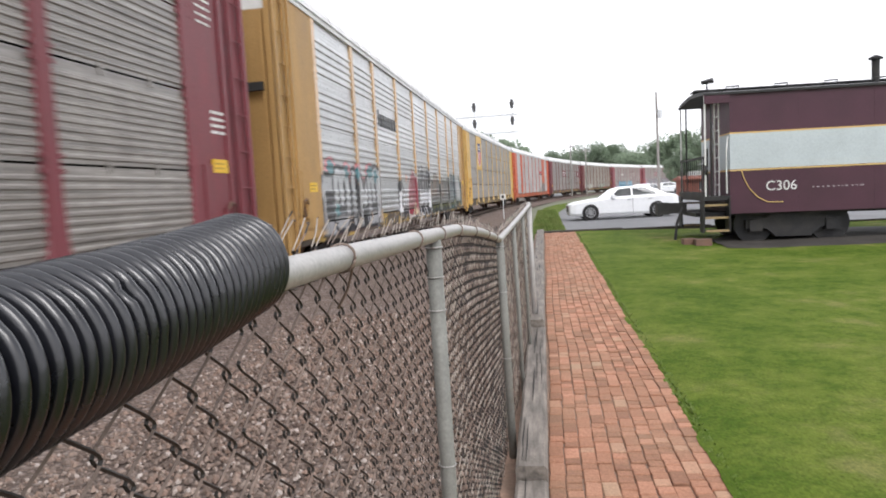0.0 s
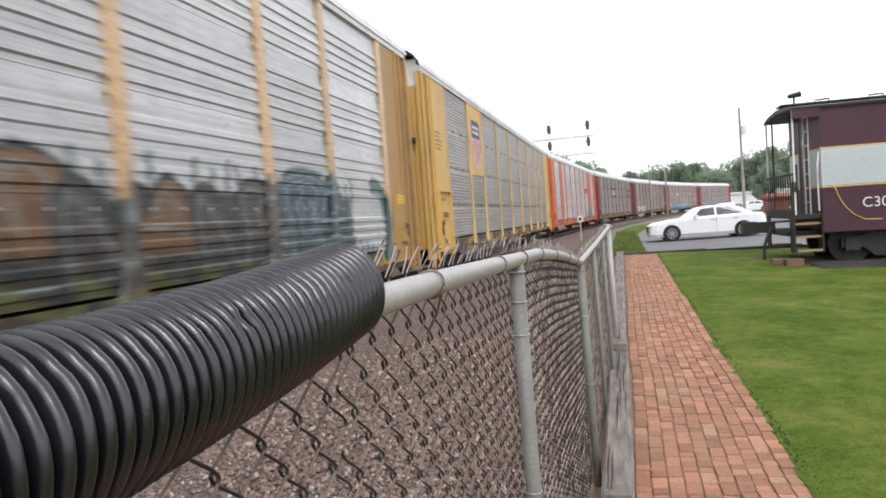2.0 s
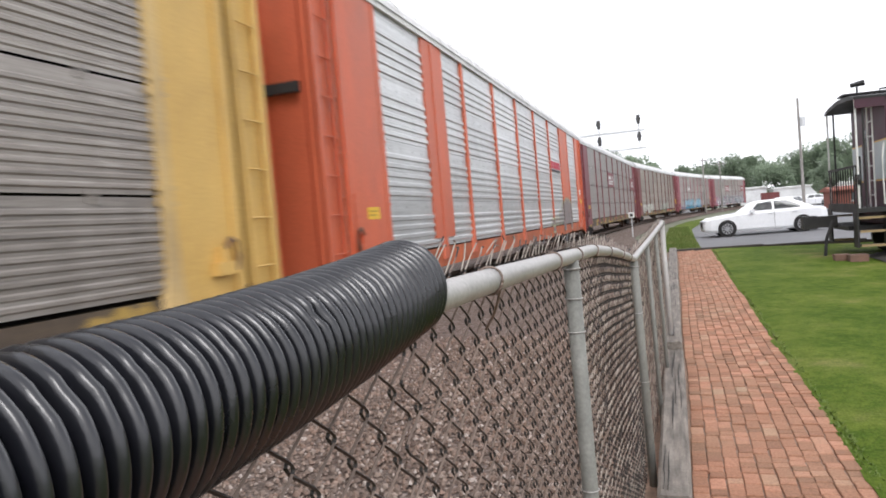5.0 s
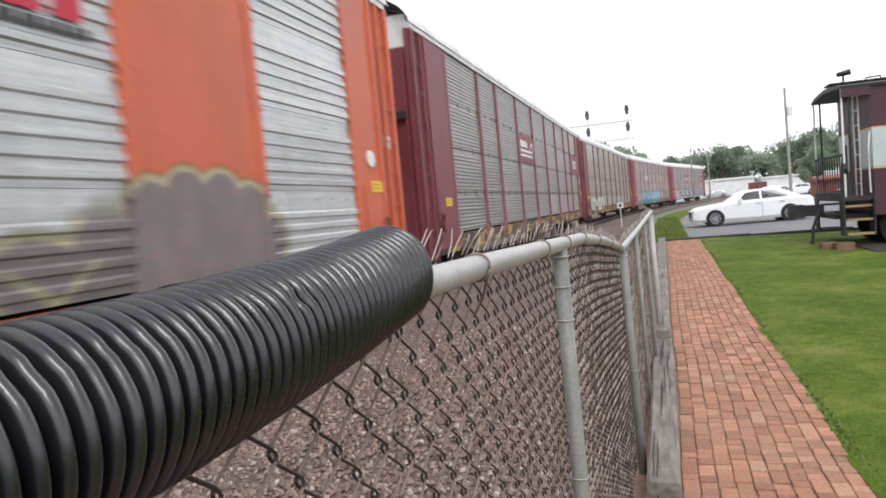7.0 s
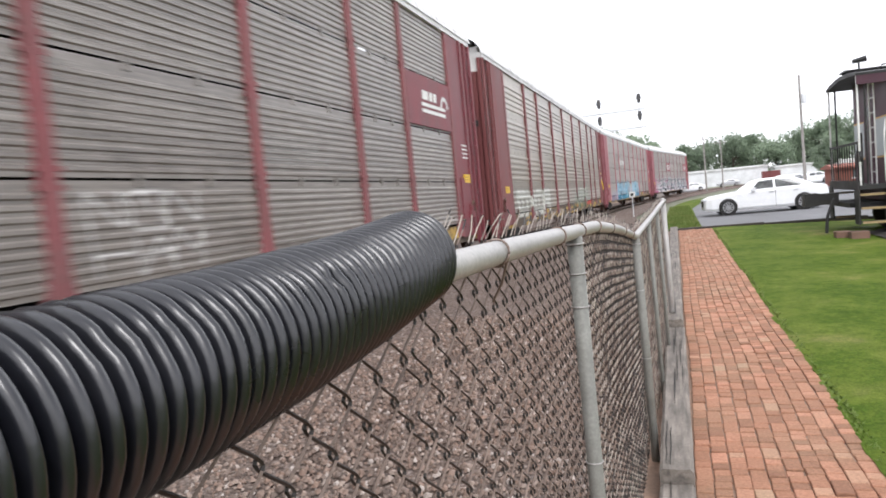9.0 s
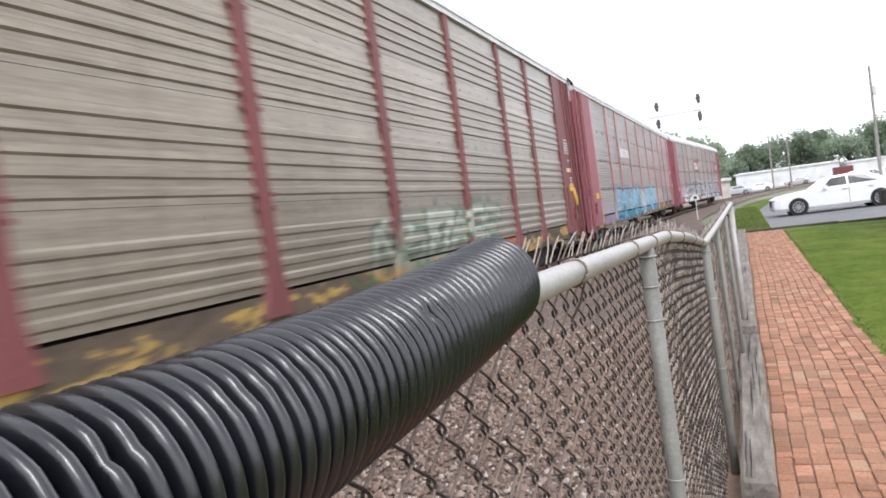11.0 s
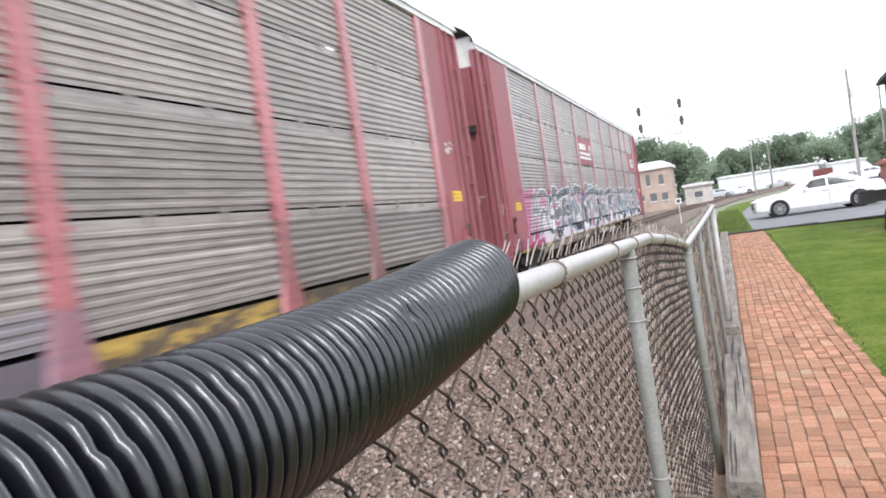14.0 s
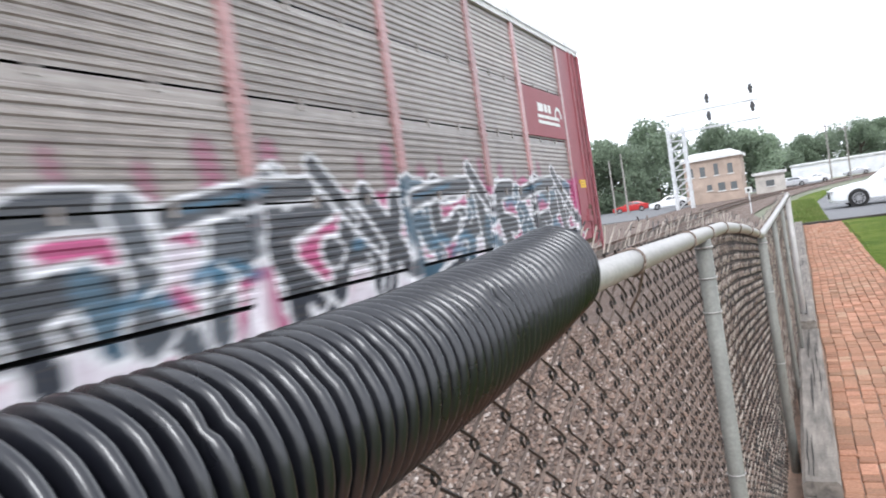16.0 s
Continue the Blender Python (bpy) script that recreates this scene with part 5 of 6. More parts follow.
# ---------- corrugated pipe over the rail ----------
bm = bmesh.new()
prof, y, pitch = [], -1.2, 0.0142
while y < 0.718:
    for dy, r in ((0.0, 0.0432), (0.0013, 0.0432), (0.0026, 0.0478), (0.0036, 0.0542), (0.0050, 0.0572), (0.0070, 0.0583), (0.0094, 0.0578), (0.0114, 0.0556), (0.0128, 0.0505), (0.0134, 0.0455)):
        prof.append((y + dy, r))
    y += pitch
prof += [(y, 0.047), (y + 0.001, 0.0445), (y - 0.02, 0.043)]
n = 56
rings = []
for yy, r in prof:
    c = Vector((-0.330 - 0.0096 * yy, yy, 1.5139 + 0.0957 * yy + 0.0939 * (yy - 0.7) ** 2 if yy > 0.1 else 1.5572 + 0.02 * (0.1 - yy)))
    ring = []
    for k in range(n):
        a = 2 * math.pi * k / n
        rr = r * (1 + 0.012 * noise.noise(Vector((math.cos(a) * 1.2, yy * 9, math.sin(a) * 1.2))))
        # slit of the pipe, with a slightly raised lip
        sa = ((a + math.pi) % (2 * math.pi)) - math.pi - 0.62 - 0.10 * math.sin(yy * 7)
        dent = (0.010 if yy < 0.5 else 0.003) * math.exp(-(sa / 0.10) ** 2) * max(0, noise.noise(Vector((yy * 26, 0, 0))) - 0.05) + 0.004 * max(0, noise.noise(Vector((yy * 14, a * 1.6, 9))) - 0.25)
        skew = 0.003 * math.tanh(sa / 0.05) * max(0, 1 - abs(sa) / 0.7) * noise.noise(Vector((yy * 6, 3, 0)))
        ring.append((c.x + (rr - dent) * math.cos(a), c.y + skew + 0.0012 * math.sin(a * 2 + yy * 20), c.z + (rr - dent) * math.sin(a)))
    rings.append(ring)
skin(bm, rings, True, False)
single("corrugated_pipe", bm, M_BLACK, "black corrugated plastic drain pipe sleeved over the fence rail", "pipe", smooth=True)

# ---------- timbers along the walkway ----------


def timber(x0, x1, y0, y1, z0, z1, label, seed, slope=SLOPE):
    rnd = random.Random(seed)
    bm = bmesh.new()
    ny = max(4, int((y1 - y0) / 0.3))
    rings = []
    for i in range(ny + 1):
        yy = y0 + (y1 - y0) * i / ny
        dz = slope * (yy - y0)
        j = lambda s: 0.008 * noise.noise(Vector((yy * 2.3, s, seed)))
        ch = 0.018
        rings.append([(x0 + j(1), yy, z0 + dz), (x1 + j(2), yy, z0 + dz), (x1 + j(2), yy, z1 + dz - ch + j(3)), (x1 - ch + j(2), yy, z1 + dz + j(4)),
                      ((x0 + x1) / 2, yy, z1 + dz - 0.004 + j(5)), (x0 + ch + j(1), yy, z1 + dz + j(6)), (x0 + j(1), yy, z1 + dz - ch + j(7))])
    skin(bm, rings)
    ob = single("landscape_timber", bm, M_OLDWOOD, label, "timber", "timbers along the walkway")
    # drying cracks
    for k in range(9):
        bm = bmesh.new()
        xx, ya = rnd.uniform(x0 + 0.03, x1 - 0.03), rnd.uniform(y0, y1 - 0.8)
        ln, wd = rnd.uniform(0.3, 1.1), rnd.uniform(0.002, 0.005)
        rings = []
        for q in (0, 0.2, 0.45, 0.7, 1):
            yy = ya + ln * q
            w_ = wd * (1 - abs(2 * q - 1)) + 0.0006
            xc, zc = xx + 0.006 * noise.noise(Vector((yy * 6, k, seed))), z1 + slope * (yy - y0)
            rings.append([(xc - w_, yy, zc - 0.012), (xc + w_, yy, zc - 0.012), (xc + w_, yy, zc + 0.006), (xc - w_, yy, zc + 0.006)])
        skin(bm, rings)
        part("crack", bm, M_DARK, ob)
    return ob


timber(-0.215, -0.045, 0.6, 3.54, -0.06, 0.10, "weathered grey square timber lying low beside the bricks", 1)
timber(-0.215, -0.045, 3.56, 7.08, -0.10, 0.205, "weathered grey cracked timber beside the bricks", 2)
timber(-0.235, -0.055, 7.05, 12.4, -0.02, 0.325, "weathered grey raised timber beside the bricks", 3)
timber(-0.25, -0.06, 12.45, 17.8, 0.0, 0.34, "weathered grey raised timber beside the bricks", 4)
timber(-0.26, -0.06, 17.85, 21.3, 0.0, 0.36, "weathered grey raised timber beside the bricks", 5)

# ---------- brick walkway ----------
walkway = thing("brick_walkway", "red clay brick walkway with sandy joints", "walkway", kind="structure")


def brick_mat():
    m, nt, b, co = base("clay_brick", 0.85, 0, 0.25)
    oi = nt.nodes.new("ShaderNodeObjectInfo")
    ge = nt.nodes.new("ShaderNodeNewGeometry")
    rnd = math_node(nt, "FRACT", math_node(nt, "ADD", oi.outputs["Random"], math_node(nt, "MULTIPLY", ge.outputs["Random Per Island"], 3.7)))
    col = ramp(nt, rnd, [(0.0, (0.25, 0.13, 0.082)), (0.35, (0.32, 0.162, 0.10)), (0.7, (0.37, 0.185, 0.115)), (0.92, (0.45, 0.225, 0.145)), (1.0, (0.40, 0.26, 0.17))])
    tc = nt.nodes.new("ShaderNodeNewGeometry")
    pos = tc.outputs["Position"]
    big = noise_tex(nt, pos, 1.3, 4, 0.6)
    fine = noise_tex(nt, pos, 70, 4, 0.65)
    col = mixed(nt, math_node(nt, "MULTIPLY", ramp(nt, big, [(0.45, (0, 0, 0)), (0.7, (1, 1, 1))]), 0.35), col, (0.26, 0.20, 0.13))
    col = mixed(nt, 0.4, col, ramp(nt, fine, [(0.3, (0.2,) * 3), (0.7, (0.8,) * 3)]), "OVERLAY")
    nt.links.new(col, b.inputs["Base Color"])
    bump(nt, b, fine, 0.4, 0.004)
    return m


M_BRICK = brick_mat()


def brick_mesh(length, width):
    bm = bmesh.new()
    l, w, c = length / 2 - 0.0036, width / 2 - 0.0030, 0.0048
    skin(bm, [[(-w, -l, -0.05), (w, -l, -0.05), (w, l, -0.05), (-w, l, -0.05)], [(-w, -l, -c), (w, -l, -c), (w, l, -c), (-w, l, -c)],
              [(-w + c, -l + c, 0), (w - c, -l + c, 0), (w - c, l - c, 0), (-w + c, l - c, 0)]])
    return bm


rnd = random.Random(8)
COL_W = 0.0925
brick_long, brick_half = mesh_of("brick", brick_mesh(0.165, COL_W), M_BRICK), mesh_of("brick", brick_mesh(0.086, COL_W), M_BRICK)
rest_v, rest_f = [], []
for c in range(10):
    x = -0.035 + (c + 0.5) * COL_W
    y = -1.6 + rnd.random() * 0.2
    while y < 21.5:
        half = rnd.random() < 0.70
        ln = 0.086 if half else 0.165
        yc = y + ln / 2
        z = gz(yc) + rnd.uniform(-0.004, 0.004) - (0.006 if rnd.random() < 0.08 else 0) + 0.008 * noise.noise(Vector((x, yc * 0.7, 3)))
        wav = 0.010 * math.sin(yc * 1.1 + 1) + 0.008 * noise.noise(Vector((0, yc, 7)))
        m = pose(x + wav + rnd.uniform(-0.004, 0.004), yc, z, math.degrees(SLOPE) + rnd.uniform(-1.8, 1.8), rnd.uniform(-1.8, 1.8), rnd.uniform(-2.4, 2.4))
        if 3.3 < yc < 6.4:
            ob = new("brick", brick_half if half else brick_long)
            ob.parent, ob.matrix_basis = walkway, m
        else:
            me = brick_half if half else brick_long
            k = len(rest_v)
            rest_v.extend([tuple(m @ v_.co) for v_ in me.vertices])
            rest_f.extend([tuple(k + i for i in p.vertices) for p in me.polygons])
        y += ln
me = bpy.data.meshes.new("bricks_beyond")
me.from_pydata(rest_v, [], rest_f)
me.materials.append(M_BRICK)
ob = new("bricks_beyond", me)
ob.parent = walkway
tagged(ob, "red clay bricks of the further walkway", kind="stuff")

# timber edging at the end of the lawn
bm = bmesh.new()
for x0, x1 in ((-0.3, 2.3), (2.32, 4.9), (4.92, 7.5), (7.52, 10.1), (10.12, 14)):
    v_ = box(bm, x0, x1, 21.75, 21.95, 0.0, 0.31 - 0.014 * max(0, x0 - 0.5))
bevel(bm, 0.015)
struct("lawn_edging", bm, paint("dark_edging", (0.06, 0.05, 0.045), 0.9, 0, 4, 0.3), "dark timber edging between lawn and asphalt", "edging")


# ---------- grass blades ----------
def blades(name, n, xr, yr, hgt, label, seed, base_z, tone=1.0):
    r = np.random.RandomState(seed)
    x = xr[0] + (xr[1] - xr[0]) * r.rand(n)
    y = yr[0] + (yr[1] - yr[0]) * r.rand(n) ** 1.5
    a = r.rand(n) * 6.283
    h = hgt * (0.5 + r.rand(n))
    w = 0.004 + 0.004 * r.rand(n) + 0.0006 * y
    z = base_z(x, y)
    lx, ly = (r.rand(n) - 0.5) * 0.06, (r.rand(n) - 0.5) * 0.06
    v = np.empty((n * 3, 3))
    v[0::3] = np.stack([x - w * np.cos(a), y - w * np.sin(a), z], 1)
    v[1::3] = np.stack([x + w * np.cos(a), y + w * np.sin(a), z], 1)
    v[2::3] = np.stack([x + lx, y + ly, z + h], 1)
    me = bpy.data.meshes.new(name)
    me.from_pydata(v.tolist(), [], np.arange(n * 3).reshape(-1, 3).tolist())
    m, nt, b, co = base(name + "_leaf", 0.7, 0, 0.25)
    g = nt.nodes.new("ShaderNodeNewGeometry")
    big = noise_tex(nt, co, 0.7, 4)
    col = mixed(nt, 0.5, ramp(nt, g.outputs["Random Per Island"], [(f_, tuple(q * tone for q in c_)) for f_, c_ in ((0, (0.11, 0.16, 0.035)), (0.6, (0.14, 0.19, 0.048)), (0.92, (0.17, 0.215, 0.06)), (1, (0.27, 0.25, 0.12)))]),
                ramp(nt, big, [(f_, tuple(q * tone for q in c_)) for f_, c_ in ((0.36, (0.09, 0.15, 0.03)), (0.52, (0.14, 0.185, 0.048)), (0.66, (0.26, 0.25, 0.10)))]))
    nt.links.new(col, b.inputs["Base Color"])
    me.materials.append(m)
    return tagged(new(name, me), label, "grass", kind="stuff")


blades("edge_tufts", 1500, (0.895, 0.955), (3.0, 21), 0.018, "ragged grass growing over the brick edge", 5, lambda x, y: SLOPE * y - 0.005 + 0 * x)
blades("verge_blades", 7000, (-0.5, 0.72), (23, 50), 0.10, "longer grass on the verge by the track", 6, lambda x, y: 0.03 + 0 * y)


# ---------- loose ballast stones ----------
def stones(n, seed):
    r = np.random.RandomState(seed)
    ico = [(0, 0, 1), (0.89, 0, 0.1), (0.2, 0.85, 0.15), (-0.75, 0.5, 0.0), (-0.7, -0.55, 0.2), (0.3, -0.85, 0.0), (0, 0, -0.6)]
    fac = [(0, 1, 2), (0, 2, 3), (0, 3, 4), (0, 4, 5), (0, 5, 1), (6, 2, 1), (6, 3, 2), (6, 4, 3), (6, 5, 4), (6, 1, 5)]
    ico = np.array(ico)
    vs, fs = [], []
    for i in range(n):
        y = 0.2 + 9.5 * r.rand() ** 1.3
        x = -4.0 + 3.62 * r.rand() ** 0.8
        s = 0.010 + 0.021 * r.rand() ** 2
        a, b_ = r.rand() * 6.28, r.rand() * 0.8
        q = ico * (s * (0.7 + 0.6 * r.rand(3))) * (0.8 + 0.4 * r.rand(7, 1))
        q = q @ np.array([[math.cos(a), math.sin(a), 0], [-math.sin(a), math.cos(a), 0], [0, 0, 1]])
        q = q @ np.array([[1, 0, 0], [0, math.cos(b_), math.sin(b_)], [0, -math.sin(b_), math.cos(b_)]])
        vs.extend((q + [x, y, -0.03 + s * 0.2]).tolist())
        fs.extend([tuple(7 * i + k for k in f_) for f_ in fac])
    me = bpy.data.meshes.new("ballast_stones")
    me.from_pydata(vs, [], fs)
    me.materials.append(M_STONE)
    return tagged(new("ballast_stones", me), "loose grey and rusty crushed ballast stones", "gravel", kind="stuff")


stones(26000, 2)


# ---------- cars ----------
def ring_box(y, zb, zt, hw, top_in=0.1):
    """A cross section of a car body at y along its length."""
    m = (zb + zt) / 2
    return [(-hw * 0.92, y, zb), (hw * 0.92, y, zb), (hw, y, zb + 0.12), (hw, y, m), (hw * 0.985, y, zt - 0.08), (hw * (1 - top_in), y, zt), (-hw * (1 - top_in), y, zt), (-hw * 0.985, y, zt - 0.08), (-hw, y, m), (-hw, y, zb + 0.12)]


def sedan(label, coat, at, group=""):
    """Four-door car, 5 m long, nose towards -y in its own space."""
    car = thing("sedan", label, "car", group)
    bm = bmesh.new()
    st = ((0.0, 0.32, 0.62, 0.70), (0.06, 0.24, 0.74, 0.82), (0.3, 0.20, 0.84, 0.90), (0.9, 0.18, 0.92, 0.94), (1.45, 0.18, 0.98, 0.945), (2.0, 0.18, 1.0, 0.95), (3.2, 0.18, 1.02, 0.95), (4.2, 0.18, 1.05, 0.94), (4.75, 0.24, 1.04, 0.90), (4.97, 0.34, 0.96, 0.84), (5.02, 0.42, 0.80, 0.78))
    skin(bm, [ring_box(y, a, b_, w) for y, a, b_, w in st])
    body = part("body", bm, coat, car, smooth=False)
    bm = bmesh.new()
    roof = ((1.55, 0.98, 0.99, 0.84), (2.15, 0.98, 1.40, 0.70), (2.5, 0.98, 1.47, 0.66), (3.2, 0.98, 1.485, 0.65), (3.7, 0.98, 1.44, 0.66), (4.5, 1.0, 1.06, 0.78))
    skin(bm, [[(-0.86, y, zb), (0.86, y, zb), (hw, y, zt), (-hw, y, zt)] for y, zb, zt, hw in roof])
    part("cabin", bm, coat, car)
    # windows sit just proud of the cabin's sides
    for sx in (-1, 1):
        for pts in (((1.98, 1.04), (2.28, 1.36), (2.86, 1.41), (2.86, 1.05)), ((2.94, 1.05), (2.94, 1.41), (3.45, 1.40), (3.98, 1.16), (3.98, 1.07))):
            bm = bmesh.new()

            def sx_at(y, z):
                hw = float(np.interp(y, [r_[0] for r_ in roof], [r_[3] for r_ in roof]))
                zt = float(np.interp(y, [r_[0] for r_ in roof], [r_[2] for r_ in roof]))
                return 0.86 + (hw - 0.86) * (z - 0.98) / max(0.05, zt - 0.98)
            f1 = [bm.verts.new((sx * (sx_at(y, z) + 0.012), y, z)) for y, z in pts]
            bm.faces.new(f1)
            bmesh.ops.solidify(bm, geom=bm.faces[:], thickness=0.01)
            part("side_window", bm, M_GLASS, car, "side glass with the sky's reflection in its grey colour")
        bm = bmesh.new()
        box(bm, sx * 0.90, sx * 1.08, 1.95, 2.12, 1.0, 1.12)
        bevel(bm, 0.03)
        part("door_mirror", bm, coat, car)
        for y in (2.90,):
            bm = bmesh.new()
            box(bm, sx * 0.946, sx * 0.952, y, y + 0.012, 0.3, 1.0)
            part("door_gap", bm, M_DARK, car)
        for y in (2.66, 3.62):
            bm = bmesh.new()
            box(bm, sx * 0.945, sx * 0.97, y, y + 0.18, 0.86, 0.89)
            part("door_handle", bm, M_CHROME, car)
        bm = bmesh.new()
        box(bm, sx * 0.55, sx * 0.80, 0.01, 0.16, 0.60, 0.74)
        part("headlight", bm, M_CHROME, car, "clear headlight")
        for y in (0.97, 4.02):
            bm = bmesh.new()
            tube(bm, (sx * 0.80, y, 0.35), (sx * 0.958, y, 0.35), 0.385, 24)
            part("wheel_arch", bm, M_DARK, car)
            bm = bmesh.new()
            prof = ((0.72, 0.24), (0.72, 0.32), (0.76, 0.345), (0.92, 0.345), (0.965, 0.32), (0.968, 0.235), (0.93, 0.23))
            skin(bm, [[(sx * x, y + r_ * math.cos(a), 0.345 + r_ * math.sin(a)) for a in [k * math.pi / 14 for k in range(28)]] for x, r_ in prof])
            tyre = part("wheel", bm, M_TYRE, car, "black tyre with silver rim", True)
            bm = bmesh.new()
            for k in range(10):
                a = k * 2 * math.pi / 10
                c_, s_ = math.cos(a), math.sin(a)
                skin(bm, [[(sx * x, y + rr * c_ - d * s_, 0.345 + rr * s_ + d * c_) for x, d in ((0.955, -0.022), (0.975, -0.018), (0.975, 0.018), (0.955, 0.022))] for rr in (0.03, 0.228)])
            tube(bm, (sx * 0.94, y, 0.345), (sx * 0.98, y, 0.345), 0.06, 14)
            skin(bm, [[(sx * x, y + r_ * math.cos(a), 0.345 + r_ * math.sin(a)) for a in [k * math.pi / 14 for k in range(28)]] for x, r_ in ((0.945, 0.205), (0.976, 0.21), (0.976, 0.236), (0.945, 0.238))])
            part("rim", bm, M_CHROME, tyre, "silver spoked rim")
    bm = bmesh.new()
    box(bm, -0.38, 0.38, -0.012, 0.05, 0.42, 0.68)
    part("grille", bm, M_DARK, car)
    car.matrix_world = at
    return car


# the grey of the glass stands in for reflected sky
M_GLASS = plain("sky_grey_glass", (0.13, 0.14, 0.145), 0.12)
M_CHROME = plain("alloy", (0.55, 0.55, 0.56), 0.3, 0.8)
M_TYRE = plain("tyre_rubber", (0.02, 0.02, 0.02), 0.8)
CAR_WHITE = paint("white_car_paint", (0.80, 0.81, 0.82), 0.25, 0, 1.0, 0.03, grime_amt=0.05, fine=10, bump_s=0.0, spec=0.5)
CAR_RED = paint("red_car_paint", (0.45, 0.03, 0.03), 0.3, 0, 1.0, 0.05, grime_amt=0.05, bump_s=0.0)
CAR_SILVER = paint("silver_car_paint", (0.50, 0.51, 0.53), 0.3, 0.3, 1.0, 0.05, grime_amt=0.05, bump_s=0.0)
white = sedan("white four-door sedan standing on the asphalt lot", CAR_WHITE, pose(1.08, 33.9, 0.035, 0, 0, -86.6))
for car_coat, x, y, rz, lab in ((CAR_WHITE, 7.05, 58.8, -30, "white sedan parked further back on the lot"), (CAR_WHITE, -17.2, 92, -75, "white sedan parked across the track"), (CAR_WHITE, -14.0, 97, -70, "white sedan parked across the track"),
                                (CAR_RED, -24.0, 101, -78, "red sedan parked across the track"), (CAR_SILVER, -3.4, 124, -88, "silver sedan parked by the white sheds"), (CAR_WHITE, 0.2, 136, -85, "white sedan parked by the white sheds"), (CAR_WHITE, -4.4, 128, -60, "white sedan parked by the white sheds"),
                                (CAR_SILVER, 9.0, 172, -85, "silver sedan parked by the white sheds"), (CAR_WHITE, 14.0, 100, -80, "white sedan parked by the white sheds")):
    src = white if car_coat is CAR_WHITE else None
    m = pose(x, y, 0.035 if y < 90 else -0.02, 0, 0, rz)
    if src:
        c_ = copy_thing(src, m)
        tagged(c_, lab)
    else:
        sedan(lab, car_coat, m)


# ---------- caboose ----------
def caboose(at):
    """Side towards -y; x along, the platform end at x = 0."""
    c = thing("caboose", "retired maroon caboose with a pale grey band, on a short track", "caboose")
    mar = paint("caboose_maroon", (0.066, 0.024, 0.038), 0.5, 0, 1.0, 0.18, grime=(0.06, 0.028, 0.035), grime_amt=0.3)
    band = paint("pale_grey_band", (0.48, 0.53, 0.55), 0.5, 0, 1.0, 0.08, grime_amt=0.15)
    gold = plain("gold_stripe", (0.66, 0.44, 0.16), 0.5)
    blk = paint("caboose_black", (0.02, 0.02, 0.021), 0.6, 0, 2, 0.3)
    x0, x1, d = 0.82, 9.4, 2.9
    bm = bmesh.new()
    box(bm, x0, x1, 0, d, 0.72, 3.50)
    part("wall", bm, mar, c)
    bm = bmesh.new()
    box(bm, x0 - 0.004, x1 + 0.004, -0.006, d + 0.006, 1.74, 2.55)
    part("band", bm, band, c, "pale blue-grey band round the sides")
    for z in (1.70, 2.55):
        bm = bmesh.new()
        box(bm, x0 - 0.005, x1 + 0.005, -0.009, d + 0.009, z, z + 0.034)
        part("stripe", bm, gold, c, "thin gold stripe")
    bm = bmesh.new()
    pts = [(x0 + 0.25, -0.012, 1.70), (x0 + 0.30, -0.012, 1.52), (x0 + 0.42, -0.012, 1.28), (x0 + 0.60, -0.012, 1.08), (x0 + 0.82, -0.012, 0.96), (x0 + 1.15, -0.012, 0.95)]
    sweep(bm, pts, 0.011, 6)
    part("curved_stripe", bm, gold, c, "curving gold stripe")
    words("C306", 0.31, M_WHITE, c, pose(x0 + 1.11, -0.012, 1.32, 90, 0, 0), "number", "white painted number")
    bm = bmesh.new()
    rnd_ = random.Random(3)
    xx = x0 + 1.78
    while xx < x0 + 2.80:
        w = rnd_.uniform(0.04, 0.12)
        box(bm, xx, xx + w * 0.6, -0.012, -0.006, 1.252, 1.278)
        xx += w + 0.03
    part("lettering", bm, plain("faded_lettering", (0.36, 0.32, 0.33), 0.6), c)
    # seams of the side sheets
    for x in (2.3, 3.9, 5.5, 7.1):
        bm = bmesh.new()
        box(bm, x, x + 0.02, -0.004, 0.0, 0.74, 3.48)
        part("seam", bm, mar, c)
    # roof with its overhang
    bm = bmesh.new()
    prof = [(-0.06, 3.45), (-0.06, 3.50), (0.35, 3.57), (0.95, 3.61), (d / 2, 3.63), (d - 0.95, 3.61), (d - 0.35, 3.57), (d + 0.06, 3.50), (d + 0.06, 3.45), (d - 0.4, 3.49), (d / 2, 3.54), (0.4, 3.49)]
    skin(bm, [[(x, y, z) for y, z in prof] for x in (0.24, x1 + 0.9)])
    part("roof", bm, blk, c, "black arched roof with overhang")
    bm = bmesh.new()
    box(bm, 0.26, x0, -0.05, -0.01, 3.26, 3.46)
    part("valance", bm, mar, c)
    bm = bmesh.new()
    box(bm, 0.3, x1, d / 2 - 0.3, d / 2 + 0.3, 3.70, 3.73)
    for k in range(9):
        box(bm, 0.9 + k * 1.0, 0.96 + k * 1.0, d / 2 - 0.25, d / 2 + 0.25, 3.60, 3.70)
    part("roof_walk", bm, blk, c)
    for k in range(8):
        bm = bmesh.new()
        x = 0.75 + k * 1.05
        sweep(bm, [(x, 0.05, 3.54), (x, 0.0, 3.62), (x + 0.28, 0.0, 3.63), (x + 0.28, 0.05, 3.55)], 0.018, 6)
        part("grab_iron", bm, blk, c)
    bm = bmesh.new()
    tube(bm, (0.42, 0.4, 3.60), (0.42, 0.4, 3.78), 0.02, 8)
    tube(bm, (0.30, 0.4, 3.80), (0.56, 0.4, 3.84), 0.045, 8, 0.065)
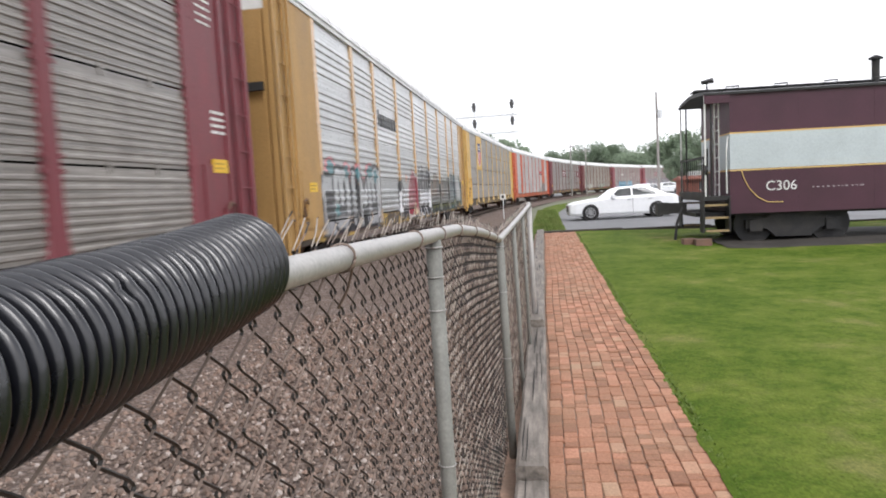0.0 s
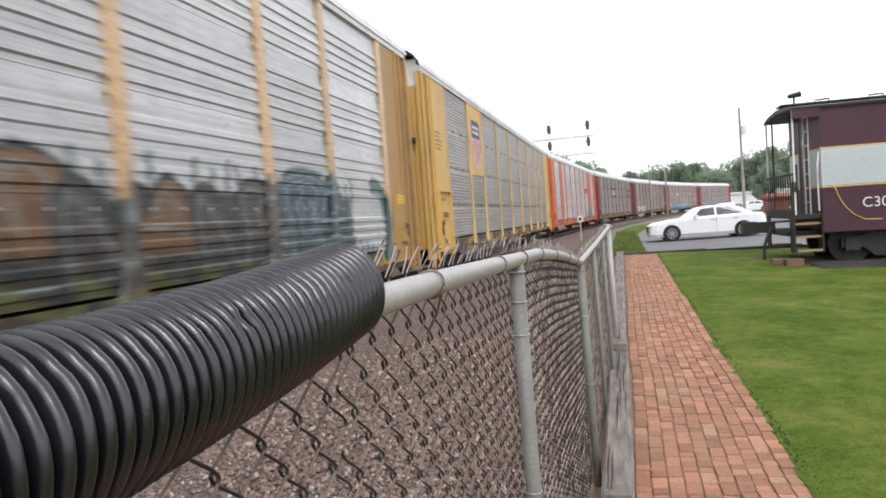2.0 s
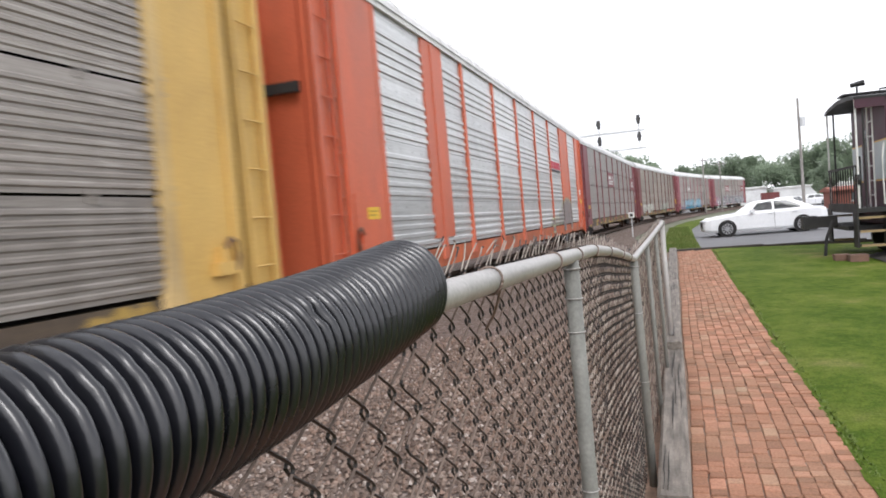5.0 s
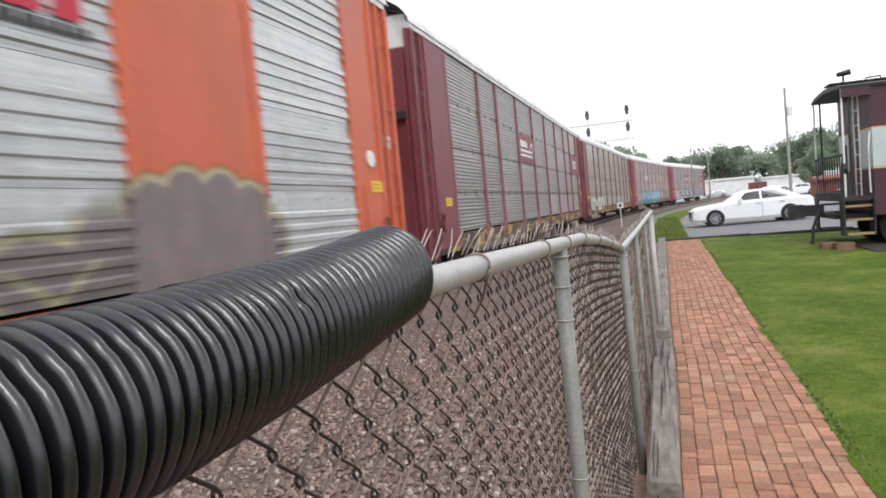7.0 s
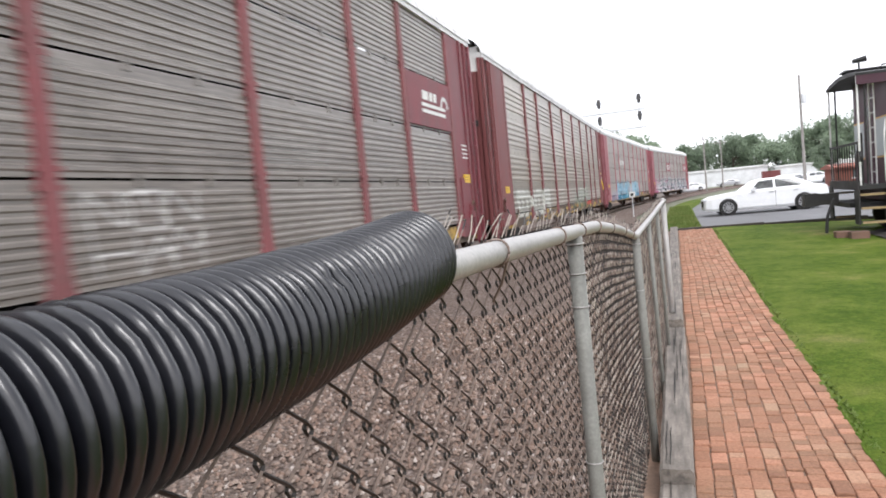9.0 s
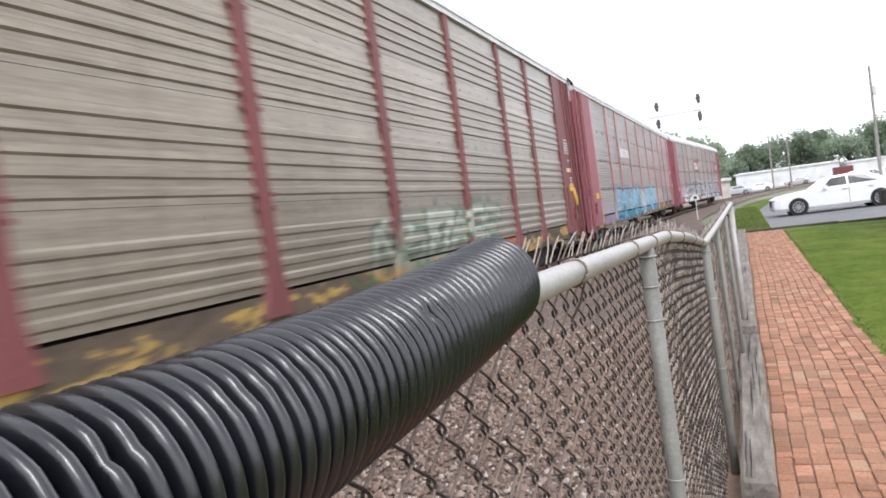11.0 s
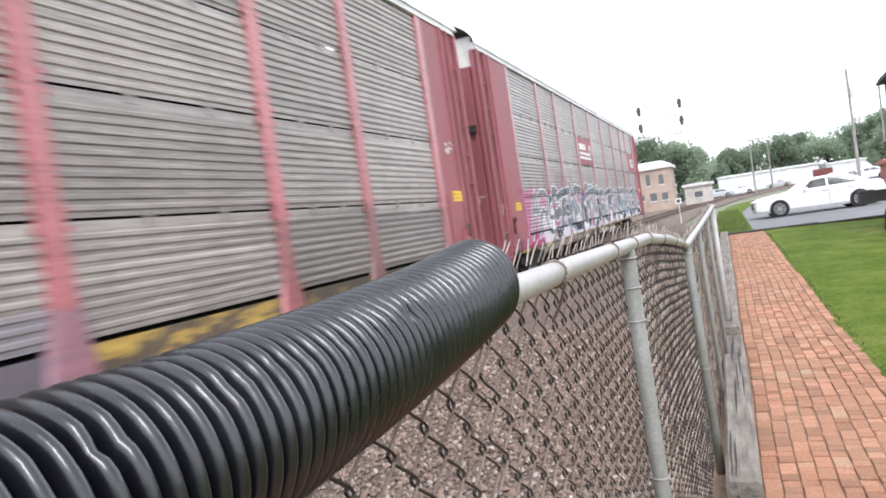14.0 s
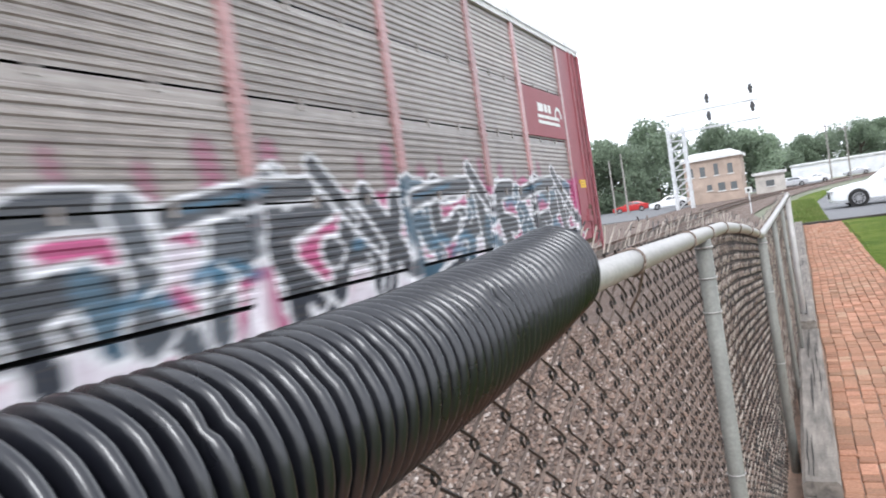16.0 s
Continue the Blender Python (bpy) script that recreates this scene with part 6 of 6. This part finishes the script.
    part("horn", bm, blk, c, "small black roof horn")
    bm = bmesh.new()
    tube(bm, (4.22, 0.7, 3.6), (4.22, 0.7, 4.12), 0.085, 12)
    tube(bm, (4.22, 0.7, 4.12), (4.22, 0.7, 4.16), 0.15, 12, 0.15)
    tube(bm, (4.22, 0.7, 4.16), (4.22, 0.7, 4.22), 0.15, 12, 0.03)
    part("smoke_jack", bm, blk, c, "black stove pipe")
    # platform, end rail, posts, steps
    bm = bmesh.new()
    box(bm, 0.22, x0, 0.0, d, 1.04, 1.14)
    part("platform", bm, blk, c)
    for x, y in ((0.28, 0.03), (0.42, 0.03), (0.28, d - 0.03), (0.42, d - 0.03)):
        bm = bmesh.new()
        tube(bm, (x, y, 1.1), (x, y, 3.46), 0.022, 8)
        part("platform_post", bm, M_WHITE if x < 0.3 else blk, c)
    bm = bmesh.new()
    box(bm, 0.22, 0.30, 0.02, d - 0.02, 1.14, 1.24)
    box(bm, 0.24, 0.28, 0.05, d - 0.05, 2.02, 2.07)
    part("end_railing", bm, blk, c)
    for k in range(12):
        y = 0.1 + k * (d - 0.2) / 11
        bm = bmesh.new()
        tube(bm, (0.26, y, 1.2), (0.26, y, 2.04), 0.012, 6)
        part("baluster", bm, blk, c)
    bm = bmesh.new()
    tube(bm, (0.32, 0.12, 1.1), (0.32, 0.12, 2.25), 0.045, 8)
    tube(bm, (0.32, 0.12, 1.75), (0.26, 0.12, 1.75), 0.16, 14)
    part("brake_stand", bm, blk, c)
    for sy in (0.0, d - 0.3):
        for k, z in enumerate((0.95, 0.66, 0.36)):
            bm = bmesh.new()
            box(bm, 0.26, x0 - 0.04, sy - 0.06 * k + 0.05, sy - 0.06 * k + 0.32, z - 0.03, z)
            st_ = part("step", bm, blk, c)
            bm = bmesh.new()
            box(bm, 0.26, x0 - 0.04, sy - 0.06 * k + 0.03, sy - 0.06 * k + 0.05, z - 0.045, z + 0.005)
            part("nosing", bm, plain("worn_step_edge", (0.34, 0.25, 0.13), 0.7), st_, "worn yellow step edge")
        for x in (0.2, x0 - 0.05):
            bm = bmesh.new()
            box(bm, x, x + 0.03, sy - 0.1, sy + 0.3, 0.3, 1.1)
            part("step_side", bm, blk, c)
    for y in (0.05,):
        bm = bmesh.new()
        sweep(bm, [(x0 - 0.06, y, 1.2), (x0 - 0.08, y - 0.05, 1.6), (x0 - 0.08, y - 0.05, 2.2), (x0 - 0.03, y, 2.5)], 0.018, 8)
        part("hand_rail", bm, M_WHITE, c, "white curved hand rail")
    # end wall details
    bm = bmesh.new()
    box(bm, x0 - 0.03, x0, d / 2 - 0.4, d / 2 + 0.4, 1.14, 3.1)
    dr = part("end_door", bm, mar, c)
    bm = bmesh.new()
    box(bm, x0 - 0.035, x0 - 0.03, d / 2 - 0.25, d / 2 + 0.25, 2.1, 2.9)
    part("door_pane", bm, M_GLASS, dr)
    bm = bmesh.new()
    for y in (0.35, 0.75):
        tube(bm, (x0 - 0.16, y, 1.14), (x0 - 0.16, y, 3.5), 0.018, 6)
    for k in range(7):
        tube(bm, (x0 - 0.16, 0.35, 1.4 + k * 0.32), (x0 - 0.16, 0.75, 1.4 + k * 0.32), 0.014, 6)
    part("end_ladder", bm, M_WHITE, c, "white end ladder")
    bm = bmesh.new()
    box(bm, -0.35, 0.1, d / 2 - 0.14, d / 2 + 0.14, 0.72, 0.98)
    box(bm, -0.62, -0.33, d / 2 - 0.2, d / 2 + 0.2, 0.70, 1.0)
    part("coupler", bm, blk, c, "black knuckle coupler")
    bm = bmesh.new()
    sweep(bm, [(-0.15, 0.5, 0.9), (-0.3, 0.48, 0.5), (-0.34, 0.46, 0.12)], 0.035, 8)
    part("air_hose", bm, blk, c)
    bm = bmesh.new()
    box(bm, 0.1, x1, 0.25, d - 0.25, 0.66, 0.76)
    part("underframe", bm, blk, c)
    for cx in (2.28, 8.0):
        bm = bmesh.new()
        for y in (0.36, d - 0.36):
            skin(bm, [[(x, y - 0.09, z0), (x, y + 0.09, z0), (x, y + 0.09, z1), (x, y - 0.09, z1)] for x, z0, z1 in ((cx - 1.05, 0.34, 0.54), (cx - 0.6, 0.34, 0.60), (cx - 0.38, 0.14, 0.70), (cx + 0.38, 0.14, 0.70), (cx + 0.6, 0.34, 0.60), (cx + 1.05, 0.34, 0.54))])
            for dx in (-0.84, 0.84):
                box(bm, cx + dx - 0.14, cx + dx + 0.14, y - 0.14, y + 0.14, 0.28, 0.54)
            for k in range(3):
                tube(bm, (cx - 0.2 + 0.2 * k, y, 0.16), (cx - 0.2 + 0.2 * k, y, 0.52), 0.075, 10)
        box(bm, cx - 0.2, cx + 0.2, 0.3, d - 0.3, 0.35, 0.66)
        tr = part("truck_frame", bm, blk, c)
        for dx in (-0.84, 0.84):
            bm = bmesh.new()
            for y0, y1 in ((0.42, 0.55), (d - 0.68, d - 0.55)):
                tube(bm, (cx + dx, y0, 0.43), (cx + dx, y1, 0.43), 0.44, 24)
            tube(bm, (cx + dx, 0.3, 0.43), (cx + dx, d - 0.3, 0.43), 0.07, 8)
            part("wheelset", bm, blk, tr)
    c.matrix_world = at
    return c


caboose(pose(3.42, 16.9, 0.10, 0, 0.7, 0))
stub = thing("display_track", "short rusty display track under the caboose", "railway track", kind="structure")
for y in (17.55, 19.15):
    bm = bmesh.new()
    box(bm, 3.2, 14, y - 0.035, y + 0.035, 0.02, 0.11)
    part("rail", bm, M_RAIL, stub)
for k in range(18):
    bm = bmesh.new()
    box(bm, 3.3 + k * 0.6, 3.52 + k * 0.6, 17.05, 19.6, -0.05, 0.09)
    part("tie", bm, M_TIE, stub)
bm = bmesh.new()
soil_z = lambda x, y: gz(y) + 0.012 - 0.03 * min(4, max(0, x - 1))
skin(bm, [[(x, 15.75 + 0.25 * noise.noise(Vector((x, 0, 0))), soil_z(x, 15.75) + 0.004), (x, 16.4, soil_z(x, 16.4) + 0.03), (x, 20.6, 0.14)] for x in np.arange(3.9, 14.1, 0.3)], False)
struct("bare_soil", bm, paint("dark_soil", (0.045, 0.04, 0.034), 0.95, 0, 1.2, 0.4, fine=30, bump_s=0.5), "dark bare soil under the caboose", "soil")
bm = bmesh.new()
for cx, cy, r in ((3.55, 16.6, 0.17), (3.3, 16.9, 0.14)):
    box(bm, cx - r, cx + r, cy - 0.15, cy + 0.15, 0.1, 0.28)
bevel(bm, 0.04, 2)
single("stone_block", bm, paint("red_block", (0.17, 0.10, 0.075), 0.9), "low reddish blocks beside the caboose steps", "block")


# ---------- signal bridge, poles ----------
M_PALE = paint("pale_grey_steel", (0.64, 0.65, 0.66), 0.5, 0.2, 2, 0.12, grime_amt=0.25)
M_POLE = paint("weathered_pole", (0.30, 0.28, 0.26), 0.85, 0, 3, 0.25, stretch=(8, 8, 0.6))


def signal_bridge():
    g = thing("signal_bridge", "pale steel railway signal bridge with four signal heads", "signal bridge")
    X0, X1, Y, Z = -11.2, -2.4, 75.0, 8.0
    for dx in (0.0, 1.5):
        for dy in (0.0, 0.9):
            bm = bmesh.new()
            box(bm, X0 + dx - 0.13, X0 + dx + 0.13, Y + dy - 0.13, Y + dy + 0.13, -0.2, Z + 0.4)
            part("tower_leg", bm, M_PALE, g)
    for k in range(8):
        z = k * 1.0
        for dy in (0, 0.9):
            bm = bmesh.new()
            tube(bm, (X0, Y + dy, z), (X0 + 1.5, Y + dy, z + 1.0), 0.045, 6)
            part("brace", bm, M_PALE, g)
            bm = bmesh.new()
            tube(bm, (X0, Y + dy, z + 1.0), (X0 + 1.5, Y + dy, z + 1.0), 0.045, 6)
            part("rung", bm, M_PALE, g)
    for z in (Z - 0.2, Z + 1.65):
        bm = bmesh.new()
        for dy in (0, 0.9):
            box(bm, X0, X1, Y + dy - 0.05, Y + dy + 0.05, z - 0.06, z + 0.06)
        part("beam", bm, M_PALE, g)
    for k in range(9):
        bm = bmesh.new()
        x = X0 + k * (X1 - X0) / 9
        tube(bm, (x, Y, Z - 0.2), (x + 0.97, Y, Z + 1.65) if k < 3 else (x + 0.97, Y + 0.9, Z - 0.2), 0.03, 6)
        part("beam_brace", bm, M_PALE, g)
    for x, z in ((-6.98, 10.65), (-2.96, 10.75)):
        bm = bmesh.new()
        tube(bm, (x, Y - 0.05, Z - 0.2), (x, Y - 0.05, z), 0.06, 8)
        mast = part("signal_mast", bm, M_PALE, g)
        for dz in (0.0, -1.75):
            bm = bmesh.new()
            box(bm, x - 0.17, x + 0.17, Y - 0.25, Y - 0.05, z + dz - 0.48, z + dz + 0.42)
            tube(bm, (x, Y - 0.3, z + dz), (x, Y - 0.25, z + dz), 0.25, 16)
            part("signal_head", bm, paint("dull_black_iron", (0.07, 0.07, 0.072), 0.7), mast, "black signal head with round backplate")
    return g


signal_bridge()


def pole(x, y, h, r=0.14, arm=1.6, label="weathered wooden utility pole with a crossarm"):
    p = thing("utility_pole", label, "utility pole", "utility poles")
    bm = bmesh.new()
    tube(bm, (x, y, -0.2), (x, y, h), r, 10, r * 0.65)
    part("shaft", bm, M_POLE, p)
    if arm:
        bm = bmesh.new()
        box(bm, x - arm / 2, x + arm / 2, y - 0.06, y + 0.06, h - 0.6, h - 0.48)
        part("crossarm", bm, M_POLE, p)
    if y < 70:
        bm = bmesh.new()
        tube(bm, (x + 0.25, y - 0.1, h - 2.2), (x + 0.25, y - 0.1, h - 1.5), 0.2, 10)
        part("transformer", bm, M_PALE, p)
    return p


pole(9.6, 60.8, 9.1, 0.13, 0)
pole(4.3, 110, 8.3, 0.13)
pole(7.2, 120, 8.0, 0.13)
pole(-19.0, 88, 7.6, 0.14, 0)
pole(-21.5, 92, 7.2, 0.14, 0)
pole(-13.5, 96, 4.4, 0.1, 0)
bm = bmesh.new()
tube(bm, (-2.45, 42, -0.1), (-2.45, 42, 1.2), 0.03, 8)
dw = single("track_marker", bm, M_PALE, "small white marker board on a thin post by the track", "marker")
bm = bmesh.new()
box(bm, -2.62, -2.28, 41.95, 42.0, 1.1, 1.42)
bevel(bm, 0.02)
part("board", bm, M_WHITE, dw)
bm = bmesh.new()
box(bm, -2.53, -2.37, 41.94, 41.952, 1.18, 1.34)
part("mark", bm, M_INK, dw)


# ---------- buildings ----------
def block_house(label, x0, x1, y0, y1, h, wall, roof_m, wins, roof_rise=0.6, flat=False, name="house"):
    b = thing(name, label, "building")
    bm = bmesh.new()
    box(bm, x0, x1, y0, y1, -0.3, h)
    part("wall", bm, wall, b)
    bm = bmesh.new()
    o = 0.3
    if flat:
        skin(bm, [[(x0 - o, y0 - o, h), (x1 + o, y0 - o, h), (x1 + o, y1 + o, h), (x0 - o, y1 + o, h)], [(x0 - o, y0 - o, h + 0.35), (x1 + o, y0 - o, h + 0.35), (x1 + o, y1 + o, h + 0.35), (x0 - o, y1 + o, h + 0.35)],
                  [(x0 + 1, y0 + 1, h + roof_rise), (x1 - 1, y0 + 1, h + roof_rise), (x1 - 1, y1 - 1, h + roof_rise), (x0 + 1, y1 - 1, h + roof_rise)]])
    else:
        m = (y0 + y1) / 2
        skin(bm, [[(x, y0 - o, h), (x, m, h + roof_rise), (x, y1 + o, h), (x, y1 + o, h - 0.15), (x, y0 - o, h - 0.15)] for x in (x0 - o, x1 + o)])
    part("roof", bm, roof_m, b)
    for x, z, w, hh in wins:
        bm = bmesh.new()
        box(bm, x - w / 2, x + w / 2, y0 - 0.05, y0 + 0.02, z, z + hh)
        wd = part("window", bm, M_GLASS, b)
        bm = bmesh.new()
        box(bm, x - w / 2 - 0.08, x + w / 2 + 0.08, y0 - 0.12, y0 - 0.05, z - 0.12, z)
        part("sill", bm, M_WHITE, wd)
    return b


TAN = paint("tan_brick", (0.42, 0.33, 0.27), 0.85, 0, 0.8, 0.2, grime=(0.25, 0.18, 0.14), grime_amt=0.4, fine=12)
block_house("square tan brick building with a white roof, two storeys", -12.4, -5.8, 92, 99, 5.2, TAN, M_WHITE,
            [(-11.6, 3.3, 0.6, 1.1), (-10.2, 3.2, 0.6, 1.2), (-8.6, 3.2, 0.5, 1.4), (-7.0, 3.2, 0.6, 1.2), (-8.2, 1.2, 0.8, 1.0), (-9.6, 1.4, 0.6, 0.7), (-6.8, 1.2, 0.7, 0.9)], 1.0, True, "signal_cabin")
block_house("low pale rendered shed", -5.0, -1.4, 104, 110, 2.4, paint("pale_render", (0.55, 0.52, 0.48), 0.85, 0, 1, 0.12), M_ROOF, [(-3.2, 0.8, 1.0, 0.8)], 0.4, True, "shed")
WHITEWALL = paint("white_siding", (0.70, 0.71, 0.72), 0.7, 0, 0.6, 0.1, grime_amt=0.2)
block_house("long low white siding building", -0.9, 22.6, 196, 204, 3.9, WHITEWALL, M_ROOF, [], 0.5, True, "long_shed")
block_house("long low white siding building", 25.5, 62.0, 206, 216, 3.4, WHITEWALL, M_ROOF, [], 0.5, True, "long_shed")
container = thing("freight_container", "faded red freight container standing by the white sheds", "container")
bm = bmesh.new()
box(bm, 20.2, 24.2, 186, 188.4, -0.02, 2.6)
bevel(bm, 0.05)
part("body", bm, BROWN, container)
for k in range(9):
    bm = bmesh.new()
    box(bm, 20.4 + k * 0.44, 20.56 + k * 0.44, 185.95, 186.0, 0.2, 2.45)
    part("rib", bm, BROWN, container)
REDB = paint("red_brick_wall", (0.33, 0.12, 0.085), 0.85, 0, 0.8, 0.2)
block_house("low red brick house with a shallow roof", 13.9, 18.5, 72, 77, 1.75, REDB, REDB, [(15.6, 0.7, 0.7, 0.7), (17.4, 0.7, 0.7, 0.7)], 0.3, False)
block_house("cream clapboard house behind the caboose", 12.6, 17, 46, 50, 2.3, paint("cream_siding", (0.62, 0.57, 0.47), 0.8, 0, 1, 0.1), M_ROOF, [(14.0, 0.9, 0.8, 1.0)], 1.0, False)


# ---------- trees ----------
def leaf_mat():
    m, nt, b, co = base("hazy_tree_leaf", 0.75, 0, 0.2)
    g = nt.nodes.new("ShaderNodeNewGeometry")
    oi = nt.nodes.new("ShaderNodeObjectInfo")
    # greens paled and greyed, brightened again below: distance haze put into the colour
    col = ramp(nt, g.outputs["Random Per Island"], [(0, (0.12, 0.148, 0.112)), (0.5, (0.148, 0.182, 0.128)), (1, (0.18, 0.222, 0.155))])
    hs = nt.nodes.new("ShaderNodeHueSaturation")
    nt.links.new(math_node(nt, "ADD", math_node(nt, "MULTIPLY", oi.outputs["Random"], 0.5), 1.5), hs.inputs["Value"])
    nt.links.new(col, hs.inputs["Color"])
    nt.links.new(hs.outputs["Color"], b.inputs["Base Color"])
    tr = nt.nodes.new("ShaderNodeBsdfTranslucent")
    nt.links.new(hs.outputs["Color"], tr.inputs["Color"])
    mx = nt.nodes.new("ShaderNodeMixShader")
    mx.inputs[0].default_value = 0.45
    nt.links.new(b.outputs["BSDF"], mx.inputs[1])
    nt.links.new(tr.outputs["BSDF"], mx.inputs[2])
    nt.links.new(mx.outputs["Shader"], nt.nodes["Material Output"].inputs["Surface"])
    return m


M_LEAF, M_BARK = leaf_mat(), paint("bark", (0.12, 0.095, 0.075), 0.9, 0, 2, 0.3)


def tree(seed, h, spread):
    r = random.Random(seed)
    t = thing("tree", "full-leaved green deciduous tree with an uneven crown", "tree", "trees behind the yard")
    bm = bmesh.new()
    sweep(bm, [(0, 0, -0.3), (0.05, 0.05, h * 0.2), (-0.1, 0.1, h * 0.45), (0.1, 0, h * 0.75)], [0.32, 0.26, 0.2, 0.06], 9)
    tips = []
    for k in range(11):
        a, z0 = r.random() * 6.28, h * r.uniform(0.2, 0.6)
        ln = spread * r.uniform(0.5, 1.0)
        tip = Vector((math.cos(a) * ln, math.sin(a) * ln, z0 + h * r.uniform(0.08, 0.32)))
        sweep(bm, [(0, 0, z0), tuple(tip * 0.5 + Vector((0, 0, z0 * 0.5))), tuple(tip)], [0.12, 0.08, 0.03], 6)
        tips.append(tip)
    part("trunk", bm, M_BARK, t)
    tips += [Vector((r.uniform(-0.4, 0.4) * spread, r.uniform(-0.4, 0.4) * spread, h * r.uniform(0.6, 0.92))) for _ in range(9)]
    tips += [Vector((r.uniform(-0.8, 0.8) * spread, r.uniform(-0.8, 0.8) * spread, h * r.uniform(0.06, 0.25))) for _ in range(7)]
    vs, fs = [], []
    for tip in tips:
        rad = spread * r.uniform(0.28, 0.48)
        for _ in range(420):
            d = Vector((r.gauss(0, 1), r.gauss(0, 1), r.gauss(0, 0.8))).normalized() * rad * r.uniform(0.35, 1.05) ** 0.6
            p = tip + d
            u = Vector((r.gauss(0, 1), r.gauss(0, 1), r.gauss(0, 0.6))).normalized()
            w = u.cross(Vector((r.random(), r.random(), r.random()))).normalized()
            s = 0.12 + 0.15 * r.random()
            k = len(vs)
            vs.extend([tuple(p - u * s), tuple(p + w * s * 0.7), tuple(p + u * s), tuple(p - w * s * 0.7)])
            fs.append((k, k + 1, k + 2, k + 3))
    me = bpy.data.meshes.new("crown")
    me.from_pydata(vs, [], fs)
    me.materials.append(M_LEAF)
    c_ = new("crown", me)
    c_.parent = t
    return t


kinds = [tree(21, 10.0, 4.2), tree(22, 9.0, 4.8), tree(23, 11.0, 4.0)]
spots = [(-31, 128, 1.25), (-26.5, 122, 1.1), (-22.5, 132, 1.3), (-35, 120, 1.2), (-17, 150, 1.05), (-12.5, 148, 1.2), (-8, 152, 1.15), (-3, 218, 1.1), (3, 220, 1.15), (-6, 232, 1.3), (9.5, 226, 1.3), (16.5, 222, 1.18), (22.5, 234, 1.36), (28.5, 228, 1.2), (35, 230, 1.3),
         (43, 226, 1.6), (53, 228, 1.6), (62, 232, 1.5), (72, 230, 1.6), (25, 100, 0.5), (30, 96, 0.56), (36, 100, 0.62), (42, 92, 0.7), (21, 112, 0.5), (-40, 130, 1.3), (47, 120, 1.2), (52, 96, 1.1), (17.5, 66, 0.42), (20.5, 68, 0.52), (24.5, 70, 0.6)]
rt = random.Random(9)
for i, (x, y, s) in enumerate(spots):
    m = pose(x, y, -0.1, 0, 0, rt.uniform(0, 360)) @ Matrix.Diagonal((s * 1.08, s * 1.08, s * rt.uniform(0.98, 1.18), 1))
    if i < 3:
        kinds[i].matrix_world = m
    else:
        k = kinds[i % 3]
        c_ = copy_thing(k, Matrix.Identity(4))
        c_.matrix_world = m


# ---------- movement ----------
def motions():
    """The train rolls by at a steady pace, each wagon on its two trucks."""
    LAG_T = (0, 0.5, 1.0, 1.5, 2.5, 3.5, 5, 7.5, 8.5, 9, 10.5, 11.5, 12.0, 12.5, 13.0, 13.5, 14.0, 14.5, 15.0, 16)
    LAG_S = (0.1, 0.22, -0.08, 0.14, 0.14, 0.17, 0.20, 0.27, 0.32, 0.28, 0.34, 0.48, 0.45, 0.42, 0.18, 0.34, 0.30, 0.45, 0.12, 0.0)
    times = [0, 0.1, 0.2] + [0.5 * k for k in range(1, 32)] + [15.8, 15.9, 16.0]
    for k, car in enumerate(TRAIN):
        rows = []
        for t in times:
            s = 10.5 + 28.31 * (k - 1) - 11.976 * t + float(np.interp(t, LAG_T, LAG_S))
            a, _ = on_track(s + 4.4)
            b, _ = on_track(s + 23.91)
            d = (b - a).normalized()
            o = a - 4.4 * d
            rows.append((t, pose(o.x, o.y, 0, 0, 0, math.degrees(math.atan2(-d.x, d.y)))))
        walk(car, rows)


motions()
